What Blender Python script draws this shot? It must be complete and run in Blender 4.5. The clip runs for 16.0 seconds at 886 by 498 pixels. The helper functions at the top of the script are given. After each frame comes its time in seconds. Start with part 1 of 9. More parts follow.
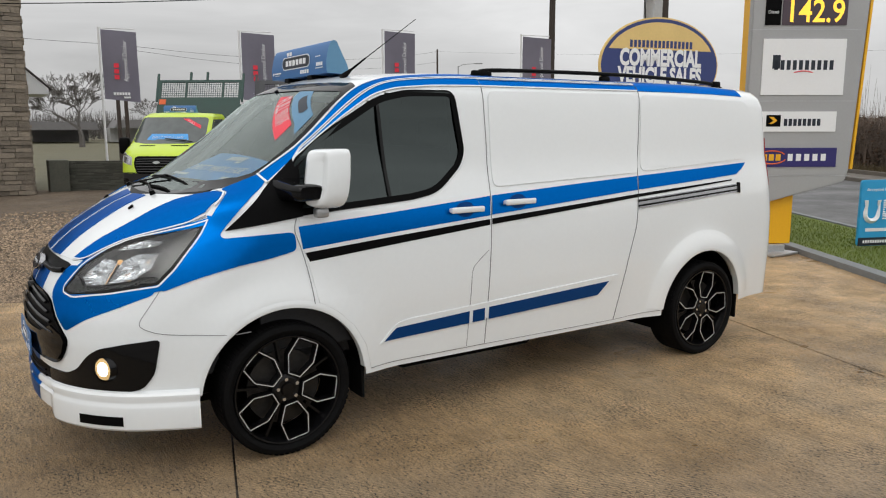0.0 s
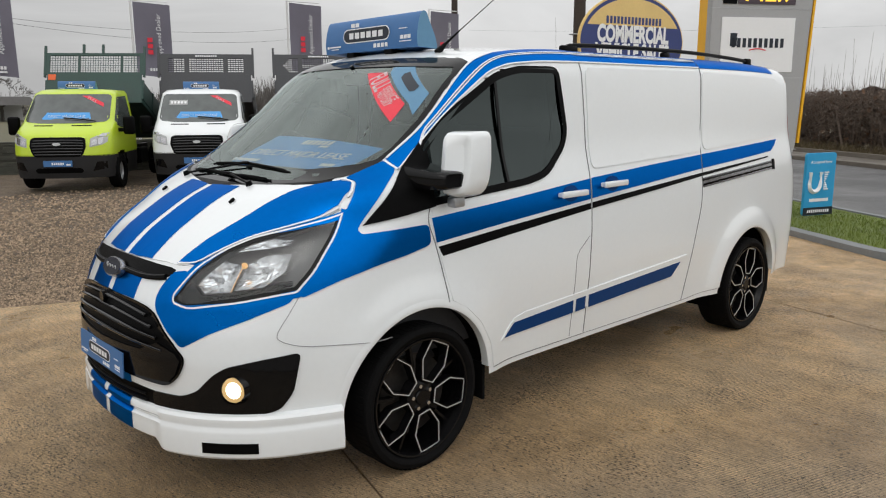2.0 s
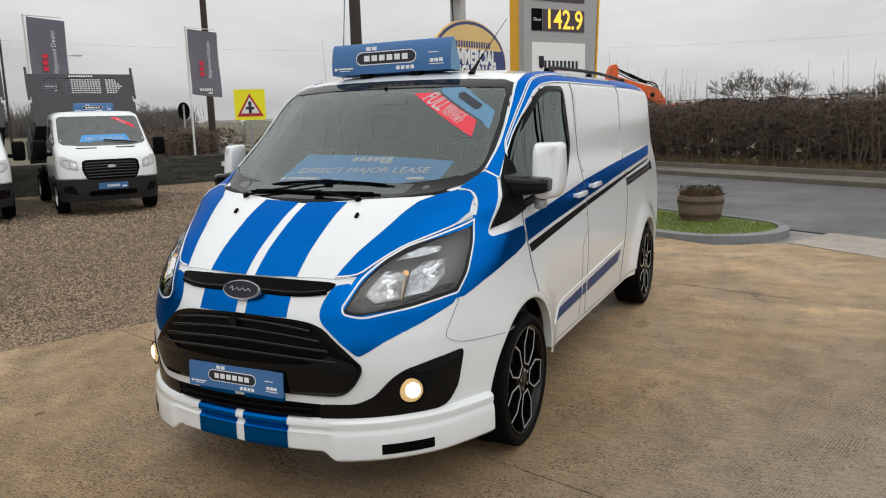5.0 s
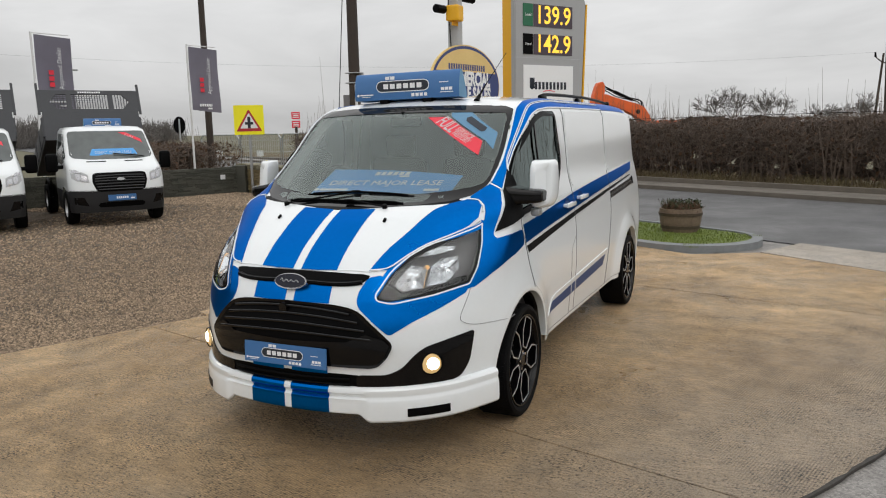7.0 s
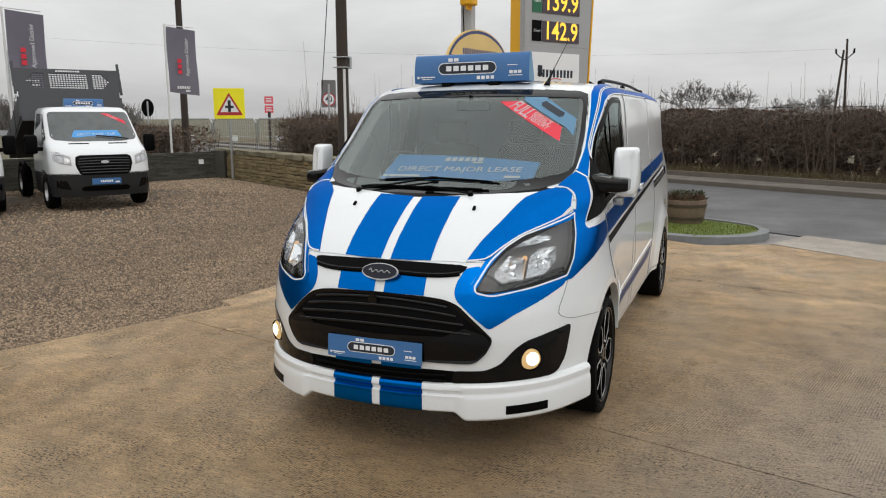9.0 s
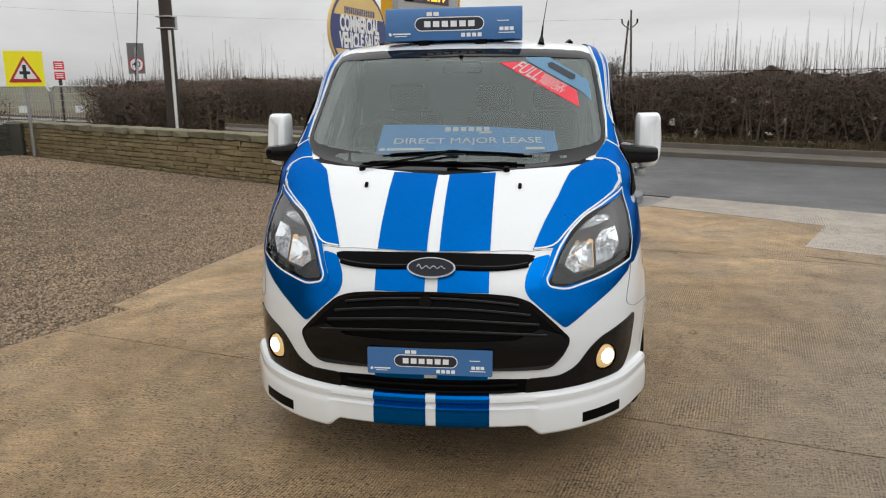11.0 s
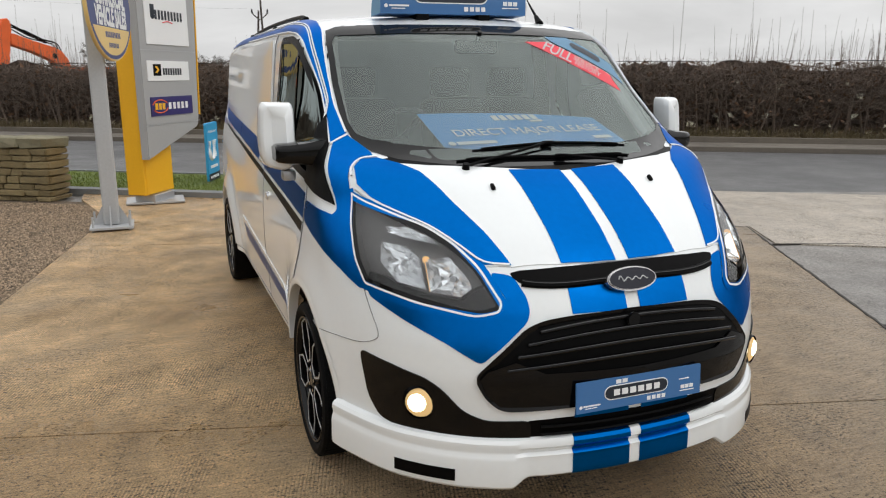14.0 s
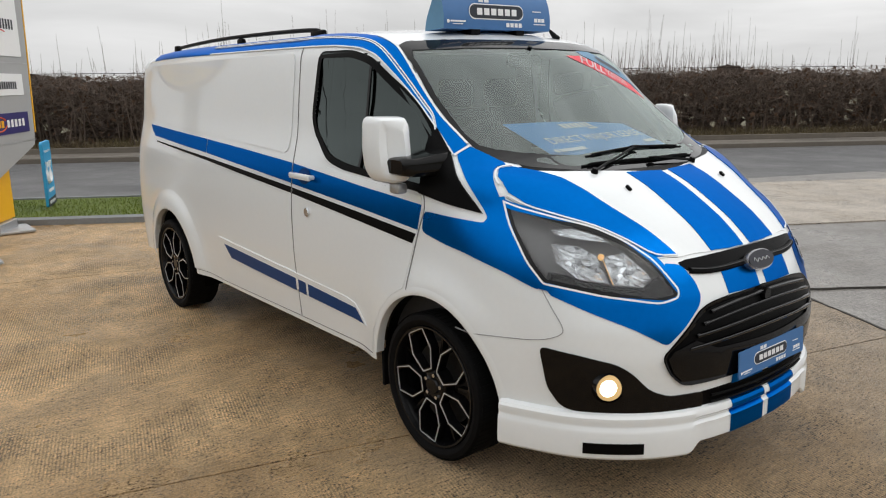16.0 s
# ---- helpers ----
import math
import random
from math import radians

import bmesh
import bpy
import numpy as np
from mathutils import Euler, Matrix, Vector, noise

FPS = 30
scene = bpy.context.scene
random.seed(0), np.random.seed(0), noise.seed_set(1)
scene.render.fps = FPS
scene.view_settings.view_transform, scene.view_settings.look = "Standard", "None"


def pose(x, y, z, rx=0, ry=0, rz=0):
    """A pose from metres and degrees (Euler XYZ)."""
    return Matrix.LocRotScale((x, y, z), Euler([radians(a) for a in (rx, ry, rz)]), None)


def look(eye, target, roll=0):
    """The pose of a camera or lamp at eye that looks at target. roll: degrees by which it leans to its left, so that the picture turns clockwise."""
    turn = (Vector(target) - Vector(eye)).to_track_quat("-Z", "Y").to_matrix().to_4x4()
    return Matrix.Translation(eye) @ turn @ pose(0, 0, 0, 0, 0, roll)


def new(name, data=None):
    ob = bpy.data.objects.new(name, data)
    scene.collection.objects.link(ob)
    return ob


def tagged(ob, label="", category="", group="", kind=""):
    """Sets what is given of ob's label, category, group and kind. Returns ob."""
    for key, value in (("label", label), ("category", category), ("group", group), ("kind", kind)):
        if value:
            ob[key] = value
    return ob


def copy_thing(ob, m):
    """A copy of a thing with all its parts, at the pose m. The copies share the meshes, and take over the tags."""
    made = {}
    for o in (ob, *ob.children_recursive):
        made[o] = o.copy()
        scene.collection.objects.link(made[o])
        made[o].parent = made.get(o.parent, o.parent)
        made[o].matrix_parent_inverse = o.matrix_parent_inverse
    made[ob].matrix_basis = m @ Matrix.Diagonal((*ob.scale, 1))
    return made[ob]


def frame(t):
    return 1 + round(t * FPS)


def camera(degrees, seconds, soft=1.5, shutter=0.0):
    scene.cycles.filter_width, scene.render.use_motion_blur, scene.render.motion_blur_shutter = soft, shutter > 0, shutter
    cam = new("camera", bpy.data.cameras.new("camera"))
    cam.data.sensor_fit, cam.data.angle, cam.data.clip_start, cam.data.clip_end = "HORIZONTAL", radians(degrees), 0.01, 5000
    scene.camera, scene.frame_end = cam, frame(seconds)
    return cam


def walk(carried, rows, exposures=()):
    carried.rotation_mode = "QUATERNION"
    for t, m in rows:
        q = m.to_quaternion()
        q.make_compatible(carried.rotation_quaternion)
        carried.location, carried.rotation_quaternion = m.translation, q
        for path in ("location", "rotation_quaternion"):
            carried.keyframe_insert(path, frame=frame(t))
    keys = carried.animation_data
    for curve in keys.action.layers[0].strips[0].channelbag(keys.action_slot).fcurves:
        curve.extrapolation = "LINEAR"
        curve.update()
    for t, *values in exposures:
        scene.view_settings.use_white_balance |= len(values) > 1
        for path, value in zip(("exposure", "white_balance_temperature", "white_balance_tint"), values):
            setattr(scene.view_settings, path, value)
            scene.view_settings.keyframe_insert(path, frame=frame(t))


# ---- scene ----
cam = camera(60.7, 16.0, soft=1.1, shutter=0.2)
PATH = [
    (0, (1.391, 4.631, 1.716), (0.315, 2.976, 1.396), -0.1),
    (0.5, (1.613, 4.419, 1.708), (0.486, 2.799, 1.379), 0.0),
    (1, (1.91, 4.199, 1.744), (0.717, 2.632, 1.394), -0.1),
    (1.5, (2.051, 3.857, 1.726), (0.788, 2.352, 1.352), -0.2),
    (2, (2.243, 3.571, 1.738), (0.908, 2.132, 1.356), -0.3),
    (2.5, (2.533, 3.333, 1.763), (1.123, 1.966, 1.383), -0.2),
    (3, (2.721, 3.036, 1.74), (1.237, 1.746, 1.371), 0.5),
    (3.5, (2.907, 2.781, 1.747), (1.334, 1.599, 1.388), 1.0),
    (3.7, (3.041, 2.731, 1.736), (1.434, 1.595, 1.383), 0.7),
    (5.8, (3.998, 2.176, 1.799), (2.187, 1.401, 1.457), -1.9),
    (6, (4.089, 2.232, 1.808), (2.279, 1.448, 1.48), -1.8),
    (6.5, (4.28, 2.43, 1.79), (2.478, 1.62, 1.477), -1.6),
    (7, (4.408, 2.496, 1.805), (2.615, 1.668, 1.494), -1.2),
    (7.5, (4.62, 2.343, 1.803), (2.829, 1.511, 1.489), -0.8),
    (8, (4.742, 2.185, 1.796), (2.947, 1.361, 1.482), -0.5),
    (8.5, (4.683, 2.021, 1.785), (2.876, 1.228, 1.459), -0.2),
    (9, (4.512, 1.742, 1.787), (2.681, 1.013, 1.445), -0.2),
    (9.5, (4.503, 1.443, 1.772), (2.64, 0.806, 1.418), -0.5),
    (10, (4.498, 1.097, 1.792), (2.601, 0.585, 1.422), -0.7),
    (10.2, (4.435, 0.962, 1.766), (2.526, 0.504, 1.383), -0.6),
    (12.3, (3.895, -0.433, 1.784), (1.956, -0.264, 1.322), -0.6),
    (12.5, (3.843, -0.572, 1.775), (1.912, -0.336, 1.312), -0.6),
    (13, (3.768, -0.991, 1.779), (1.866, -0.578, 1.318), -0.8),
    (13.5, (3.525, -1.307, 1.734), (1.66, -0.747, 1.277), -0.7),
    (14, (3.281, -1.624, 1.729), (1.465, -0.917, 1.278), 0.0),
    (14.5, (3.148, -2.056, 1.751), (1.402, -1.188, 1.305), -0.3),
    (15, (2.935, -2.366, 1.717), (1.262, -1.363, 1.273), -0.3),
    (15.5, (2.736, -2.658, 1.739), (1.14, -1.534, 1.305), -0.2),
    (16, (2.63, -3.063, 1.76), (1.114, -1.833, 1.326), -0.6),
]
walk(cam, [(t, look(eye, target, roll)) for t, eye, target, roll in PATH],
     [(0, -0.10), (2, -0.13), (3.5, -0.16), (6, -0.18), (8, -0.16), (10, -0.15), (12.5, -0.06), (14, -0.05), (16, -0.06)])

# ---- overcast daylight ----
world = bpy.data.worlds.new("overcast")
scene.world = world
world.use_nodes = True
wt = world.node_tree
wt.nodes.clear()


def wnode(kind, **props):
    n = wt.nodes.new(kind)
    for k, v in props.items():
        if k == "operation":
            n.operation = v
        elif k == "blend_type":
            n.blend_type = v
        elif k == "data_type":
            n.data_type = v
    return n


sky = wnode("ShaderNodeTexSky")
sky.sky_type = "NISHITA"
sky.sun_disc = False
sky.sun_elevation, sky.sun_rotation = radians(38), radians(60)
sky.dust_density = 4.0
co = wnode("ShaderNodeTexCoord")
split = wnode("ShaderNodeSeparateXYZ")
wt.links.new(co.outputs["Generated"], split.inputs[0])
# the cloud deck: more than twice as bright overhead as at the skyline
deck = wnode("ShaderNodeMapRange")
deck.inputs[1].default_value, deck.inputs[2].default_value = -0.05, 0.6
deck.inputs[3].default_value, deck.inputs[4].default_value = 0.56, 1.36
wt.links.new(split.outputs[2], deck.inputs[0])
mapping = wnode("ShaderNodeMapping")
mapping.inputs["Scale"].default_value = (1.0, 1.0, 4.5)
wt.links.new(co.outputs["Generated"], mapping.inputs[0])
cloud = wnode("ShaderNodeTexNoise")
cloud.inputs["Scale"].default_value, cloud.inputs["Detail"].default_value = 2.2, 7.0
cloud.inputs["Roughness"].default_value = 0.55
cloud.inputs["Distortion"].default_value = 0.5
wt.links.new(mapping.outputs[0], cloud.inputs["Vector"])
ramp = wnode("ShaderNodeMapRange")
ramp.inputs[1].default_value, ramp.inputs[2].default_value = 0.3, 0.72
ramp.inputs[3].default_value, ramp.inputs[4].default_value = 0.84, 1.22
wt.links.new(cloud.outputs[0], ramp.inputs[0])
mul = wnode("ShaderNodeMath", operation="MULTIPLY")
wt.links.new(deck.outputs[0], mul.inputs[0])
wt.links.new(ramp.outputs[0], mul.inputs[1])
# the deck is thinner, and brighter, beyond the road
thin = wnode("ShaderNodeVectorMath")
thin.operation = "DOT_PRODUCT"
thin.inputs[1].default_value = (-0.30, 0.95, 0.0)
wt.links.new(co.outputs["Generated"], thin.inputs[0])
lift = wnode("ShaderNodeMath", operation="MULTIPLY_ADD")
lift.inputs[1].default_value, lift.inputs[2].default_value = 0.15, 1.05
wt.links.new(thin.outputs["Value"], lift.inputs[0])
mul2 = wnode("ShaderNodeMath", operation="MULTIPLY")
wt.links.new(mul.outputs[0], mul2.inputs[0])
wt.links.new(lift.outputs[0], mul2.inputs[1])
grey = wnode("ShaderNodeMix", data_type="RGBA", blend_type="MULTIPLY")
grey.inputs[0].default_value = 1.0
grey.inputs[7].default_value = (1.0, 1.0, 1.0, 1)
wt.links.new(mul2.outputs[0], grey.inputs[6])
bg_cloud = wnode("ShaderNodeBackground")
wt.links.new(grey.outputs[2], bg_cloud.inputs[0])
bg_sky = wnode("ShaderNodeBackground")
bg_sky.inputs[1].default_value = 0.06
wt.links.new(sky.outputs[0], bg_sky.inputs[0])
mixw = wnode("ShaderNodeMixShader")
mixw.inputs[0].default_value = 0.08
wt.links.new(bg_cloud.outputs[0], mixw.inputs[1])
wt.links.new(bg_sky.outputs[0], mixw.inputs[2])
outw = wnode("ShaderNodeOutputWorld")
wt.links.new(mixw.outputs[0], outw.inputs[0])

sun_data = bpy.data.lights.new("sun", "SUN")
sun_data.energy, sun_data.angle, sun_data.color = 0.3, radians(35), (1.0, 0.97, 0.93)
sun = new("sun", sun_data)
sun.matrix_world = look((6, 4, 8), (0, 0, 0))

# ---- materials ----
def paint(name, base, rough=0.5, metal=0.0, vary=0.12, scale=3.0, fine=40.0, bump=0.0, bump_scale=60.0, coat=0.0, spec=0.5, second=None, hue=None):
    """A surface whose colour varies at two scales, with fine relief."""
    m = bpy.data.materials.new(name)
    m.use_nodes = True
    nt = m.node_tree
    b = nt.nodes["Principled BSDF"]
    b.inputs["Roughness"].default_value = rough
    b.inputs["Metallic"].default_value = metal
    b.inputs["Specular IOR Level"].default_value = spec
    if coat:
        b.inputs["Coat Weight"].default_value = coat
        b.inputs["Coat Roughness"].default_value = 0.04
    c = nt.nodes.new("ShaderNodeTexCoord")
    n1 = nt.nodes.new("ShaderNodeTexNoise")
    n1.inputs["Scale"].default_value, n1.inputs["Detail"].default_value = scale, 6.0
    n2 = nt.nodes.new("ShaderNodeTexNoise")
    n2.inputs["Scale"].default_value, n2.inputs["Detail"].default_value = fine, 3.0
    for n in (n1, n2):
        nt.links.new(c.outputs["Object"], n.inputs["Vector"])
    add = nt.nodes.new("ShaderNodeMath")
    add.operation = "ADD"
    nt.links.new(n1.outputs[0], add.inputs[0])
    nt.links.new(n2.outputs[0], add.inputs[1])
    mr = nt.nodes.new("ShaderNodeMapRange")
    mr.inputs[1].default_value, mr.inputs[2].default_value = 0.62, 1.38
    nt.links.new(add.outputs[0], mr.inputs[0])
    mix = nt.nodes.new("ShaderNodeMix")
    mix.data_type = "RGBA"
    lo = second or tuple(max(0.0, v * (1 - vary)) for v in base)
    hi = base if second else tuple(min(1.0, v * (1 + vary)) for v in base)
    mix.inputs[6].default_value = (*lo, 1)
    mix.inputs[7].default_value = (*hi, 1)
    nt.links.new(mr.outputs[0], mix.inputs[0])
    nt.links.new(mix.outputs[2], b.inputs["Base Color"])
    rr = nt.nodes.new("ShaderNodeMapRange")
    rr.inputs[3].default_value, rr.inputs[4].default_value = max(0.02, rough * (1 - vary)), min(1.0, rough * (1 + vary))
    nt.links.new(n1.outputs[0], rr.inputs[0])
    nt.links.new(rr.outputs[0], b.inputs["Roughness"])
    if bump:
        n3 = nt.nodes.new("ShaderNodeTexNoise")
        n3.inputs["Scale"].default_value, n3.inputs["Detail"].default_value = bump_scale, 5.0
        nt.links.new(c.outputs["Object"], n3.inputs["Vector"])
        bp = nt.nodes.new("ShaderNodeBump")
        bp.inputs["Strength"].default_value = 1.0
        bp.inputs["Distance"].default_value = bump
        nt.links.new(n3.outputs[0], bp.inputs["Height"])
        nt.links.new(bp.outputs[0], b.inputs["Normal"])
    return m


def pane(name, tint, ior=1.5, rough=0.0, sheen=(1.0, 1.0, 1.0)):
    """Thin clear or tinted glass: see-through with a mirror-like gloss."""
    m = bpy.data.materials.new(name)
    m.use_nodes = True
    nt = m.node_tree
    nt.nodes.clear()
    t = nt.nodes.new("ShaderNodeBsdfTransparent")
    t.inputs[0].default_value = (*tint, 1)
    g = nt.nodes.new("ShaderNodeBsdfGlossy")
    g.inputs["Roughness"].default_value = rough
    g.inputs["Color"].default_value = (*sheen, 1)
    fr = nt.nodes.new("ShaderNodeFresnel")
    fr.inputs[0].default_value = ior
    mx = nt.nodes.new("ShaderNodeMixShader")
    nt.links.new(fr.outputs[0], mx.inputs[0])
    nt.links.new(t.outputs[0], mx.inputs[1])
    nt.links.new(g.outputs[0], mx.inputs[2])
    o = nt.nodes.new("ShaderNodeOutputMaterial")
    nt.links.new(mx.outputs[0], o.inputs[0])
    return m


def glow(name, colour, strength):
    m = bpy.data.materials.new(name)
    m.use_nodes = True
    b = m.node_tree.nodes["Principled BSDF"]
    b.inputs["Base Color"].default_value = (*[0.3 * v for v in colour], 1)
    b.inputs["Emission Color"].default_value = (*colour, 1)
    b.inputs["Emission Strength"].default_value = strength
    return m


def random_tone(m, amount, seed_node="Random"):
    """Lets alike pieces differ in tone, one by one."""
    nt = m.node_tree
    b = nt.nodes["Principled BSDF"]
    src = b.inputs["Base Color"].links[0].from_socket
    info = nt.nodes.new("ShaderNodeObjectInfo")
    geo = nt.nodes.new("ShaderNodeNewGeometry")
    ad = nt.nodes.new("ShaderNodeMath")
    ad.operation = "ADD"
    nt.links.new(info.outputs["Random"], ad.inputs[0])
    nt.links.new(geo.outputs["Random Per Island"], ad.inputs[1])
    fr = nt.nodes.new("ShaderNodeMath")
    fr.operation = "FRACT"
    nt.links.new(ad.outputs[0], fr.inputs[0])
    mr = nt.nodes.new("ShaderNodeMapRange")
    mr.inputs[3].default_value, mr.inputs[4].default_value = 1 - amount, 1 + amount
    nt.links.new(fr.outputs[0], mr.inputs[0])
    mx = nt.nodes.new("ShaderNodeMix")
    mx.data_type, mx.blend_type = "RGBA", "MULTIPLY"
    mx.inputs[0].default_value = 1.0
    nt.links.new(src, mx.inputs[6])
    nt.links.new(mr.outputs[0], mx.inputs[7])
    nt.links.new(mx.outputs[2], b.inputs["Base Color"])
    return m


WHITE = paint("white_car_paint", (0.77, 0.80, 0.81), 0.35, vary=0.015, coat=1.0, scale=1.5)
BLUE = paint("blue_vinyl", (0.0, 0.118, 0.44), 0.28, 0.94, vary=0.06, scale=2.0, spec=0.2)
BLUE.node_tree.nodes["Principled BSDF"].inputs["Specular Tint"].default_value = (0.45, 0.56, 0.88, 1)
DEEPBLUE = paint("dark_blue_vinyl", (0.003, 0.048, 0.190), 0.32, 0.3, vary=0.06, scale=2.0, spec=0.15)
LINE = paint("white_vinyl_line", (0.78, 0.80, 0.82), 0.4, vary=0.02)
BLACK = paint("gloss_black", (0.003, 0.003, 0.0033), 0.06, vary=0.2, spec=0.27)
SATIN = paint("satin_black_plastic", (0.0028, 0.0028, 0.003), 0.38, spec=0.05, vary=0.25, bump=0.0004, bump_scale=300)
GAP = paint("shut_line", (0.22, 0.22, 0.225), 0.8, vary=0.1)
RUBBER = paint("tyre_rubber", (0.0045, 0.0045, 0.0048), 0.7, spec=0.08, vary=0.3, scale=8, bump=0.0006, bump_scale=200)
ALLOY = paint("machined_alloy", (0.66, 0.66, 0.67), 0.42, 0.55, vary=0.08)
RIM = paint("black_alloy", (0.004, 0.004, 0.0045), 0.25, 0.0, vary=0.2, spec=0.25)
CHROME = paint("chrome", (0.75, 0.76, 0.78), 0.12, 1.0, vary=0.05)
DISC = paint("brake_disc", (0.04, 0.038, 0.036), 0.45, 0.8, vary=0.25, scale=20)
SCREEN = pane("windscreen_glass", (0.92, 0.97, 0.945), 1.95, sheen=(0.90, 1.0, 0.965))
TINT = pane("tinted_glass", (0.022, 0.026, 0.025), 1.70, sheen=(0.86, 1.0, 0.98))
LENS = pane("lamp_lens", (0.93, 0.95, 0.96), 1.62)
TRIM = paint("cab_trim", (0.035, 0.035, 0.037), 0.7, vary=0.2, bump=0.0005, bump_scale=150)
CLOTH = paint("seat_cloth", (0.06, 0.06, 0.065), 0.9, vary=0.3, bump=0.001, bump_scale=200)
HEADLINER = paint("headliner", (0.38, 0.38, 0.37), 0.95, vary=0.08)
BULKHEAD = paint("grey_bulkhead", (0.48, 0.51, 0.49), 0.6, vary=0.1)
FOG = glow("fog_lamp_glow", (1.0, 0.66, 0.28), 0.55)
FOGCORE = glow("fog_lamp_core", (1.0, 0.90, 0.66), 4.5)
BUMPERGREY = paint("bumper_grey", (0.019, 0.019, 0.020), 0.6, vary=0.15, spec=0.3)
BOWL = paint("lamp_reflector", (0.92, 0.93, 0.94), 0.14, 0.85, vary=0.03)
BADGENAVY = paint("badge_navy", (0.006, 0.007, 0.016), 0.22, vary=0.1, spec=0.3)
RAIL = paint("dull_chrome", (0.42, 0.42, 0.43), 0.22, 0.9, vary=0.1)
SLATEDGE = paint("slat_edge", (0.020, 0.020, 0.022), 0.35, vary=0.1)
BULB = glow("side_lamp_glow", (1.0, 0.56, 0.20), 0.75)
AMBER = paint("amber_lens", (0.8, 0.25, 0.02), 0.2, vary=0.1)
LAMPIN = paint("lamp_housing", (0.130, 0.124, 0.120), 0.22, vary=0.2)
REDLENS = paint("red_lens", (0.35, 0.01, 0.012), 0.15, vary=0.1)
SIGNBLUE = paint("sign_blue", (0.045, 0.15, 0.36), 0.5, vary=0.04)
SIGNDARK = paint("sign_dark", (0.012, 0.018, 0.03), 0.5, vary=0.05)
SIGNWHITE = paint("sign_white", (0.8, 0.81, 0.82), 0.5, vary=0.02)
SIGNRED = paint("sign_red", (0.74, 0.028, 0.055), 0.45, vary=0.04)
FILM = paint("pale_blue_film", (0.10, 0.24, 0.38), 0.5, vary=0.05)
CLEAR = pane("clear_plastic", (0.85, 0.92, 0.95), 1.4)
LIME = paint("lime_paint", (0.50, 0.66, 0.022), 0.35, vary=0.03, coat=0.6)
TIPGREEN = paint("tipper_green", (0.018, 0.055, 0.045), 0.5, vary=0.2, scale=2)
TIPGREY = paint("tipper_grey", (0.045, 0.047, 0.052), 0.55, vary=0.2, scale=2)
CARDBLUE = paint("card_blue", (0.075, 0.33, 0.72), 0.45, vary=0.04)
FLAG = paint("flag_cloth", (0.176, 0.166, 0.207), 0.85, vary=0.08, bump=0.002, bump_scale=6)
POLEWHITE = paint("white_pole", (0.7, 0.7, 0.7), 0.45, vary=0.06)
POLEGREY = paint("painted_grey_steel", (0.42, 0.43, 0.44), 0.5, vary=0.08)
PANELGREY = paint("sign_panel_grey", (0.36, 0.365, 0.37), 0.5, vary=0.04, scale=1.0)
YELLOW = paint("yellow_panel", (0.80, 0.42, 0.010), 0.45, vary=0.04, scale=1.0)
PURPLE = paint("purple_panel", (0.028, 0.022, 0.14), 0.4, vary=0.05)
NAVY = paint("navy_panel", (0.028, 0.045, 0.17), 0.45, vary=0.06)
CREAM = paint("cream_panel", (0.72, 0.52, 0.20), 0.5, vary=0.06)
GREENTAG = paint("green_tag", (0.012, 0.13, 0.06), 0.5, vary=0.05)
LEDBACK = paint("display_black", (0.06, 0.04, 0.055), 0.4, vary=0.15)
LED = glow("display_amber", (1.0, 0.62, 0.06), 1.3)
CYAN = paint("cyan_panel", (0.03, 0.33, 0.62), 0.45, vary=0.03)
ORANGE = paint("digger_orange", (0.75, 0.12, 0.02), 0.5, vary=0.12)
TIMBER = paint("creosoted_pole", (0.045, 0.033, 0.026), 0.9, vary=0.3, scale=5, bump=0.004, bump_scale=20)
OAK = paint("barrel_staves", (0.16, 0.115, 0.08), 0.85, vary=0.25, scale=6, bump=0.003, bump_scale=30)
HOOP = paint("barrel_hoop", (0.10, 0.075, 0.055), 0.6, 0.5, vary=0.3)
SOIL = paint("soil", (0.035, 0.025, 0.018), 0.95, vary=0.3, bump=0.01, bump_scale=30)
TWIG = paint("bare_twigs", (0.190, 0.140, 0.108), 0.9, vary=0.35, scale=1.2, second=(0.080, 0.062, 0.050))
HEDGEBACK = paint("dark_hedge_backing", (0.082, 0.056, 0.042), 0.95, vary=0.4, scale=2.5, fine=60, second=(0.032, 0.023, 0.018), bump=0.02, bump_scale=40)
DEADLEAF = paint("dead_leaves", (0.13, 0.062, 0.032), 0.9, vary=0.4, scale=1.5, second=(0.05, 0.035, 0.02))
# paler and greyer than near ones: distance haze is put into these colours
HAZEBARK = paint("hazed_bark", (0.115, 0.105, 0.097), 0.9, vary=0.3)
HAZEWALL = paint("hazed_render", (0.42, 0.42, 0.41), 0.8, vary=0.1)
FARROOF = paint("far_roof", (0.17, 0.165, 0.165), 0.8, vary=0.1)
IVY = paint("evergreen_leaves", (0.03, 0.045, 0.015), 0.6, vary=0.4)
GRASS = paint("mown_grass", (0.125, 0.165, 0.022), 0.9, vary=0.3, scale=2.0, second=(0.080, 0.115, 0.018), bump=0.01, bump_scale=60)
BLADE = paint("grass_blades", (0.18, 0.225, 0.032), 0.8, vary=0.3, scale=3.0, second=(0.105, 0.145, 0.022))
FIELD = paint("winter_field", (0.130, 0.112, 0.062), 0.95, vary=0.3, scale=0.05, fine=1.0, second=(0.078, 0.078, 0.040), bump=0.02, bump_scale=10)
FARKERB = paint("dirty_kerb", (0.125, 0.108, 0.088), 0.85, vary=0.3, scale=3, bump=0.004, bump_scale=30)
KERB = paint("kerb_concrete", (0.20, 0.21, 0.215), 0.8, vary=0.15, scale=4, bump=0.002, bump_scale=60)
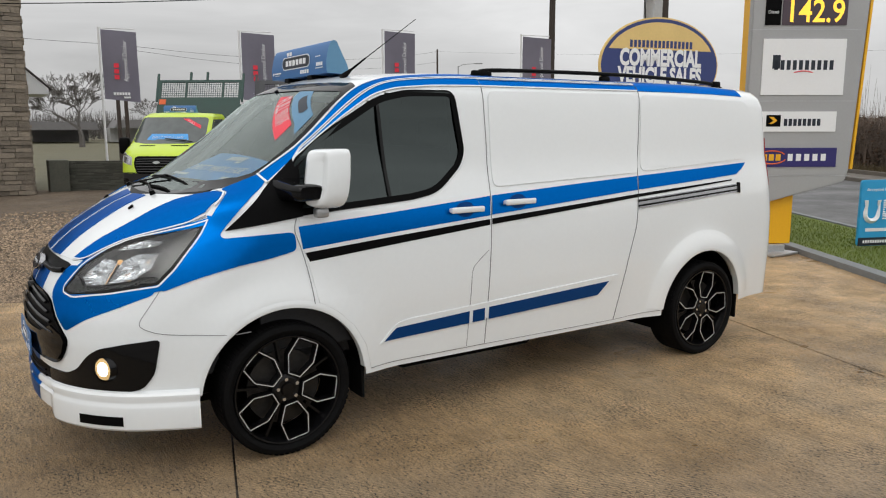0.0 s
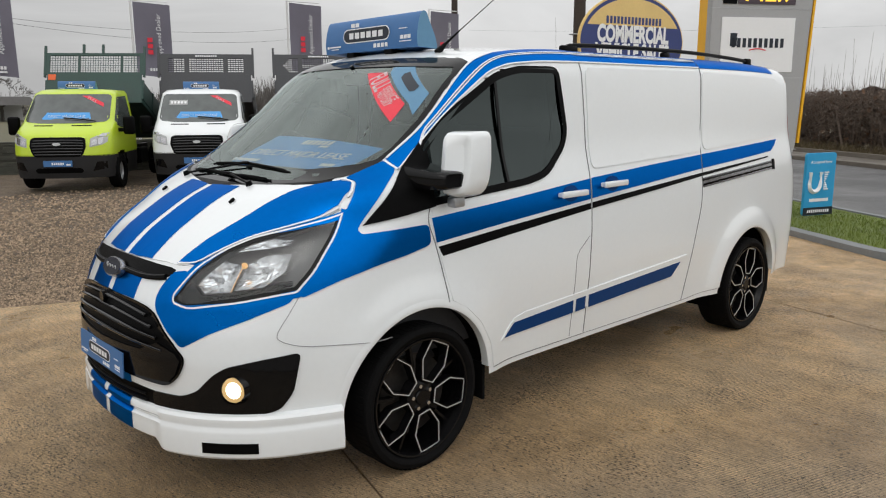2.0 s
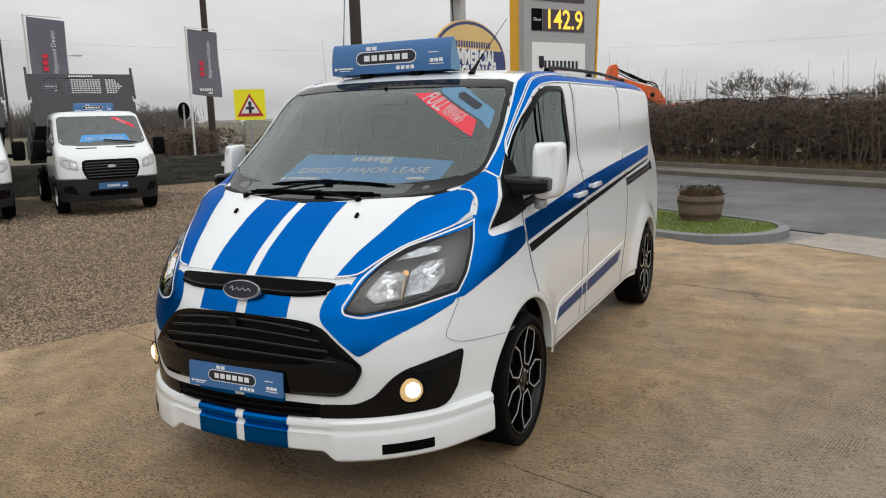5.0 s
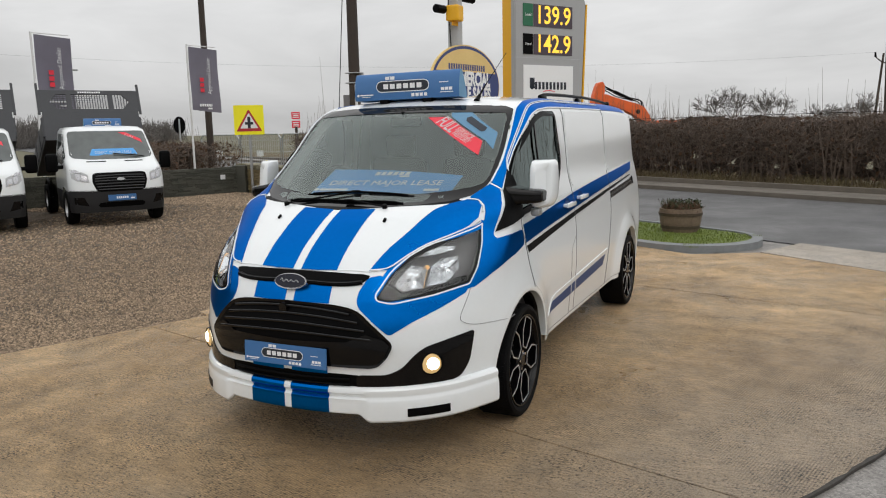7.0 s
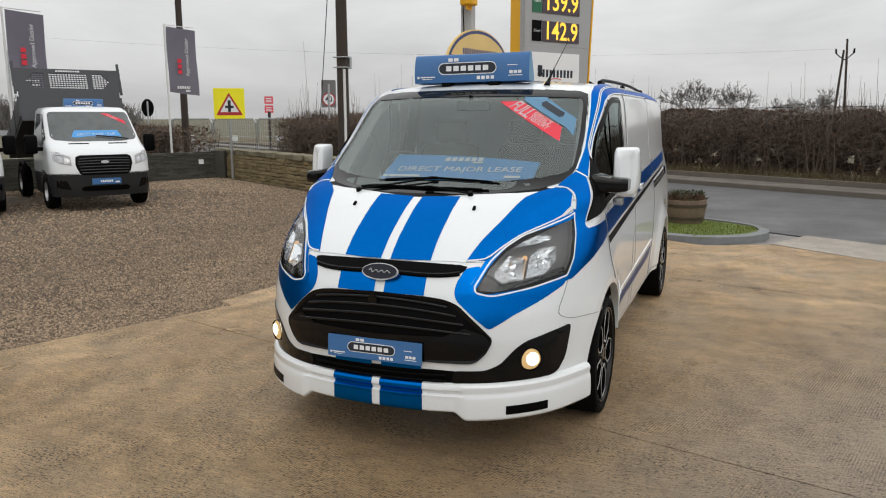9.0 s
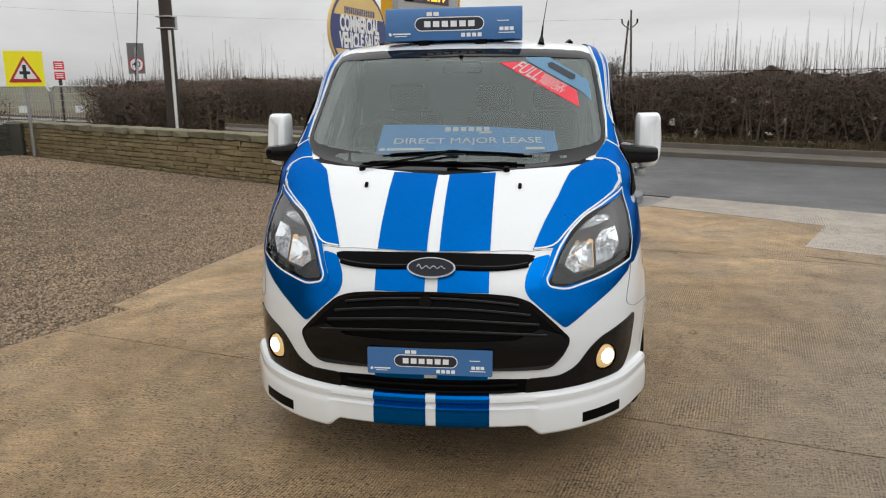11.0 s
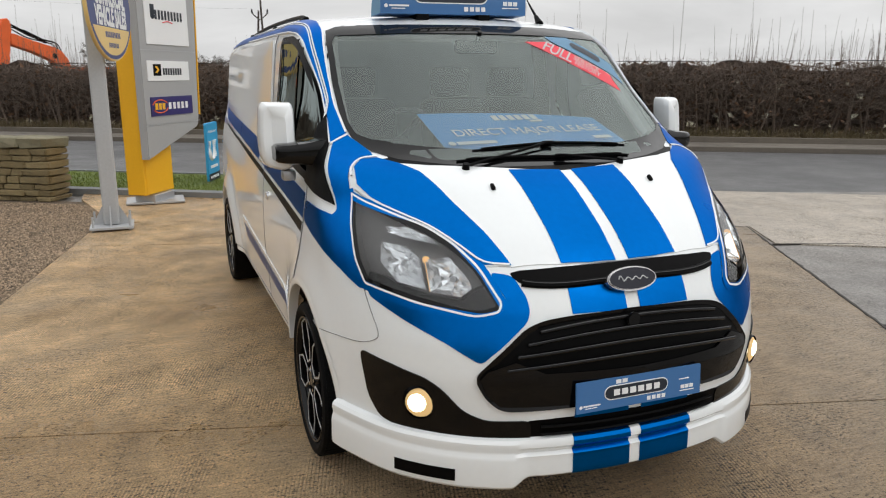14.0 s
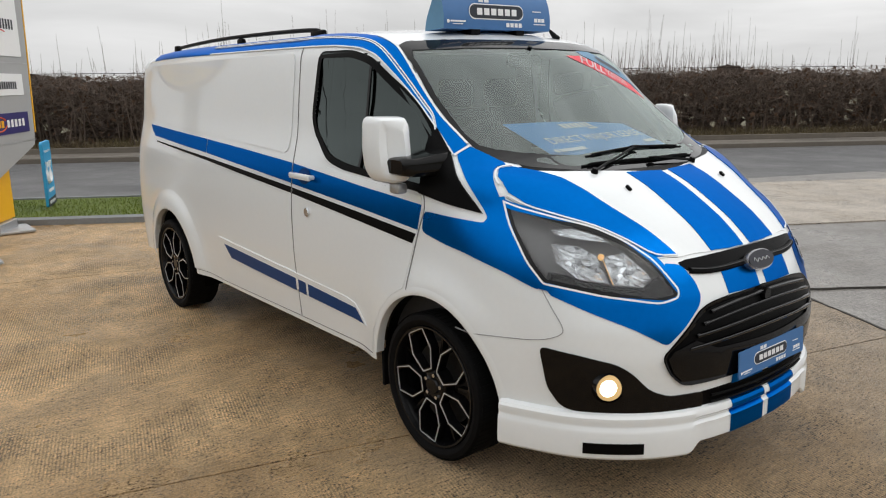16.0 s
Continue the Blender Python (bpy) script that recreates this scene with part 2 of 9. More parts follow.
SANDSTONE = random_tone(paint("wall_stone", (0.31, 0.235, 0.115), 0.9, vary=0.25, scale=4, second=(0.17, 0.135, 0.070), bump=0.012, bump_scale=18), 0.17)
MORTAR = paint("wall_core", (0.09, 0.08, 0.06), 0.95, vary=0.2, bump=0.01, bump_scale=25)
COPING = random_tone(paint("coping_stone", (0.23, 0.20, 0.13), 0.9, vary=0.3, scale=5, second=(0.13, 0.125, 0.075), bump=0.01, bump_scale=20), 0.2)
SLATE = random_tone(paint("slate", (0.095, 0.092, 0.074), 0.75, vary=0.3, scale=3, second=(0.050, 0.054, 0.042), bump=0.005, bump_scale=25), 0.35)
HOUSESTONE = random_tone(paint("house_stone", (0.25, 0.21, 0.165), 0.9, vary=0.35, scale=6, second=(0.13, 0.11, 0.085), bump=0.02, bump_scale=14), 0.35)
ROOFING = paint("roof_tiles", (0.07, 0.06, 0.06), 0.8, vary=0.2)
GALV = paint("galvanised_steel", (0.45, 0.46, 0.47), 0.4, 0.7, vary=0.12)
REFLYELLOW = paint("reflective_yellow", (0.95, 0.86, 0.01), 0.45, vary=0.03)
ROADRED = paint("road_sign_red", (0.45, 0.02, 0.03), 0.45, vary=0.05)


# ---- tools ----
def part(name, bm, material, parent=None, label="", smooth=False):
    """Links a bmesh as one mesh object under a thing or a part."""
    me = bpy.data.meshes.new(name)
    bm.to_mesh(me)
    bm.free()
    return part_mesh(name, me, material, parent, label, smooth)


def part_mesh(name, me, material, parent=None, label="", smooth=False):
    for mt in (material if isinstance(material, (list, tuple)) else [material]):
        me.materials.append(mt)
    if smooth:
        me.polygons.foreach_set("use_smooth", [True] * len(me.polygons))
        me.set_sharp_from_angle(angle=radians(32))
    ob = new(name, me)
    if parent is not None:
        ob.parent = parent
    if label:
        ob["label"] = label
    return ob


def thing(name, label, category, group="", kind="", at=None):
    ob = new(name)
    ob.empty_display_size = 0.2
    if at is not None:
        ob.matrix_world = at
    return tagged(ob, label, category, group, kind)


def raw(name, verts, faces, material, parent=None, label="", smooth=False):
    me = bpy.data.meshes.new(name)
    me.from_pydata([tuple(map(float, v)) for v in verts], [], [tuple(map(int, f)) for f in faces])
    me.update()
    return part_mesh(name, me, material, parent, label, smooth)


def box(bm, centre, size, bevel=0.0, m=None, segs=2):
    r = bmesh.ops.create_cube(bm, size=1.0)
    vs = r["verts"]
    bmesh.ops.scale(bm, vec=size, verts=vs)
    if bevel:
        es = list({e for v in vs for e in v.link_edges})
        q = bmesh.ops.bevel(bm, geom=es, offset=bevel, segments=segs, affect="EDGES", profile=0.5)
        vs = list({v for f in q["faces"] for v in f.verts} | {v for v in vs if v.is_valid})
    bmesh.ops.translate(bm, vec=centre, verts=vs)
    if m is not None:
        bmesh.ops.transform(bm, matrix=m, verts=vs)
    return vs


def rod(bm, a, b, r1, r2=None, n=10, caps=True):
    a, b = Vector(a), Vector(b)
    d = b - a
    r = bmesh.ops.create_cone(bm, cap_ends=caps, segments=n, radius1=r1, radius2=r1 if r2 is None else r2, depth=d.length)
    m = Matrix.Translation((a + b) / 2) @ d.to_track_quat("Z", "Y").to_matrix().to_4x4()
    bmesh.ops.transform(bm, matrix=m, verts=r["verts"])
    return r["verts"]


def tube(bm, pts, radius, n=8, closed=False):
    """A round bar along a line of points; radius may change from point to point."""
    pts = [Vector(p) for p in pts]
    rings = []
    for i, p in enumerate(pts):
        a = pts[i - 1] if (i or closed) else p
        b = pts[(i + 1) % len(pts)] if (i + 1 < len(pts) or closed) else p
        d = (b - a).normalized()
        side = d.cross(Vector((0, 0, 1)))
        side = (side if side.length > 1e-4 else d.cross(Vector((0, 1, 0)))).normalized()
        up = side.cross(d)
        r = radius[i] if isinstance(radius, (list, tuple)) else radius
        rings.append([bm.verts.new(p + r * (math.cos(k * math.tau / n) * side + math.sin(k * math.tau / n) * up)) for k in range(n)])
    for i in range(len(rings) - (0 if closed else 1)):
        u, v = rings[i], rings[(i + 1) % len(rings)]
        for k in range(n):
            bm.faces.new((u[k], u[(k + 1) % n], v[(k + 1) % n], v[k]))
    if not closed:
        bm.faces.new(rings[0][::-1])
        bm.faces.new(rings[-1])


def rounded(poly, r, n=5):
    """A polygon with its corners turned into arcs."""
    out = []
    for i, p in enumerate(poly):
        rr = r[i] if isinstance(r, (list, tuple)) else r
        p, a, b = Vector(p), Vector(poly[i - 1]), Vector(poly[(i + 1) % len(poly)])
        if rr <= 0:
            out.append(tuple(p))
            continue
        u, v = (a - p), (b - p)
        t = min(rr, u.length * 0.45, v.length * 0.45)
        s, e = p + u.normalized() * t, p + v.normalized() * t
        for k in range(n + 1):
            w = k / n
            out.append(tuple((1 - w) ** 2 * s + 2 * w * (1 - w) * p + w * w * e))
    return out


def prism(bm, poly, depth, m=None, bevel=0.0):
    """A plate from a polygon in its x, y; its front at z = 0, its back at -depth."""
    top = [bm.verts.new((p[0], p[1], 0)) for p in poly]
    low = [bm.verts.new((p[0], p[1], -depth)) for p in poly]
    faces = [bm.faces.new(top), bm.faces.new(low[::-1])]
    n = len(poly)
    for i in range(n):
        faces.append(bm.faces.new((top[i - 1], low[i - 1], low[i], top[i])))
    vs = top + low
    bmesh.ops.recalc_face_normals(bm, faces=faces)
    if bevel:
        q = bmesh.ops.bevel(bm, geom=[e for e in faces[0].edges], offset=bevel, segments=2, affect="EDGES")
        vs = list({v for f in q["faces"] for v in f.verts} | {v for v in vs if v.is_valid})
    if m is not None:
        bmesh.ops.transform(bm, matrix=m, verts=vs)


def ellipse(a, b, n=40, cx=0.0, cy=0.0):
    return [(cx + a * math.cos(k * math.tau / n), cy + b * math.sin(k * math.tau / n)) for k in range(n)]


def lettering(name, text, size, m, material, parent, width=None, shear=0.0, heavy=0.0, spacing=1.0, align="CENTER"):
    """Raised letters in the built-in font, about 1 mm thick; width squeezes or stretches the line to that many metres."""
    cu = bpy.data.curves.new(name, "FONT")
    cu.body, cu.size, cu.align_x, cu.align_y = text, size, align, "CENTER"
    cu.shear, cu.offset, cu.space_character, cu.extrude, cu.resolution_u = shear, heavy * size, spacing, 0.0007, 3
    tmp = bpy.data.objects.new(name, cu)
    scene.collection.objects.link(tmp)
    bpy.context.view_layer.update()
    me = bpy.data.meshes.new_from_object(tmp.evaluated_get(bpy.context.evaluated_depsgraph_get()))
    bpy.data.objects.remove(tmp)
    bpy.data.curves.remove(cu)
    if width and len(me.vertices):
        xs = [v.co.x for v in me.vertices]
        k = width / max(1e-6, max(xs) - min(xs))
        me.transform(Matrix.Diagonal((k, 1, 1, 1)))
    me.transform(m)
    me.materials.clear()
    me.name = name
    return part_mesh(name, me, material, parent)


def facing(at, right, up=(0, 0, 1)):
    """The pose of a plate whose x runs along right and y along up."""
    x = Vector(right).normalized()
    z = x.cross(Vector(up)).normalized()
    y = z.cross(x)
    m = Matrix((x, y, z)).transposed().to_4x4()
    return Matrix.Translation(at) @ m


# ---- the ground ----
U = Vector((0.527, 0.850, 0)).normalized()      # along the road
N = Vector((-U.y, U.x, 0))                      # across it, away from the yard


def pos(s, n, z=0.0):
    return U * s + N * n + Vector((0, 0, z))


def ground_nodes(name, lo, hi, scale, rough, stains, bump=None, wave=None, speck=None, pits=None, tint=None, tone_slope=False):
    """Ground surfaces: broad tone, blotches, damp sheen and relief."""
    m = bpy.data.materials.new(name)
    m.use_nodes = True
    nt = m.node_tree
    L = nt.links.new
    b = nt.nodes["Principled BSDF"]
    c = nt.nodes.new("ShaderNodeTexCoord")

    def noise_tex(sc, detail=6.0, rgh=0.6, dist=0.0):
        n = nt.nodes.new("ShaderNodeTexNoise")
        n.inputs["Scale"].default_value, n.inputs["Detail"].default_value = sc, detail
        n.inputs["Roughness"].default_value, n.inputs["Distortion"].default_value = rgh, dist
        L(c.outputs["Object"], n.inputs["Vector"])
        return n

    def ranged(sock, a, b2, c2, d2):
        r = nt.nodes.new("ShaderNodeMapRange")
        for i, v in enumerate((a, b2, c2, d2)):
            r.inputs[i + 1].default_value = v
        L(sock, r.inputs[0])
        return r.outputs[0]

    broad, mid, fine = noise_tex(scale, 7), noise_tex(scale * 7, 5), noise_tex(90, 3)
    mix = nt.nodes.new("ShaderNodeMix")
    mix.data_type = "RGBA"
    mix.inputs[6].default_value, mix.inputs[7].default_value = (*lo, 1), (*hi, 1)
    L(ranged(broad.outputs[0], 0.32, 0.68, 0, 1), mix.inputs[0])
    last = mix.outputs[2]
    for tex, amount in ((mid, stains), (fine, stains * 1.2)):
        mm = nt.nodes.new("ShaderNodeMix")
        mm.data_type, mm.blend_type = "RGBA", "MULTIPLY"
        mm.inputs[0].default_value = 1.0
        L(last, mm.inputs[6])
        L(ranged(tex.outputs[0], 0.3, 0.7, 1 - amount, 1 + amount), mm.inputs[7])
        last = mm.outputs[2]
    if tone_slope:                                                  # paler towards -x and -y, darker the other way, with a ragged border
        dp = nt.nodes.new("ShaderNodeVectorMath")
        dp.operation = "DOT_PRODUCT"
        dp.inputs[1].default_value = (-0.22, -0.24, 0)
        L(c.outputs["Object"], dp.inputs[0])
        edge = noise_tex(0.7, 6, 0.6, 0.6)
        ad_ = nt.nodes.new("ShaderNodeMath")
        ad_.operation = "MULTIPLY_ADD"
        L(edge.outputs[0], ad_.inputs[0])
        ad_.inputs[1].default_value = 0.8
        L(dp.outputs["Value"], ad_.inputs[2])
        mm = nt.nodes.new("ShaderNodeMix")
        mm.data_type, mm.blend_type = "RGBA", "MULTIPLY"
        mm.inputs[0].default_value = 1.0
        L(last, mm.inputs[6])
        L(ranged(ad_.outputs[0], 0.0, 1.35, 0.92, 1.40), mm.inputs[7])
        last = mm.outputs[2]
        grey_side = nt.nodes.new("ShaderNodeVectorMath")             # greyer towards +x and +y
        grey_side.operation = "DOT_PRODUCT"
        grey_side.inputs[1].default_value = (0.48, 0.877, 0)
        L(c.outputs["Object"], grey_side.inputs[0])
        fa = nt.nodes.new("ShaderNodeMath")
        fa.operation = "MULTIPLY_ADD"
        L(edge.outputs[0], fa.inputs[0])
        fa.inputs[1].default_value = 1.6
        L(grey_side.outputs["Value"], fa.inputs[2])
        fm = nt.nodes.new("ShaderNodeMix")
        fm.data_type = "RGBA"
        fm.inputs[7].default_value = (0.335, 0.278, 0.216, 1)
        L(ranged(fa.outputs[0], 1.6, 3.2, 0.0, 0.75), fm.inputs[0])
        L(last, fm.inputs[6])
        last = fm.outputs[2]
    if tint:                                                    # broad patches of another tone
        where = noise_tex(0.8, 5, 0.6, 0.8)
        tm_ = nt.nodes.new("ShaderNodeMix")
        tm_.data_type = "RGBA"
        tm_.inputs[7].default_value = (*tint, 1)
        L(ranged(where.outputs[0], 0.5, 0.68, 0, 0.55), tm_.inputs[0])
        L(last, tm_.inputs[6])
        last = tm_.outputs[2]
    pit_height = None
    if pits:                                                    # small open pits, drawn out by the tamping
        pm_ = nt.nodes.new("ShaderNodeMapping")
        pm_.inputs["Rotation"].default_value = (0, 0, radians(pits[1]))
        pm_.inputs["Scale"].default_value = (1.0, 0.6, 1.0)
        L(c.outputs["Object"], pm_.inputs[0])
        pn = nt.nodes.new("ShaderNodeTexNoise")
        pn.inputs["Scale"].default_value, pn.inputs["Detail"].default_value = pits[0], 5.0
        pn.inputs["Roughness"].default_value = 0.72
        L(pm_.outputs[0], pn.inputs["Vector"])
        patch = noise_tex(2.2, 4)
        th_ = nt.nodes.new("ShaderNodeMath")
        th_.operation = "MULTIPLY_ADD"
        L(patch.outputs[0], th_.inputs[0])
        th_.inputs[1].default_value = -0.22
        L(pn.outputs[0], th_.inputs[2])
        pit_height = ranged(th_.outputs[0], 0.265, 0.36, 0, 1)
        mm = nt.nodes.new("ShaderNodeMix")
        mm.data_type, mm.blend_type = "RGBA", "MULTIPLY"
        mm.inputs[0].default_value = 1.0
        L(last, mm.inputs[6])
        L(ranged(pit_height, 0, 1, 0.10, 1.09), mm.inputs[7])
        last = mm.outputs[2]
    if speck:
        vor = nt.nodes.new("ShaderNodeTexVoronoi")
        vor.inputs["Scale"].default_value = speck
        L(c.outputs["Object"], vor.inputs["Vector"])
        mm = nt.nodes.new("ShaderNodeMix")
        mm.data_type, mm.blend_type = "RGBA", "MULTIPLY"
        mm.inputs[0].default_value = 0.75
        L(last, mm.inputs[6])
        hsv = nt.nodes.new("ShaderNodeSeparateColor")
        L(vor.outputs["Color"], hsv.inputs[0])
        L(ranged(hsv.outputs[0], 0, 1, 0.45, 1.5), mm.inputs[7])
        last = mm.outputs[2]
    L(last, b.inputs["Base Color"])
    damp = noise_tex(scale * 1.6, 4)
    L(ranged(damp.outputs[0], 0.35, 0.62, rough[0], rough[1]), b.inputs["Roughness"])
    height = fine.outputs[0]
    if wave:
        mp = nt.nodes.new("ShaderNodeMapping")
        mp.inputs["Rotation"].default_value = (0, 0, radians(wave[1]))
        L(c.outputs["Object"], mp.inputs[0])
        wv = nt.nodes.new("ShaderNodeTexWave")
        wv.bands_direction = "X"
        wv.inputs["Scale"].default_value, wv.inputs["Distortion"].default_value = wave[0], 0.9
        wv.inputs["Detail"].default_value, wv.inputs["Detail Scale"].default_value = 2.0, 1.4
        L(mp.outputs[0], wv.inputs[0])
        gate = noise_tex(1.1, 4, 0.6)
        broken = noise_tex(34, 3)
        jd = nt.nodes.new("ShaderNodeVectorMath")               # trowelled margin beside each joint
        jd.operation = "DOT_PRODUCT"
        jd.inputs[1].default_value = (0.963, -0.27, 0)
        L(c.outputs["Object"], jd.inputs[0])
        ju = nt.nodes.new("ShaderNodeMath")
        ju.operation = "SUBTRACT"
        ju.inputs[1].default_value = 0.02
        L(jd.outputs["Value"], ju.inputs[0])
        jm = nt.nodes.new("ShaderNodeMath")
        jm.operation = "FLOORED_MODULO"
        jm.inputs[1].default_value = 4.31
        L(ju.outputs[0], jm.inputs[0])
        pr = nt.nodes.new("ShaderNodeMath")
        pr.operation = "MULTIPLY"
        L(ranged(wv.outputs[0], 0.12, 0.62, 0.0, 1.0), pr.inputs[0])
        gg = nt.nodes.new("ShaderNodeMath")
        gg.operation = "MULTIPLY"
        L(ranged(gate.outputs[0], 0.45, 0.60, 0.10, 1.20), gg.inputs[0])
        L(ranged(jm.outputs[0], 0.10, 0.15, 0.0, 1.0), gg.inputs[1])
        gb = nt.nodes.new("ShaderNodeMath")
        gb.operation = "MULTIPLY"
        L(gg.outputs[0], gb.inputs[0])
        L(ranged(broken.outputs[0], 0.36, 0.62, 1.0, 0.35), gb.inputs[1])
        L(gb.outputs[0], pr.inputs[1])
        hp = nt.nodes.new("ShaderNodeMath")                     # keeps the mean level where the lines fade
        hp.operation = "MULTIPLY_ADD"
        L(gb.outputs[0], hp.inputs[0])
        hp.inputs[1].default_value = -0.62
        L(pr.outputs[0], hp.inputs[2])
        ho = nt.nodes.new("ShaderNodeMath")
        ho.operation = "ADD"
        ho.inputs[1].default_value = 0.14
        L(hp.outputs[0], ho.inputs[0])
        pr = ho
        ms = nt.nodes.new("ShaderNodeMapping")                  # drag marks of the broom, short and broken
        ms.inputs["Rotation"].default_value = (0, 0, radians(wave[1]))
        ms.inputs["Scale"].default_value = (1.0, 0.13, 1.0)
        L(c.outputs["Object"], ms.inputs[0])
        drag = nt.nodes.new("ShaderNodeTexNoise")
        drag.inputs["Scale"].default_value, drag.inputs["Detail"].default_value = 52.0, 4.0
        drag.inputs["Roughness"].default_value = 0.65
        L(ms.outputs[0], drag.inputs["Vector"])
        dm = nt.nodes.new("ShaderNodeMath")
        dm.operation = "MULTIPLY"
        L(ranged(drag.outputs[0], 0.34, 0.66, -0.31, 0.31), dm.inputs[0])
        L(ranged(jm.outputs[0], 0.09, 0.15, 0.15, 1.0), dm.inputs[1])
        dv_ = nt.nodes.new("ShaderNodeMath")
        dv_.operation = "ADD"
        dv_.inputs[1].default_value = 0.33
        L(dm.outputs[0], dv_.inputs[0])
        dr = dv_.outputs[0]
        sm = nt.nodes.new("ShaderNodeMath")
        sm.operation = "ADD"
        L(pr.outputs[0], sm.inputs[0])
        L(dr, sm.inputs[1])
        grit = noise_tex(105, 4, 0.75)
        gm = nt.nodes.new("ShaderNodeMath")
        gm.operation = "MULTIPLY_ADD"
        L(ranged(grit.outputs[0], 0.38, 0.62, 0.06, 0.62), gm.inputs[0])
        gm.inputs[1].default_value = 1.0
        L(sm.outputs[0], gm.inputs[2])
        height = gm.outputs[0]
        mm = nt.nodes.new("ShaderNodeMix")
        mm.data_type, mm.blend_type = "RGBA", "MULTIPLY"
        mm.inputs[0].default_value = 1.0
        L(last, mm.inputs[6])
        L(ranged(height, 0.0, 1.55, 0.52, 1.70), mm.inputs[7])
        L(mm.outputs[2], b.inputs["Base Color"])
    if pit_height is not None:
        ph_ = nt.nodes.new("ShaderNodeMath")
        ph_.operation = "MULTIPLY_ADD"
        L(pit_height, ph_.inputs[0])
        ph_.inputs[1].default_value = 0.5
        L(height, ph_.inputs[2])
        height = ph_.outputs[0]
    if bump:
        bp = nt.nodes.new("ShaderNodeBump")
        bp.inputs["Distance"].default_value = bump
        L(height, bp.inputs["Height"])
        L(bp.outputs[0], b.inputs["Normal"])
    return m


CONCRETE = random_tone(ground_nodes("yard_concrete", (0.280, 0.181, 0.087), (0.476, 0.330, 0.178), 0.6, (0.26, 0.60), 0.24, 0.009, (19.0, -74.3), None, (72, -74.3), (0.345, 0.262, 0.168), True), 0.06)
APRON = ground_nodes("pale_concrete", (0.27, 0.232, 0.188), (0.38, 0.335, 0.28), 0.5, (0.3, 0.6), 0.12, 0.003, (10.0, -74.3), None, (70, -74.3))
JOINTFILL = paint("joint_filler", (0.040, 0.035, 0.030), 0.85, vary=0.3, scale=6, bump=0.004, bump_scale=40)
TARMAC = ground_nodes("road_tarmac", (0.060, 0.060, 0.062), (0.105, 0.104, 0.104), 0.35, (0.42, 0.72), 0.14, 0.003, None, 90)
OLDTAR = ground_nodes("worn_tarmac", (0.135, 0.124, 0.112), (0.215, 0.20, 0.182), 0.5, (0.22, 0.55), 0.15, 0.003, None, 70)
GRAVEL = ground_nodes("gravel_bed", (0.085, 0.062, 0.042), (0.17, 0.128, 0.088), 0.6, (0.75, 0.95), 0.25, 0.012, None, 55)
PATHWAY = ground_nodes("footway", (0.10, 0.088, 0.072), (0.17, 0.15, 0.125), 0.5, (0.4, 0.7), 0.18, 0.003)
VERGE = ground_nodes("rough_verge", (0.085, 0.060, 0.032), (0.135, 0.108, 0.052), 0.7, (0.9, 1.0), 0.3, 0.02)
PEBBLE = random_tone(paint("pebbles", (0.265, 0.195, 0.130), 0.85, vary=0.25, scale=1.5), 0.6)


def sheet(name, pts, z, material, label, category, depth=0.05, parent=None):
    bm = bmesh.new()
    prism(bm, [(p[0], p[1]) for p in pts], depth, Matrix.Translation((0, 0, z)))
    ob = part(name, bm, material, parent)
    return tagged(ob, label, category, kind="structure") if parent is None else ob


def quad_sn(s0, s1, n0, n1):
    return [pos(s0, n0)[:2], pos(s1, n0)[:2], pos(s1, n1)[:2], pos(s0, n1)[:2]]


sheet("ground", [(-1800, -1800), (1800, -1800), (1800, 1800), (-1800, 1800)], -0.10, FIELD, "flat winter fields of dull green grass to the skyline", "ground", 0.2)
sheet("road", quad_sn(-220, 220, 8.3, 14.75), -0.02, TARMAC, "damp grey tarmac road past the yard", "road", 0.06)
sheet("forecourt", [(16, -14), (16, 16), (-3.4, 12.4), (-5.72, 6.6), (-3.0, 4.54), (0.6, 2.61), (2.7, 1.5), (9, -2.0)][::1], -0.012, OLDTAR, "worn grey tarmac in front of the yard", "forecourt", 0.05)
sheet("yard_base", [(20, -26), (20, 22), (3, 20), pos(9, 8.25)[:2], pos(-8, 8.25)[:2], pos(-8, 4.5)[:2], (-2, -4)], -0.03, OLDTAR, "worn tarmac under the edge of the yard", "forecourt", 0.05)
sheet("gravel_yard", [(14, -8.5), (9, -7.0), (3.9, -5.05), (1.1, -3.85), (-1.38, -2.80), (-1.46, -3.00), (-2.4, -2.90), (-6.2, -2.25), (-6.95, -2.2), (-8.3, -2.5), (-15.6, -13.6), (-15.2, -13.6), (0.5, -19.6), (12, -24)], -0.02, GRAVEL, "brown gravel bed of the sales yard", "gravel", 0.05)

# concrete bays, cut along their joints
pavement = thing("pavement", "brown brushed concrete yard slabs, damp and stained", "pavement", kind="structure")
YARD = [(3.9, -5.05), (1.1, -3.85), (-1.38, -2.80), (-1.46, -3.00), (-2.4, -2.90), (-6.2, -2.25), (-6.95, -2.2), (-8.45, -2.55), tuple(pos(-6.9, 6.28)[:2]), tuple(pos(-2.4, 6.28)[:2]), tuple(pos(-1.9, 7.1)[:2]), tuple(pos(0.6, 6.9)[:2]), (-5.0, 5.72), (-3.0, 4.54), (0.6, 2.61), (2.7, 1.5), (9, -2.0), (9, -7.0)]
JA = Vector((0.963, -0.27, 0)).normalized()
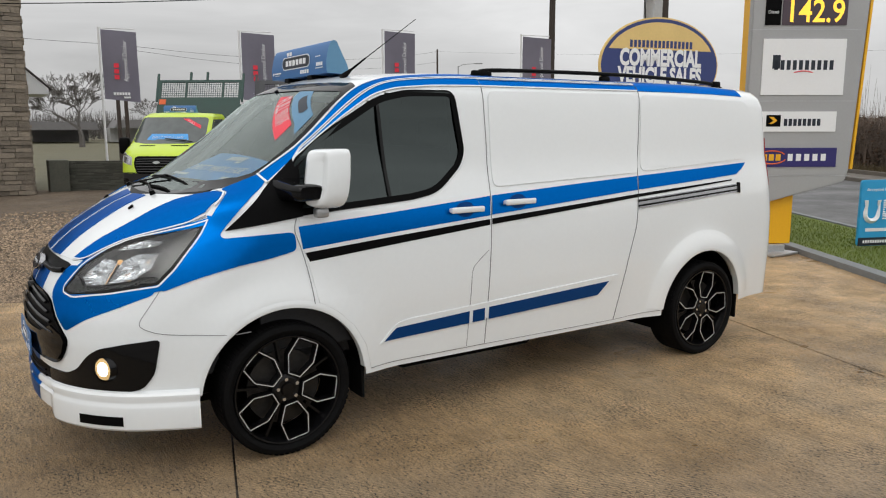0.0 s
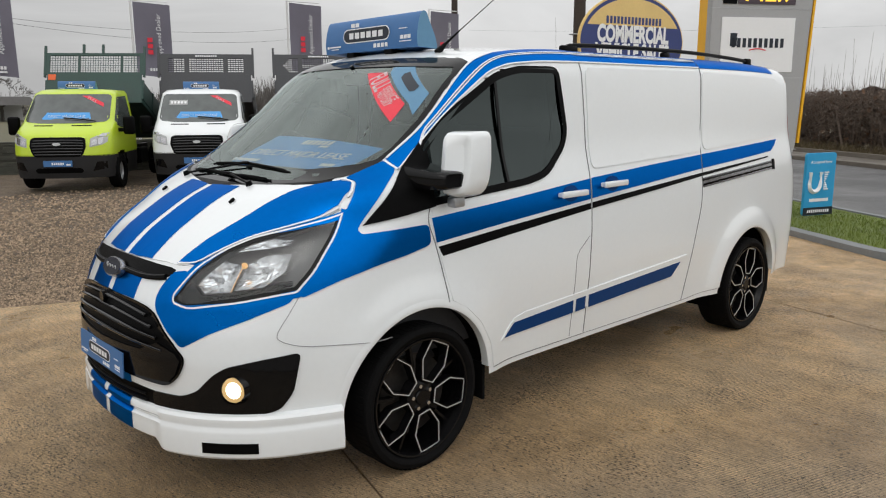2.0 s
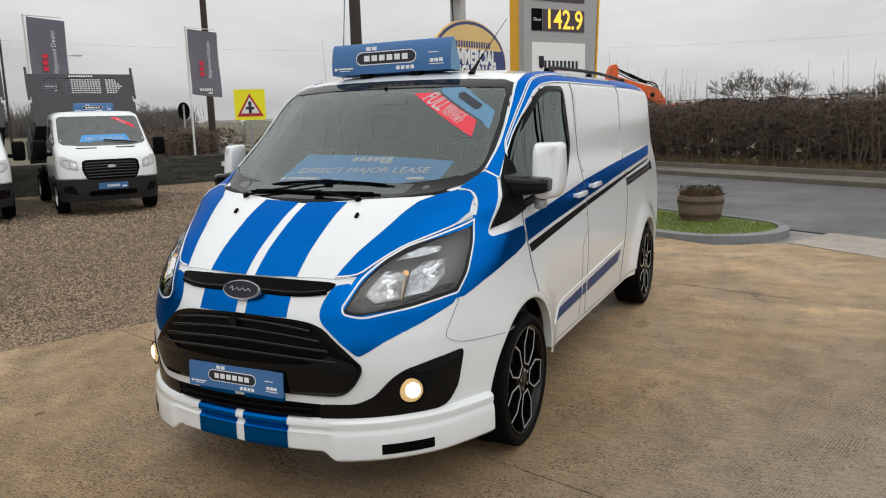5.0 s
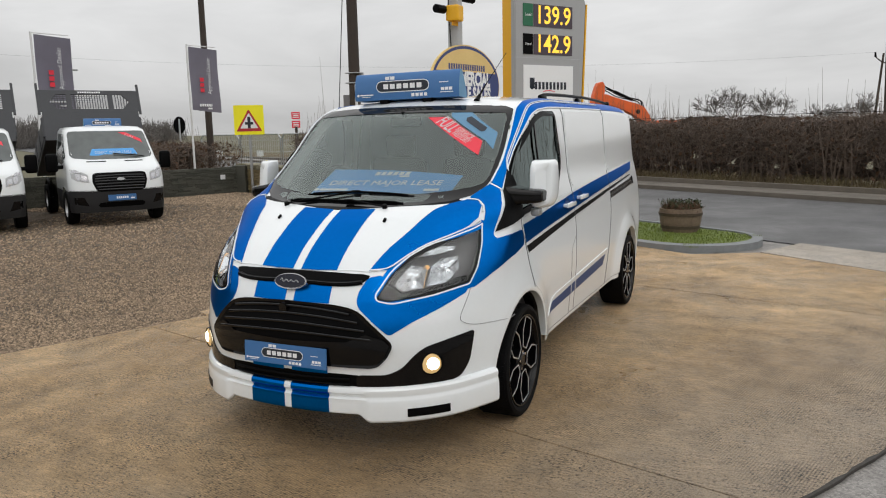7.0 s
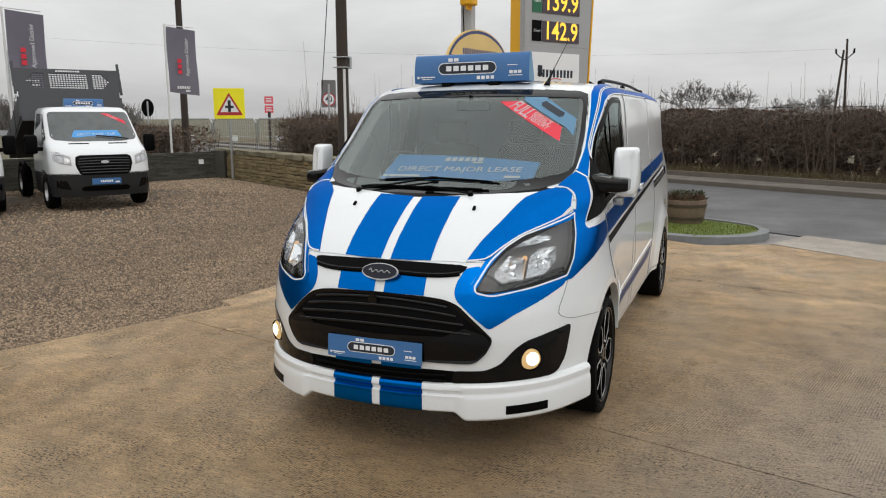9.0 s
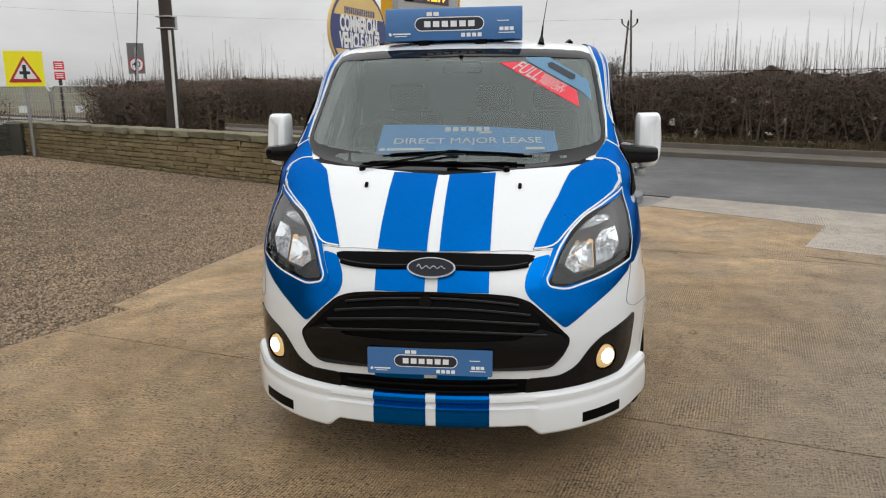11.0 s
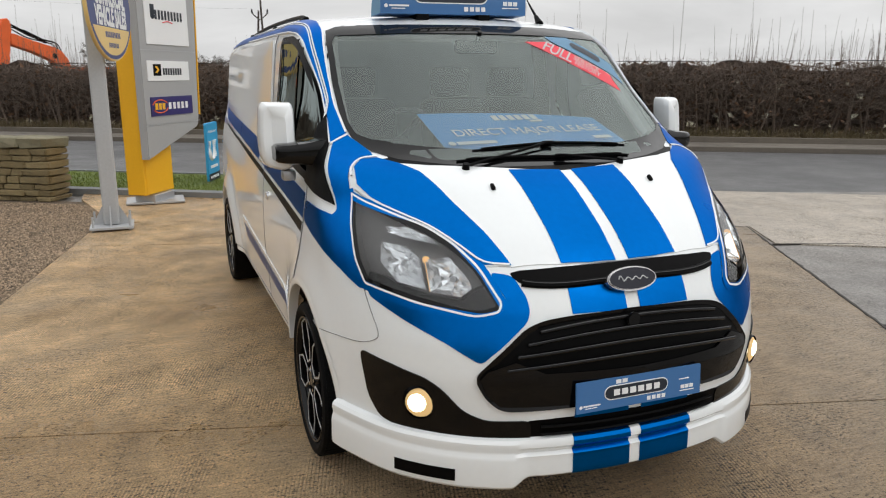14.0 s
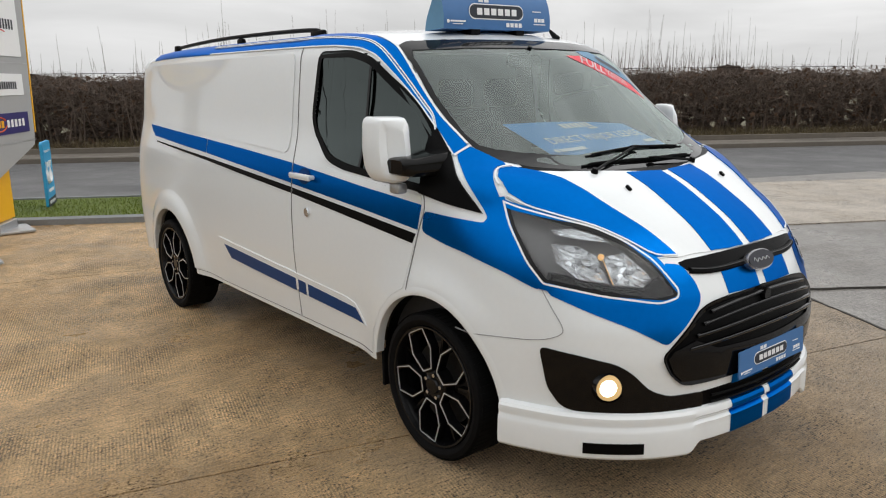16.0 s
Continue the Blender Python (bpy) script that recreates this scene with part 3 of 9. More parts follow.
for a0, a1 in ((-12.0, -8.6), (-8.6, -4.33), (-4.33, 0.02), (0.02, 4.3), (4.3, 12.0)):
    bm = bmesh.new()
    prism(bm, YARD, 0.08)
    for co_, no_ in ((JA * (a0 + 0.006), -JA), (JA * (a1 - 0.006), JA)):
        g = bmesh.ops.bisect_plane(bm, geom=bm.verts[:] + bm.edges[:] + bm.faces[:], plane_co=co_, plane_no=no_, clear_outer=True)
        cut = [e for e in g["geom_cut"] if isinstance(e, bmesh.types.BMEdge)]
        bmesh.ops.holes_fill(bm, edges=cut)
    if bm.verts:
        part("slab", bm, CONCRETE, pavement)
sheet("apron", [pos(-1.9, 7.14)[:2], pos(-2.0, 8.29)[:2], pos(16, 8.29)[:2], pos(16, 5.0)[:2], pos(2.36, 4.6)[:2], pos(2.28, 5.48)[:2], pos(0.62, 5.43)[:2], pos(0.5, 6.9)[:2]], 0.004, APRON, "pale concrete crossover beside the road", "pavement", 0.05)


def crack(line, wide, seed, label):
    """An open joint between two surfaces: a thin dark strip of uneven width."""
    rng = random.Random(seed)
    pts = [Vector((*p, 0)) for p in line]
    left, right = [], []
    for a, b in zip(pts, pts[1:]):
        d = (b - a).normalized()
        sd = Vector((-d.y, d.x, 0))
        n = max(2, int((b - a).length / 0.09))
        for k in range(n + (b is pts[-1])):
            p = a.lerp(b, k / n) + sd * rng.uniform(-0.006, 0.006)
            w = wide * rng.uniform(0.25, 1.0)
            left.append((p + sd * w / 2)[:2])
            right.append((p - sd * w / 2)[:2])
    sheet("joint", left + right[::-1], 0.006, JOINTFILL, label, "joint", 0.02)


crack([(-3.46, 4.78), (-3.05, 4.56), (0.6, 2.61), (2.7, 1.5), (6.0, -0.32)], 0.030, 1, "dark open joint along the edge of the yard slabs")
crack([(-2.64, 4.36), (-2.49, 4.81), (-2.30, 5.25)], 0.022, 2, "dark cross joint in the worn tarmac")
crack([(-0.33, 3.12), (0.10, 3.72), (0.75, 4.60)], 0.020, 3, "dark cross joint in the worn tarmac")
crack([(-3.80, 3.95), (-3.62, 4.36), (-3.46, 4.74)], 0.020, 4, "dark joint beside the long patch")
sheet("drain_patch", [pos(0.7, 5.40)[:2], pos(2.26, 5.45)[:2], pos(2.30, 5.02)[:2], pos(0.75, 4.97)[:2]], 0.005, CONCRETE, "long narrow patch in the concrete", "patch", 0.02)


# grass island with its kerb
def island_line(n0, n1, s_end, s_start):
    pts = [pos(s_start, n0)]
    mid, r = (n0 + n1) / 2, (n1 - n0) / 2
    for k in range(15):
        a = -math.pi / 2 + math.pi * k / 14
        pts.append(pos(s_end - r + r * math.cos(a), mid + r * math.sin(a)))
    return pts + [pos(s_start, n1)]


outer, inner = island_line(6.28, 8.38, -2.2, -30), island_line(6.43, 8.23, -2.35, -30)
bm = bmesh.new()
ring = [[bm.verts.new((p.x, p.y, z)) for p in line] for line, z in ((outer, -0.05), (outer, 0.075), (inner, 0.085), (inner, -0.05))]
for a, b_ in ((0, 1), (1, 2), (2, 3)):
    for i in range(len(outer) - 1):
        bm.faces.new((ring[a][i], ring[a][i + 1], ring[b_][i + 1], ring[b_][i]))
bmesh.ops.recalc_face_normals(bm, faces=bm.faces)
tagged(part("kerb", bm, KERB), "grey concrete kerb round the grass island", "kerb", kind="structure")
sheet("grass_island", [p[:2] for p in inner], 0.06, GRASS, "mown green grass strip between yard and road", "grass", 0.08)


def blades(name, count, spot, material, label, hmin, hmax, width, seed, category="grass"):
    rng = np.random.default_rng(seed)
    v, f = [], []
    for _ in range(count):
        x, y, z = spot(rng)
        a, h = rng.uniform(0, math.tau), rng.uniform(hmin, hmax)
        w, lean = width * rng.uniform(0.6, 1.3), rng.uniform(-0.5, 0.5, 2) * h
        k = len(v)
        v += [(x - w * math.cos(a), y - w * math.sin(a), z), (x + w * math.cos(a), y + w * math.sin(a), z), (x + lean[0], y + lean[1], z + h)]
        f.append((k, k + 1, k + 2))
    return tagged(raw(name, v, f, material), label, category, kind="stuff")


def island_spot(rng):
    p = pos(rng.uniform(-11, -2.5), rng.uniform(6.45, 8.12), 0.055)
    return p.x, p.y, p.z


blades("grass", 14000, island_spot, BLADE, "short green grass blades on the island", 0.02, 0.06, 0.006, 3)

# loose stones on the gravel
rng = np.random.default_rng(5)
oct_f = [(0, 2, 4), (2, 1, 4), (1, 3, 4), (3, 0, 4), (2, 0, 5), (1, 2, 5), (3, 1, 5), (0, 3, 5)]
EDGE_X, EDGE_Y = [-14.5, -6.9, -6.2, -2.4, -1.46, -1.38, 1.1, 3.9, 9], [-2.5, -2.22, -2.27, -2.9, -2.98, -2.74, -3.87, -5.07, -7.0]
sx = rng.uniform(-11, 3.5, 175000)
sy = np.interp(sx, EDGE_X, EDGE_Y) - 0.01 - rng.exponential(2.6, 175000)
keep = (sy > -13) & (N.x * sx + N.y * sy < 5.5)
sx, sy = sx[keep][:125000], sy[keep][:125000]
fx, fy = rng.uniform(-16, -8.5, 60000), rng.uniform(-17, -7, 60000)      # the far corner by the walls
keep = (N.x * fx + N.y * fy < 5.5) & (U.x * fx + U.y * fy > -19.4) & ((fy < -13) | (fx < -11))
sx, sy = np.concatenate([sx, fx[keep][:18000]]), np.concatenate([sy, fy[keep][:18000]])
n_st = len(sx)
size = rng.uniform(0.007, 0.017, (n_st, 1, 1)) * (1 + 0.25 * np.clip(-sy - 6, 0, 4))[:, None, None]
unit = np.array([(1, 0, 0), (-1, 0, 0), (0, 1, 0), (0, -1, 0), (0, 0, 0.7), (0, 0, -0.7)])[None]
ang = rng.uniform(0, math.tau, n_st)
rot = np.stack([np.stack([np.cos(ang), -np.sin(ang)], -1), np.stack([np.sin(ang), np.cos(ang)], -1)], -2)
vv = unit * size * rng.uniform(0.6, 1.3, (n_st, 6, 1))
vv[..., :2] = np.einsum("nij,nkj->nki", rot, vv[..., :2])
vv += np.stack([sx, sy, np.full(n_st, -0.014)], -1)[:, None]
me = bpy.data.meshes.new("gravel_stones")
me.from_pydata(vv.reshape(-1, 3).tolist(), [], (np.array(oct_f)[None] + 6 * np.arange(n_st)[:, None, None]).reshape(-1, 3).tolist())
tagged(part_mesh("gravel_stones", me, PEBBLE), "loose brown and grey gravel stones", "gravel", kind="stuff")

# ---- far side of the road: kerb, footway, bank and hedge ----
sheet("far_kerb", quad_sn(-120, 120, 14.72, 14.88), 0.09, FARKERB, "low kerb along the far side of the road", "kerb", 0.2)
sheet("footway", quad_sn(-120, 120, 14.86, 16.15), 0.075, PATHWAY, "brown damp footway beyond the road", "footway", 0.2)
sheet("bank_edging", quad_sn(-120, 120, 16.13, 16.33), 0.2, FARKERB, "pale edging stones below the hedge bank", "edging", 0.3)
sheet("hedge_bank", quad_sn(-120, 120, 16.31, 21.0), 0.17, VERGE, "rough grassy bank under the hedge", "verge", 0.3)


def sticks(a, b, r0, r1):
    """Many tapered three-sided twigs at once, from points a to points b."""
    d = b - a
    d /= np.linalg.norm(d, axis=1, keepdims=True) + 1e-9
    ref = np.where(np.abs(d[:, 2:3]) > 0.9, np.array([[1.0, 0, 0]]), np.array([[0, 0, 1.0]]))
    s = np.cross(d, ref)
    s /= np.linalg.norm(s, axis=1, keepdims=True) + 1e-9
    t = np.cross(d, s)
    rings = []
    for c, r in ((a, r0), (b, r1)):
        for k in range(3):
            ph = k * math.tau / 3
            rings.append(c + np.asarray(r).reshape(-1, 1) * (math.cos(ph) * s + math.sin(ph) * t))
    v = np.stack(rings, 1)
    f = np.array([(0, 1, 4, 3), (1, 2, 5, 4), (2, 0, 3, 5)])
    return v.reshape(-1, 3), (f[None] + 6 * np.arange(len(a))[:, None, None]).reshape(-1, 4)


def hedge(name, s0, s1, n0, n1, base, top, per_m, seed, label, shoots=10, leaf=120, tall=0.9):
    rng = np.random.default_rng(seed)
    length = s1 - s0
    ang = lambda k: rng.uniform(0, math.tau, k)

    def world_of(s, n, z):
        return np.stack([U.x * s + N.x * n, U.y * s + N.y * n, z], -1)

    ripple = lambda s: 0.10 * np.sin(s * 0.9 + seed) + 0.07 * np.sin(s * 2.3 + 2 * seed) + 0.05 * np.sin(s * 5.1)
    k = int(per_m * length)
    s, n = rng.uniform(s0, s1, k), rng.uniform(n0, n1, k)
    z = base + (top - base) * rng.beta(2.2, 1.3, k) * 0.95
    a = world_of(s, n, z)
    th, el, ln = ang(k), rng.normal(0.5, 0.5, k), rng.uniform(0.15, 0.5, k)
    d = np.stack([np.cos(th) * np.cos(el), np.sin(th) * np.cos(el), np.sin(el)], -1)
    b = a + d * ln[:, None]
    b[:, 2] = np.minimum(b[:, 2], top + ripple(s) + rng.exponential(0.06, k))
    v1, f1 = sticks(a, b, rng.uniform(0.0035, 0.0085, k), np.full(k, 0.0025))
    k2 = int(9 * length)                                            # stems from the ground
    s, n = rng.uniform(s0, s1, k2), rng.uniform(n0 + 0.2, n1 - 0.2, k2)
    a = world_of(s, n, np.full(k2, base - 0.1))
    b = world_of(s + rng.normal(0, 0.25, k2), n + rng.normal(0, 0.15, k2), base + (top - base) * rng.uniform(0.5, 0.9, k2))
    v2, f2 = sticks(a, b, rng.uniform(0.015, 0.05, k2), np.full(k2, 0.01))
    k3 = int(shoots * length)                                       # upright shoots over the top
    grp = np.sin(s0 + np.linspace(0, length, 400) * 0.55) + rng.normal(0, 0.4, 400)
    w = np.exp(1.1 * grp)
    s = s0 + rng.choice(np.linspace(0, length, 400), k3, p=w / w.sum()) + rng.uniform(-0.15, 0.15, k3)
    n = rng.uniform(n0 + 0.2, n1 - 0.1, k3)
    a = world_of(s, n, np.full(k3, top - 0.25))
    b = a + np.stack([rng.normal(0, 0.07, k3), rng.normal(0, 0.07, k3), 0.3 + rng.gamma(1.6, tall / 3.2, k3)], -1)
    v3, f3 = sticks(a, b, np.full(k3, 0.0075), np.full(k3, 0.003))
    v = np.concatenate([v1, v2, v3])
    f = np.concatenate([f1, f2 + len(v1), f3 + len(v1) + len(v2)])
    root = thing(name, label, "hedge", kind="stuff")
    me = bpy.data.meshes.new("twigs")
    me.from_pydata(v.tolist(), [], f.tolist())
    part_mesh("twigs", me, TWIG, root)
    # withered leaves
    k4 = int(leaf * length)
    s, n = rng.uniform(s0, s1, k4), rng.uniform(n0, n1, k4)
    z = base + (top - base) * rng.uniform(0.05, 1.0, k4)
    c = world_of(s, n, z)
    e1, e2 = rng.normal(0, 0.028, (k4, 3)), rng.normal(0, 0.028, (k4, 3))
    v = np.stack([c - e1, c - e2, c + e1, c + e2], 1).reshape(-1, 3)
    me = bpy.data.meshes.new("withered_leaves")
    me.from_pydata(v.tolist(), [], np.arange(4 * k4).reshape(-1, 4).tolist())
    part_mesh("withered_leaves", me, DEADLEAF, root)
    # added dark sheet stops light in place of shaded depth, broken towards the ground
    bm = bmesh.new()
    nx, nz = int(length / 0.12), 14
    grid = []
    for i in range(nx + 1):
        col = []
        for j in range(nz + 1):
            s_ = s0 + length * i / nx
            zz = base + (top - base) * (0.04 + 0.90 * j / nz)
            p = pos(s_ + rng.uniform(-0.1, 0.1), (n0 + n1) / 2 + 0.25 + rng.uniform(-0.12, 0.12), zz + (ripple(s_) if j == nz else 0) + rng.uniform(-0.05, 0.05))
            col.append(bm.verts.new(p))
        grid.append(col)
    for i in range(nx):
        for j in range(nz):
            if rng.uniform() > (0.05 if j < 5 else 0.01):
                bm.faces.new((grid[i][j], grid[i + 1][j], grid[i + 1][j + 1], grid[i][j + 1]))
    part("dark_backing", bm, HEDGEBACK, root)
    return root


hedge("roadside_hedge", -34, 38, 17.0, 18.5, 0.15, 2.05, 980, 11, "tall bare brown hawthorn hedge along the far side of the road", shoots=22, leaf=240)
hedge("corner_hedge", -27.5, -21.5, 2.6, 6.5, 0.0, 1.55, 800, 12, "clipped brown beech hedge behind the slate wall", shoots=5, leaf=700, tall=0.3)
hedge("pole_hedge", -18.8, -13.0, 7.1, 8.0, 0.0, 1.8, 900, 17, "dark bare hedge behind the stone wall by the pole", shoots=14, leaf=260, tall=0.7)
hedge("verge_hedge", -70, -31, 7.2, 8.0, 0.0, 1.3, 200, 13, "bare hedge beside the road beyond the gate", shoots=2, leaf=60, tall=0.4)


def verge_spot(rng):
    p = pos(rng.uniform(-30, 34), rng.uniform(16.35, 17.6), 0.165)
    return p.x, p.y, p.z


blades("rough_grass", 15000, verge_spot, VERGE, "rough yellowed grass along the hedge bottom", 0.08, 0.32, 0.012, 8)


# ---- the van's skin ----
def table(pairs, blur):
    """A smooth curve through a few stations."""
    a, b = np.array(pairs, float).T
    g = np.linspace(a[0], a[-1], 600)
    v = np.interp(g, a, b)
    k = max(1, int(blur / (g[1] - g[0])))
    w = np.exp(-0.5 * (np.arange(-3 * k, 3 * k + 1) / k) ** 2)
    n = len(w) // 2
    e = np.concatenate([2 * v[0] - v[n:0:-1], v, 2 * v[-1] - v[-2:-n - 2:-1]])
    v = np.convolve(e, w / w.sum(), "valid")
    return lambda q: np.interp(q, g, v)


NOSE = table([(0.1, 1.06), (0.45, 1.085), (0.66, 1.1), (0.78, 1.085), (0.9, 1.045), (0.97, 1.01), (1.04, 0.965), (1.09, 0.915), (1.15, 0.845), (1.2, 0.77), (1.25, 0.69), (1.29, 0.62), (1.33, 0.53), (1.36, 0.45), (1.385, 0.375), (1.42, 0.31), (1.652, 0.0), (1.886, -0.30), (2.1, -0.575), (2.3, -0.83)], 0.012)
BOW = table([(0.1, 1.0), (1.22, 1.0), (1.30, 0.75), (1.36, 0.5), (1.43, 0.6), (1.65, 0.68), (1.95, 0.55), (2.3, 0.5)], 0.03)
SIDE = table([(0.1, 0.96), (0.3, 0.972), (0.5, 0.985), (0.75, 1.0), (1.0, 0.995), (1.2, 0.975), (1.32, 0.95), (1.47, 0.912), (1.7, 0.892), (1.9, 0.872), (2.1, 0.85), (2.3, 0.79)], 0.04)
HUBS = (0.0, -3.3)
HUB_Z, ARCH = 0.355, 0.45


def smax(a, b, k):
    h = np.clip(0.5 + 0.5 * (a - b) / k, 0, 1)
    return b + (a - b) * h + k * h * (1 - h)


def van_skin(p):
    """Signed field of the van's outer skin: below nought inside."""
    x, y, z = p[..., 0], np.abs(p[..., 1]), p[..., 2]
    front = x - NOSE(z) + BOW(z) * (0.2 * y ** 2 + 0.4 * y ** 4)
    taper = 1 - 0.05 * np.clip((x + 0.2) / 1.0, 0, 2) ** 2 - 0.03 * np.clip((-x - 2.9) / 1.4, 0, 2) ** 2
    wide = SIDE(z) * taper
    for h in HUBS:
        r = np.hypot(x - h, z - HUB_Z)
        wide = wide + 0.036 * np.exp(-((r - ARCH) / 0.125) ** 2) * (z > 0.1)
    side = y - wide
    roof = z - (2.065 - 0.05 * (y / 0.8) ** 2 - 0.06 * np.clip((x + 1.3) / 0.8, 0, 2) ** 2 - 0.05 * np.clip((-x - 3.2) / 1.1, 0, 2) ** 2)
    rear = -x - 4.27 + 0.03 * y ** 2 + 0.05 * np.clip(z - 1.0, 0, 2) ** 2
    f = smax(front * 0.75, side, 0.13)
    f = smax(f, roof, 0.13)
    return smax(f, rear, 0.16)


def shoot(p, d, far=1.6, f=van_skin):
    """Where rays from p inside the skin along d leave it."""
    p, d = np.asarray(p, float), np.asarray(d, float)
    lo, hi = np.zeros(p.shape[:-1]), np.full(p.shape[:-1], far)
    for _ in range(34):
        m = 0.5 * (lo + hi)
        inside = f(p + d * m[..., None]) < 0
        lo, hi = np.where(inside, m, lo), np.where(inside, hi, m)
    return p + d * lo[..., None]


def skin_normal(p, f=van_skin):
    e = 0.004
    n = np.stack([f(p + np.eye(3)[i] * e) - f(p - np.eye(3)[i] * e) for i in range(3)], -1)
    return n / np.linalg.norm(n, axis=-1, keepdims=True)


# ---- the van ----
van = thing("panel_van", "white panel van with blue racing stripes and black alloy wheels", "van")


def contour(count_front=22, count_fan=26, count_side=110):
    """Spine points and outward ways round half the van, from the nose to the tail."""
    out = []
    for k in range(count_front):
        out.append(("f", 0.5 * k / count_front))
    for k in range(count_fan):
        out.append(("cf", k / count_fan))
    for k in range(count_side):
        out.append(("s", k / count_side))
    for k in range(count_fan):
        out.append(("cr", k / count_fan))
    for k in range(count_front + 1):
        out.append(("r", 0.5 * (1 - k / count_front)))
    return out


def spine(station, z):
    kind, t = station
    xf, xr = float(NOSE(z)) - 0.62, -3.75
    if kind == "f":
        return (xf, t, z), (1, 0, 0)
    if kind == "cf":
        a = t * math.pi / 2
        return (xf, 0.5, z), (math.cos(a), math.sin(a), 0)
    if kind == "s":
        return (xf + (xr - xf) * t, 0.5, z), (0, 1, 0)
    if kind == "cr":
        a = t * math.pi / 2
        return (xr, 0.5, z), (-math.sin(a), math.cos(a), 0)
    return (xr, t, z), (-1, 0, 0)


def skin_shell():
    """The painted shell as one sheet, with its wheel arches and window openings left out."""
    stations = contour()
    rows_p, rows_d = [], []
    for z in np.concatenate([np.linspace(0.36, 1.0, 28), np.linspace(1.02, 1.42, 26), np.linspace(1.445, 1.80, 16)]):
        q = [spine(s, z) for s in stations]
        rows_p.append([a for a, _ in q])
        rows_d.append([b for _, b in q])
    zt = 1.80
    for k in range(1, 13):
        a = math.pi / 2 * k / 12
        q = [spine(s, zt) for s in stations]
        rows_p.append([p for p, _ in q])
        rows_d.append([(d[0] * math.cos(a), d[1] * math.cos(a), math.sin(a)) for _, d in q])
    for k in range(1, 9):
        q = [spine(s, zt) for s in stations]
        w = k / 8
        rows_p.append([(p[0], p[1] * (1 - w), zt) for p, _ in q])
        rows_d.append([(0, 0, 1)] * len(q))
    pts = shoot(np.array(rows_p), np.array(rows_d))
    return pts


def in_poly(x, z, poly):
    inside = np.zeros(x.shape, bool)
    n = len(poly)
    for i in range(n):
        (x1, z1), (x2, z2) = poly[i], poly[i - 1]
        hit = ((z1 > z) != (z2 > z)) & (x < (x2 - x1) * (z - z1) / (z2 - z1 + 1e-12) + x1)
        inside ^= hit
    return inside


# outlines: sides in (x, z), front in (y, z)
DOOR_GLASS = [(-0.10, 1.262), (-0.115, 1.525), (-0.24, 1.64), (-0.62, 1.868), (-0.80, 1.908), (-1.12, 1.916), (-1.17, 1.57), (-1.135, 1.485), (-0.965, 1.345), (-0.80, 1.318)]
DOOR_GLASS = rounded(DOOR_GLASS, [0.02, 0.02, 0.03, 0.06, 0.06, 0.06, 0.06, 0.06, 0.08, 0.04], 4)
SCREEN_EDGE = [(0, 1.350), (0.3, 1.353), (0.5, 1.366), (0.66, 1.383), (0.75, 1.41), (0.80, 1.46), (0.815, 1.52), (0.80, 1.70), (0.775, 1.88), (0.755, 1.935), (0.70, 1.955), (0.4, 1.968), (0, 1.972)]
SCREEN_POLY = SCREEN_EDGE + [(-y, z) for y, z in SCREEN_EDGE[-2:0:-1]]
LAMP = [(0.336, 0.867, 1.261), (0.408, 0.83, 1.234), (0.547, 0.744, 1.194), (0.653, 0.671, 1.164), (0.759, 0.602, 1.116), (0.859, 0.546, 1.05), (0.953, 0.496, 0.937), (0.962, 0.51, 0.905), (0.933, 0.586, 0.887), (0.796, 0.75, 0.92), (0.598, 0.889, 0.957), (0.518, 0.905, 1.034), (0.401, 0.891, 1.163)]
LAMP = rounded(LAMP, [0.004, 0.03, 0.04, 0.04, 0.04, 0.04, 0.03, 0.018, 0.035, 0.04, 0.012, 0.03, 0.04], 3)
LAMP_WAY = Vector((0.75, 0.62, 0.22)).normalized()


def frame_of(way):
    """Two axes across a way."""
    e1 = Vector((0, 0, 1)).cross(way).normalized()
    return e1, way.cross(e1)


def flat(points, way):
    e1, e2 = frame_of(way)
    return [(Vector(p).dot(e1), Vector(p).dot(e2)) for p in points]


def inset(poly, d):
    c = Vector((sum(p[0] for p in poly) / len(poly), sum(p[1] for p in poly) / len(poly)))
    out = []
    for p in poly:
        v = Vector(p) - c
        out.append(tuple(c + v * max(0.0, 1 - d / max(v.length, 1e-6))))
    return out


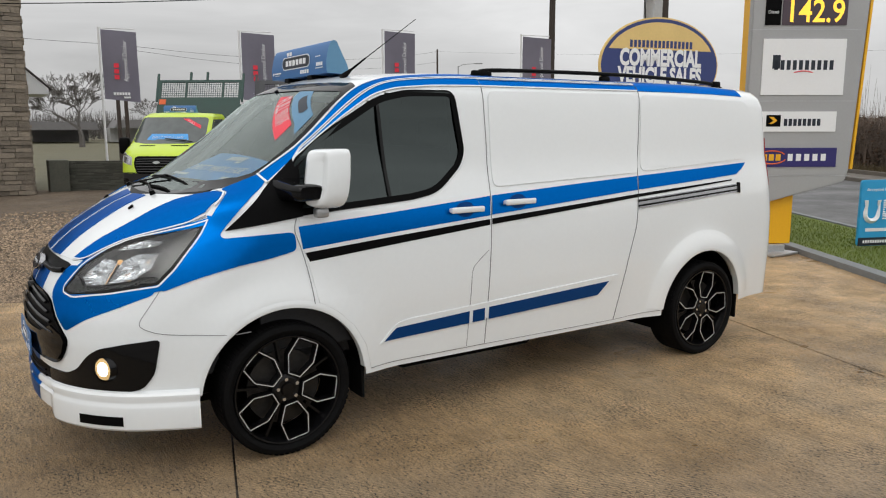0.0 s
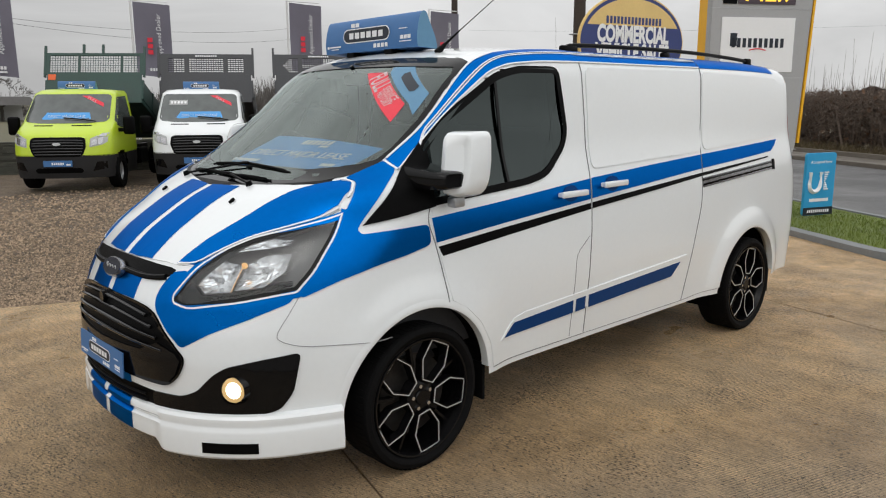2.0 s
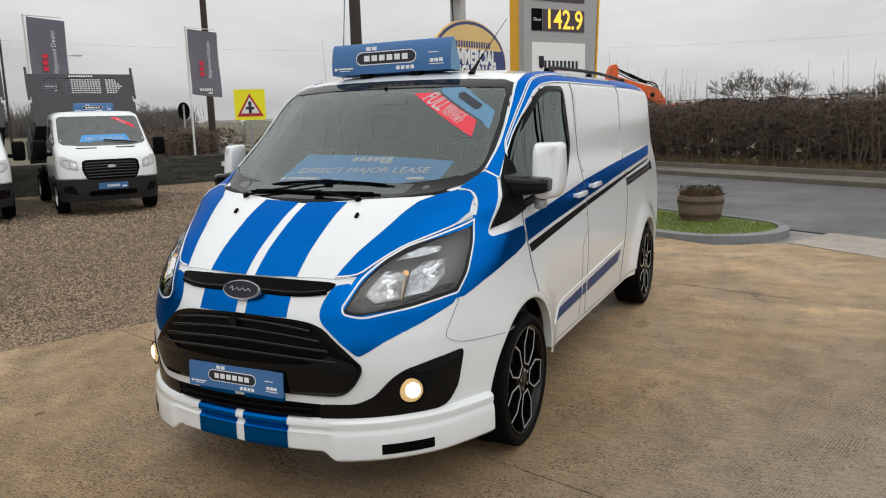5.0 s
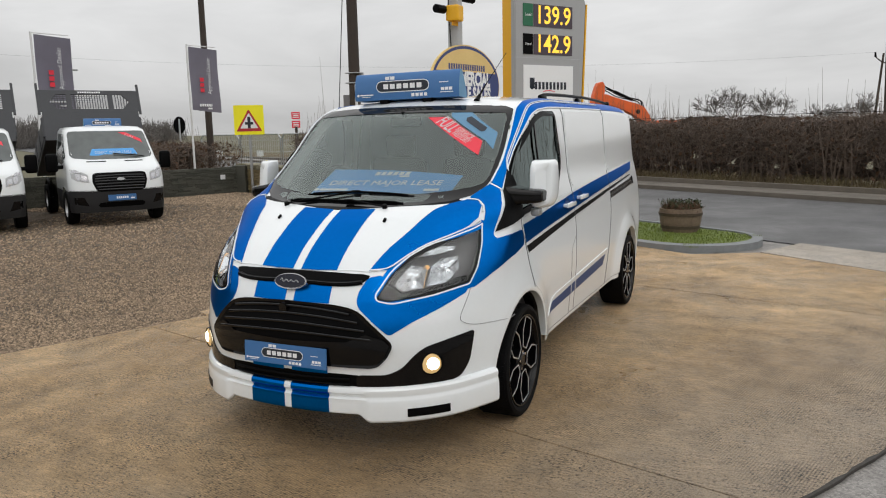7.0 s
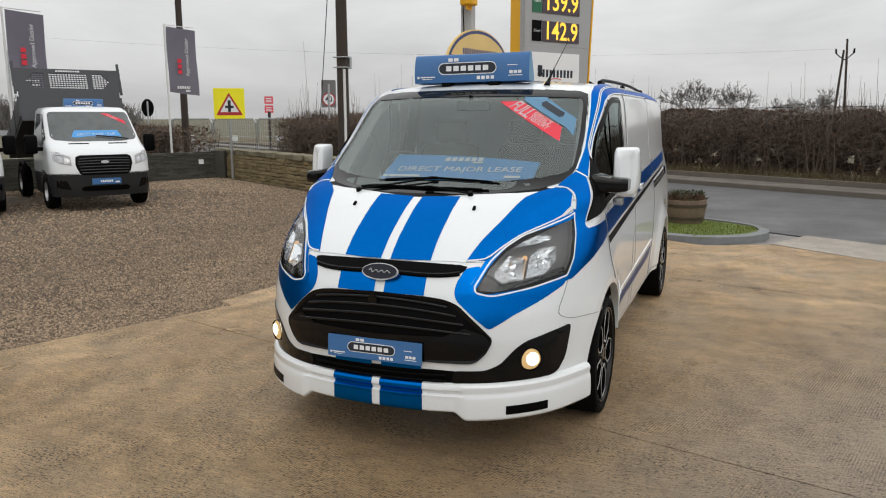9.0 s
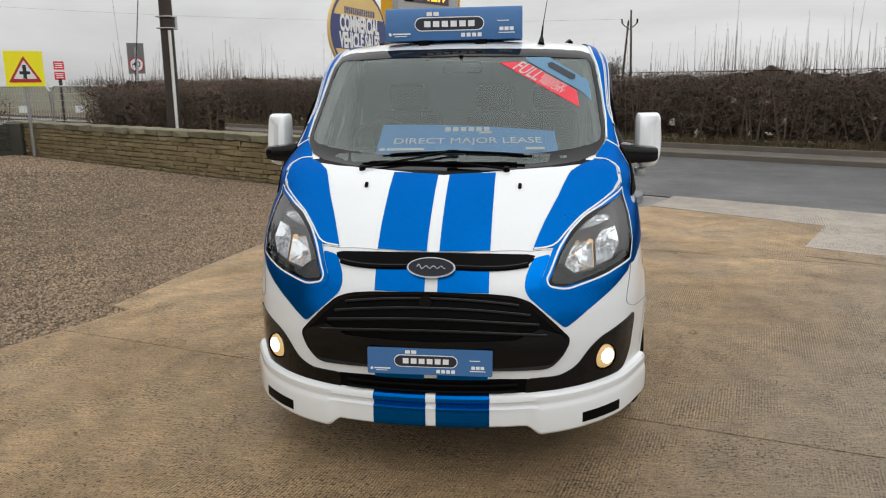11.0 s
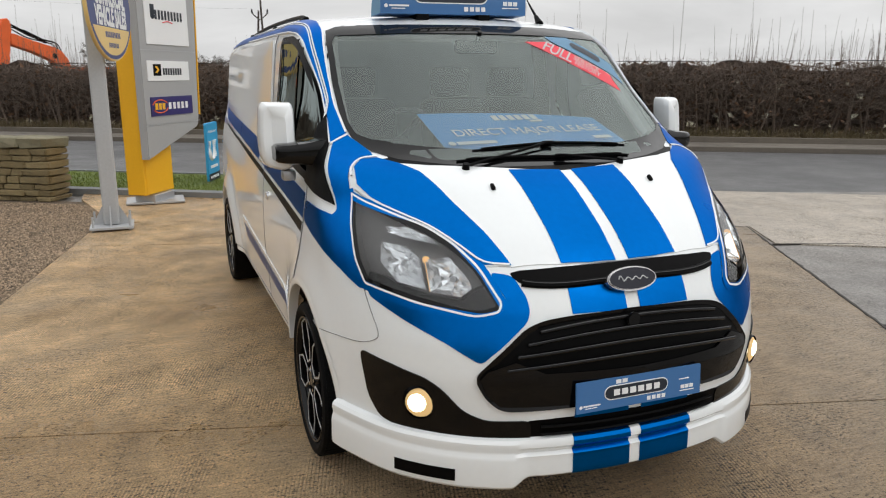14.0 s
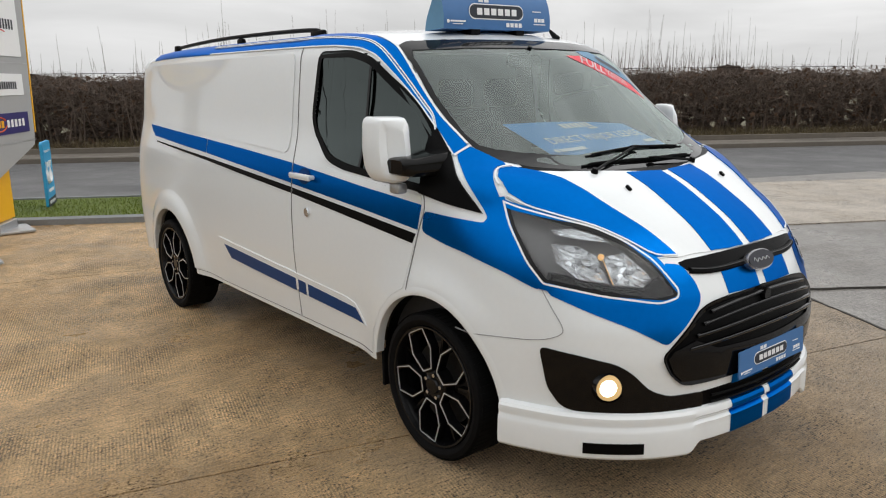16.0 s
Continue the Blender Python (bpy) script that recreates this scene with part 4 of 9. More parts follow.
def build_shell():
    pts = skin_shell()
    R, C = pts.shape[:2]
    cen = 0.25 * (pts[:-1, :-1] + pts[1:, :-1] + pts[1:, 1:] + pts[:-1, 1:])
    drop = np.zeros(cen.shape[:2], bool)
    for h in HUBS:
        drop |= (np.hypot(cen[..., 0] - h, cen[..., 2] - HUB_Z) < ARCH) & (cen[..., 1] > 0.7)
    drop |= in_poly(cen[..., 0], cen[..., 2], inset(DOOR_GLASS, 0.004)) & (cen[..., 1] > 0.75)
    nrm = skin_normal(cen)
    drop |= in_poly(cen[..., 1], cen[..., 2], inset(SCREEN_POLY, 0.010)) & (cen[..., 0] > -0.75) & (nrm[..., 0] > 0.2)
    e1, e2 = frame_of(LAMP_WAY)
    la, lb = cen @ np.array(e1), cen @ np.array(e2)
    drop |= in_poly(la, lb, inset(flat(LAMP, LAMP_WAY), 0.006)) & (nrm @ np.array(LAMP_WAY) > 0.3) & (cen[..., 0] > 0.2)
    # the lip of each arch runs true to its circle
    skin = pts.reshape(-1, 3).copy()
    for h in HUBS:
        r = np.hypot(skin[:, 0] - h, skin[:, 2] - HUB_Z)
        sel = (r > ARCH - 0.04) & (r < ARCH + 0.02) & (skin[:, 1] > 0.7)
        k = (ARCH / r[sel])
        skin[sel, 0] = h + (skin[sel, 0] - h) * k
        skin[sel, 2] = HUB_Z + (skin[sel, 2] - HUB_Z) * k
    idx = np.arange(R * C).reshape(R, C)
    quads = np.stack([idx[:-1, :-1], idx[:-1, 1:], idx[1:, 1:], idx[1:, :-1]], -1)[~drop]
    other = skin * np.array([1, -1, 1])
    v = np.concatenate([skin, other])
    f = np.concatenate([quads, quads[:, ::-1] + len(skin)])
    bm = bmesh.new()
    vs = [bm.verts.new(q) for q in v.tolist()]
    for q in f.tolist():
        try:
            bm.faces.new([vs[i] for i in q])
        except ValueError:
            pass
    bmesh.ops.remove_doubles(bm, verts=bm.verts, dist=0.0008)
    loose = [x for x in bm.verts if not x.link_faces]
    bmesh.ops.delete(bm, geom=loose, context="VERTS")
    bmesh.ops.recalc_face_normals(bm, faces=bm.faces)
    return part("body", bm, WHITE, van, "glossy white painted steel body", smooth=True)


build_shell()


def mirror(p, side):
    return (p[0], p[1] * side, p[2])


def fill(poly, step):
    """A flat polygon cut into small cells, so that it can follow a curved skin."""
    bm = bmesh.new()
    bm.faces.new([bm.verts.new((p[0], p[1], 0)) for p in poly])
    bm.normal_update()
    bmesh.ops.triangulate(bm, faces=bm.faces)
    for axis in (0, 1):
        lo, hi = min(p[axis] for p in poly), max(p[axis] for p in poly)
        n = int((hi - lo) / step)
        for k in range(1, n + 1):
            co_, no_ = [0, 0, 0], [0, 0, 0]
            co_[axis], no_[axis] = lo + (hi - lo) * k / (n + 1), 1
            bmesh.ops.bisect_plane(bm, geom=bm.verts[:] + bm.edges[:] + bm.faces[:], plane_co=co_, plane_no=no_)
    return bm


def settle(bm, base, way, lift, rim, f=van_skin, side=1):
    """Throws the cells of a flat patch onto the skin, lifts them, and turns their edges down."""
    vs = bm.verts[:]
    hit = shoot(base, np.broadcast_to(way, base.shape), f=f)
    nrm = skin_normal(hit, f)
    top, low = hit + nrm * lift, hit + nrm * (lift - rim)
    flip = np.array([1, side, 1])
    for v, p in zip(vs, top * flip):
        v.co = p
    if rim:
        edge = [e for e in bm.edges if e.is_boundary]
        twin = {}
        where = {v: i for i, v in enumerate(vs)}
        for e in edge:
            for v in e.verts:
                if v not in twin:
                    twin[v] = bm.verts.new(low[where[v]] * flip)
        for e in edge:
            a, b = e.verts
            bm.faces.new((a, b, twin[b], twin[a]))
    bmesh.ops.recalc_face_normals(bm, faces=bm.faces)
    # outward
    f0 = max(bm.faces, key=lambda q: q.calc_area())
    c = np.array(f0.calc_center_median()) * flip
    if Vector(skin_normal(c[None], f)[0] * flip).dot(f0.normal) < 0:
        bmesh.ops.reverse_faces(bm, faces=bm.faces)


def patch_side(name, poly, material, side=1, lift=0.003, rim=0.004, step=0.07, parent=None, label="", f=van_skin, inner=0.3):
    bm = fill(poly, step)
    base = np.array([(v.co.x, inner, v.co.y) for v in bm.verts])
    settle(bm, base, (0.0, 1.0, 0.0), lift, rim, f, side)
    return part(name, bm, material, parent or van, label, smooth=True)


def even_out(ob):
    """Gives a pane one smooth curve."""
    q = np.array([v.co[:] for v in ob.data.vertices])
    x, z = q[:, 0] + 0.6, q[:, 2] - 1.6
    a = np.stack([np.ones(len(q)), x, z, z * z], axis=1)
    k = np.linalg.lstsq(a, q[:, 1], rcond=None)[0]
    for v, y in zip(ob.data.vertices, a @ k):
        v.co.y = y - math.copysign(0.006, y)
    ob.data.update()


def patch_front(name, poly, material, lift=0.003, rim=0.004, step=0.05, parent=None, label="", f=van_skin, back=0.8):
    bm = fill(poly, step)
    base = np.array([(float(NOSE(v.co.y)) - back, v.co.x, v.co.y) for v in bm.verts])
    settle(bm, base, (1.0, 0.0, 0.0), lift, rim, f)
    return part(name, bm, material, parent or van, label, smooth=True)


def patch_top(name, poly, material, lift=0.003, rim=0.004, step=0.05, parent=None, label="", low=0.8, side=1):
    bm = fill(poly, step)
    base = np.array([(v.co.x, v.co.y, low) for v in bm.verts])
    settle(bm, base, (0.0, 0.0, 1.0), lift, rim, side=side)
    return part(name, bm, material, parent or van, label, smooth=True)


def patch_way(name, points, way, material, side=1, lift=0.003, rim=0.004, step=0.05, parent=None, label="", back=0.55, grow=0.0):
    way = Vector(way).normalized()
    e1, e2 = frame_of(way)
    poly = flat(points, way)
    if grow:
        poly = inset(poly, -grow)
    mean = sum((Vector(p) for p in points), Vector()) / len(points)
    bm = fill(poly, step)
    base = np.array([e1 * v.co.x + e2 * v.co.y + way * (mean.dot(way) - back) for v in bm.verts])
    settle(bm, base, tuple(way), lift, rim, side=side)
    return part(name, bm, material, parent or van, label, smooth=True)


def on_skin(points, f=van_skin):
    p = np.array(points, float)
    for k in range(40):
        p = p - skin_normal(p, f) * np.clip(f(p) * (1.0 if k < 10 else 0.5), -0.02, 0.02)[..., None]
    return p


def drawn(points, step=0.03, closed=False):
    """A line through 3D points, cut into short lengths."""
    pts = [Vector(p) for p in points]
    if closed:
        pts.append(pts[0])
    out = []
    for a, b in zip(pts, pts[1:]):
        n = max(1, int((b - a).length / step))
        out += [a.lerp(b, k / n) for k in range(n)]
    out.append(pts[-1])
    return np.array(out)


def smoothed(points, n=6):
    """A rounder line through a few points."""
    p = [Vector(q) for q in points]
    out = []
    for i in range(len(p) - 1):
        a, b, c, d = p[max(i - 1, 0)], p[i], p[i + 1], p[min(i + 2, len(p) - 1)]
        for k in range(n):
            t = k / n
            out.append(0.5 * ((2 * b) + (c - a) * t + (2 * a - 5 * b + 4 * c - d) * t * t + (3 * b - a - 3 * c + d) * t ** 3))
    return out + [p[-1]]


def ribbon(name, points, width, material, side=1, lift=0.004, closed=False, parent=None, label="", f=van_skin):
    """A narrow strip laid along a line on the skin."""
    p = on_skin(drawn(points, closed=closed), f)
    if not closed and len(p) > 4:
        for _ in range(2):
            p[1:-1] = 0.25 * p[:-2] + 0.5 * p[1:-1] + 0.25 * p[2:]
        p[1:-1] = on_skin(p[1:-1], f)
    n = skin_normal(p, f)
    t = np.gradient(p, axis=0)
    if closed:
        t[0] = t[-1] = p[1] - p[-2]
    s = np.cross(n, t)
    s /= np.linalg.norm(s, axis=1, keepdims=True) + 1e-9
    flip = np.array([1, side, 1])
    q = np.concatenate([p + s * width / 2 + n * lift, p - s * width / 2 + n * lift, p + s * width / 2 - n * 0.004, p - s * width / 2 - n * 0.004]) * flip
    k = len(p)
    fs = []
    for i in range(k - 1):
        fs += [(i, i + 1, k + i + 1, k + i), (2 * k + i, 2 * k + i + 1, i + 1, i), (k + i, k + i + 1, 3 * k + i + 1, 3 * k + i)]
    if side < 0:
        fs = [x[::-1] for x in fs]
    return raw(name, q, fs, material, parent or van, label, smooth=False)


def ring_front(name, outer, width, material, lift=0.003, parent=None, label="", way=None, side=1, back=0.8, inner_lift=None, m=4, widths=None):
    """A band inside an outline of the front or, with a way, of any face."""
    pts = [Vector(p) for p in drawn([(*p, 0) for p in outer], 0.03, True)[:-1]]
    k = len(pts)
    area = sum(pts[i].x * pts[(i + 1) % k].y - pts[(i + 1) % k].x * pts[i].y for i in range(k))
    rows = []
    for j in range(m + 1):
        row = []
        for i, p in enumerate(pts):
            d = pts[(i + 1) % k] - pts[i - 1]
            nn = Vector((-d.y, d.x, 0)).normalized() * (1 if area > 0 else -1)
            w = widths(p.x, p.y) if widths else width
            row.append(p + nn * w * j / m)
        rows.append(row)
    if way is None:
        base = np.array([[(float(NOSE(p.y)) - back, p.x, p.y) for p in r] for r in rows])
        d = np.array((1.0, 0, 0))
    else:
        e1, e2 = frame_of(way)
        base = np.array([[e1 * p.x + e2 * p.y + way * back for p in r] for r in rows])
        d = np.array(way)
    hit = shoot(base, np.broadcast_to(d, base.shape))
    n = skin_normal(hit)
    lifts = np.linspace(lift, lift if inner_lift is None else inner_lift, m + 1)[:, None, None]
    q = ((hit + n * lifts) * np.array([1, side, 1])).reshape(-1, 3)
    fs = [(j * k + i, j * k + (i + 1) % k, (j + 1) * k + (i + 1) % k, (j + 1) * k + i) for j in range(m) for i in range(k)]
    return raw(name, q, fs, material, parent or van, label, smooth=True)


LEFT, RIGHT = 1, -1
FENDER_WAY, ROOF_WAY = (0.5, 0.86, 0.1), (0.12, 0.62, 0.78)

# underside and inner arches
bm = bmesh.new()
box(bm, (-1.80, 0, 0.40), (4.6, 1.56, 0.14), 0.03)
# unseen boxes added below the floor to stop light crossing under the van
box(bm, (-0.15, 0, 0.28), (0.9, 0.7, 0.14), 0.04)
box(bm, (-1.45, 0.15, 0.27), (1.1, 0.9, 0.18), 0.05)
box(bm, (-2.55, -0.1, 0.29), (0.8, 0.5, 0.14), 0.05)
rod(bm, (-3.3, -0.8, 0.33), (-3.3, 0.8, 0.33), 0.06)
box(bm, (-3.95, 0, 0.30), (0.6, 0.6, 0.16), 0.06)
box(bm, (0.66, 0, 0.34), (0.5, 1.1, 0.16), 0.03)
part("underbody", bm, SATIN, van, "black underbody with unseen light-blocking boxes")
for side in (LEFT, RIGHT):
    for h in HUBS:
        bm = bmesh.new()
        rings = []
        for y in (0.62, 0.80, 0.955):
            rings.append([bm.verts.new((h + (ARCH + 0.004) * math.cos(a), y * side, HUB_Z + (ARCH + 0.004) * math.sin(a))) for a in np.linspace(-0.25, math.pi + 0.25, 33)])
        for r0, r1 in zip(rings, rings[1:]):
            for i in range(32):
                bm.faces.new((r0[i], r0[i + 1], r1[i + 1], r1[i]))
        bm.faces.new(rings[0])
        part("arch_liner", bm, SATIN, van)
        # rolled lip: a band laid on the skin, turned in at the opening
        low = math.asin((0.405 - HUB_Z) / ARCH)
        ang = np.linspace(low, math.pi - low, 61)
        rows_ = []
        band = ((ARCH + 0.030, 0.0006), (ARCH + 0.014, 0.0030), (ARCH - 0.002, 0.0038), (ARCH - 0.008, 0.0015))
        if h < -1:                                          # the rear arches are flared
            band = ((ARCH + 0.145, 0.0003), (ARCH + 0.130, 0.0015), (ARCH + 0.110, 0.0040), (ARCH + 0.085, 0.0060), (ARCH + 0.050, 0.0075), (ARCH + 0.015, 0.0085), (ARCH - 0.002, 0.0085), (ARCH - 0.008, 0.0060))
        for r, up in band:
            base_ = np.stack([h + r * np.cos(ang), np.full(61, 0.3), HUB_Z + r * np.sin(ang)], -1)
            hit_ = shoot(base_, np.broadcast_to(np.array((0.0, 1.0, 0.0)), base_.shape))
            rows_.append(hit_ + skin_normal(hit_) * up)
        rows_.append(rows_[-1] - np.array([0, 0.045, 0]))
        q_ = np.concatenate(rows_) * np.array([1, side, 1])
        fs_ = [(j * 61 + i, j * 61 + i + 1, (j + 1) * 61 + i + 1, (j + 1) * 61 + i) for j in range(len(rows_) - 1) for i in range(60)]
        raw("arch_lip", q_, fs_ if side < 0 else [f[::-1] for f in fs_], WHITE, van, "", True)

# bonnet
HOOD_HALF = [(0.957, 0.0), (0.953, 0.12), (0.940, 0.25), (0.907, 0.425), (0.868, 0.53), (0.762, 0.593), (0.655, 0.660), (0.549, 0.733), (0.41, 0.819), (0.338, 0.852), (0.265, 0.845), (0.225, 0.80), (0.25, 0.735), (0.32, 0.685), (0.385, 0.56), (0.43, 0.42), (0.475, 0.25), (0.51, 0.1), (0.52, 0.0)]
patch_top("bonnet", HOOD_HALF + [(x, -y) for x, y in HOOD_HALF[-2:0:-1]], WHITE, lift=0.004, rim=0.012, step=0.035, label="white bonnet with twin blue stripes")
for s_ in (LEFT, RIGHT):
    patch_top("bonnet_stripe", [(0.955, 0.028), (0.951, 0.14), (0.938, 0.25), (0.492, 0.25), (0.505, 0.14), (0.517, 0.028)], BLUE, lift=0.0075, rim=0.003, step=0.04, side=s_, label="blue vinyl racing stripe")
    patch_top("bonnet_flash", [(0.90, 0.434), (0.865, 0.524), (0.762, 0.589), (0.655, 0.656), (0.549, 0.729), (0.41, 0.814), (0.34, 0.847), (0.268, 0.840), (0.231, 0.80), (0.254, 0.740), (0.33, 0.672), (0.42, 0.612), (0.595, 0.552), (0.77, 0.484)], BLUE, lift=0.0085, rim=0.004, step=0.035, side=s_, label="blue vinyl flash above the headlamp")
    shut = [(0.905, 0.432, 1.05), (0.868, 0.533, 1.055), (0.762, 0.597, 1.115), (0.655, 0.665, 1.165), (0.549, 0.738, 1.197), (0.41, 0.824, 1.236), (0.338, 0.858, 1.275)]
    ribbon("shut_line", shut, 0.0025, GAP, s_, lift=0.002)
    ribbon("pinstripe", smoothed([(0.246, 0.737, 1.390), (0.228, 0.800, 1.381), (0.262, 0.848, 1.349), (0.292, 0.853, 1.32)]), 0.009, LINE, s_, lift=0.011, label="white pinstripe")
    ribbon("pinstripe", [(0.898, 0.438, 1.056), (0.866, 0.528, 1.062), (0.761, 0.590, 1.118), (0.654, 0.657, 1.168), (0.548, 0.730, 1.2), (0.409, 0.815, 1.242), (0.338, 0.848, 1.28)], 0.007, LINE, s_, lift=0.010, label="white pinstripe")
    # washer jets
    bm = bmesh.new()
    box(bm, (0, 0, 0.006), (0.032, 0.017, 0.014), 0.005)
    j = part("washer_jet", bm, SATIN, van, "small black washer jet", True)
    c = on_skin([(0.597, 0.37, 1.29)])[0]
    j.matrix_world = Matrix.Translation((c[0], c[1] * s_, c[2] + 0.004)) @ Euler((0, radians(38), 0)).to_matrix().to_4x4()
ribbon("shut_line", [(0.957, -0.432 + 0.864 * k / 20, 1.045) for k in range(21)], 0.007, GAP, lift=0.002)

# windscreen, its black border and the scuttle
ring_front("screen_border", SCREEN_POLY, 0.05, BLACK, lift=0.0035, m=5, label="black ceramic border of the windscreen", widths=lambda y, z: 0.024 + 0.034 * max(0.0, min(1.0, (1.47 - z) / 0.08)) + 0.022 * max(0.0, min(1.0, (z - 1.9) / 0.05)))
patch_front("windscreen", inset(SCREEN_POLY, 0.012), SCREEN, lift=0.0015, rim=0.0, step=0.07, label="clear raked windscreen").visible_shadow = False
COWL = [(0.525, 0), (0.515, 0.1), (0.48, 0.25), (0.435, 0.42), (0.39, 0.56), (0.325, 0.685), (0.262, 0.735), (0.27, 0.70), (0.30, 0.62), (0.37, 0.45), (0.42, 0.25), (0.435, 0)]
patch_top("scuttle", COWL + [(x, -y) for x, y in COWL[-2:0:-1]], SATIN, lift=0.003, rim=0.004, step=0.06, label="black plastic scuttle below the windscreen")


def wiper(blade, arm):
    """A wiper: rubber blade on the glass, carried by an arm from its pivot."""
    p = on_skin(drawn(blade, 0.04))
    n = skin_normal(p)
    bm = bmesh.new()
    tube(bm, [Vector(a + b * 0.008) for a, b in zip(p, n)], 0.0045, 6)
    tube(bm, [Vector(a + b * 0.014) for a, b in zip(p, n)][1:-1], 0.0052, 6)
    w = part("wiper", bm, SATIN, van, "black windscreen wiper", True)
    p = on_skin(drawn(arm, 0.04))
    n = skin_normal(p)
    bm = bmesh.new()
    tube(bm, [Vector(a + b * (0.014 + 0.012 * k / len(p))) for k, (a, b) in enumerate(zip(p, n))], 0.006, 6)
    rod(bm, Vector(p[0]), Vector(p[0] + n[0] * 0.026), 0.018, 0.013, 12)
    box(bm, Vector(p[-1] + n[-1] * 0.024), (0.018, 0.055, 0.012), 0.004)
    part("wiper_arm", bm, SATIN, w, "black wiper arm", True)


wiper([(0.324, -0.34, 1.404), (0.308, 0.036, 1.423), (0.313, 0.424, 1.404)], [(0.44, -0.42, 1.34), (0.40, -0.25, 1.372), (0.318, 0.02, 1.418)])
wiper([(0.386, -0.437, 1.372), (0.415, 0.03, 1.372), (0.40, 0.39, 1.368)], [(0.46, 0.30, 1.34), (0.45, 0.20, 1.352), (0.425, 0.03, 1.368)])

# front: upper bar, badge, grille
BAR_HALF = [(0, 1.045), (0.25, 1.043), (0.41, 1.037), (0.445, 1.030), (0.440, 1.014), (0.418, 0.998), (0.36, 0.990), (0.12, 0.981), (0, 0.978)]
patch_front("grille_bar", BAR_HALF + [(-y, z) for y, z in BAR_HALF[-2:0:-1]], SATIN, lift=0.004, rim=0.006, label="black upper grille bar")
bar_pts = [Vector(q) for q in shoot(np.array([(0.3, -0.415 + 0.83 * k / 24, 0.988 - 0.006 * math.cos(k / 24 * math.tau) + 0.018 * (k / 12 - 1) ** 4) for k in range(25)]), np.array([(1.0, 0.0, 0.0)] * 25)) + np.array([0.006, 0, 0])]
bm = bmesh.new()
tube(bm, bar_pts, 0.014, 8)
bar_rib = part("bar_rib", bm, SATIN, van, smooth=True)
# paler thread along the rib: its highlight is put into the colour
bm = bmesh.new()
tube(bm, [q + Vector((0.009, 0, 0.010)) for q in bar_pts], 0.002, 5)
part("slat_edge", bm, SLATEDGE, bar_rib, smooth=True)
badge_m = facing((1.032, 0.0, 0.998), (0, 1, 0), (-0.5, 0, 1))
bm = bmesh.new()
prism(bm, ellipse(0.106, 0.046), 0.024, badge_m, 0.004)
badge = part("badge", bm, RAIL, van, "chrome-rimmed dark oval badge", True)
bm = bmesh.new()
prism(bm, ellipse(0.0985, 0.0400), 0.004, badge_m @ Matrix.Translation((0, 0, 0.002)))
part("badge_face", bm, BADGENAVY, badge, "dark navy oval face")
bm = bmesh.new()
tube(bm, [badge_m @ Vector((-0.062 + 0.124 * k / 48, 0.008 * math.sin(k * 0.5) * (1.5 if k < 9 else 0.7), 0.003)) for k in range(49)], 0.0020, 5)
part("badge_mark", bm, GALV, badge)
GRILLE_HALF = [(0, 0.892), (0.27, 0.884), (0.36, 0.873), (0.425, 0.85), (0.52, 0.765), (0.595, 0.685), (0.598, 0.66), (0.57, 0.60), (0.525, 0.558), (0.49, 0.549), (0.25, 0.555), (0, 0.56)]
GRILLE = rounded(GRILLE_HALF + [(-y, z) for y, z in GRILLE_HALF[-2:0:-1]], 0.03, 3)
grille = patch_front("grille", GRILLE, SATIN, lift=0.002, rim=0.003, label="black slatted front grille")
ring_front("grille_surround", GRILLE, 0.018, BLACK, lift=0.012, inner_lift=0.004, m=3, parent=grille, label="gloss black surround")
BAND_HALF = [(0, 0.683), (0.37, 0.692), (0.47, 0.735), (0.56, 0.70), (0.585, 0.67), (0.56, 0.61), (0.52, 0.57), (0.25, 0.567), (0, 0.57)]
patch_front("grille_band", BAND_HALF + [(-y, z) for y, z in BAND_HALF[-2:0:-1]], BLACK, lift=0.014, rim=0.013, parent=grille, label="gloss black lower grille band")
for z0, half in ((0.865, 0.385), (0.822, 0.435), (0.776, 0.475), (0.728, 0.515)):
    pts_ = on_skin([(1.05, -half + 2 * half * k / 30, z0 - 0.02 * (k / 15 - 1) ** 2) for k in range(31)])
    bm = bmesh.new()
    tube(bm, [Vector(q) + Vector((0.010, 0, 0)) for q in pts_], 0.0085, 8)
    part("slat", bm, BLACK, grille, smooth=True)
    # thin paler thread painted as the slat's edge highlight
    bm = bmesh.new()
    tube(bm, [Vector(q) + Vector((0.019, 0, 0.007)) for q in pts_], 0.0014, 4)
    part("slat_edge", bm, SLATEDGE, grille, smooth=True)
bm = bmesh.new()
prism(bm, ellipse(0.028, 0.03, 16), 0.03, facing((1.085, -0.02, 0.855), (0, 1, 0)), 0.004)
part("sensor", bm, BLACK, grille)
for s_ in (LEFT, RIGHT):
    ys = sorted([0.028 * s_, 0.25 * s_])
    patch_front("nose_stripe", [(ys[0], 0.980), (ys[0], 0.890), (ys[1], 0.888), (ys[1], 0.984)], BLUE, lift=0.003, rim=0.002, label="blue vinyl stripe")
    patch_front("bumper_stripe", [(ys[0], 0.548), (ys[0], 0.508), (ys[1], 0.508), (ys[1], 0.545)], BLUE, lift=0.003, rim=0.002, label="blue vinyl stripe")

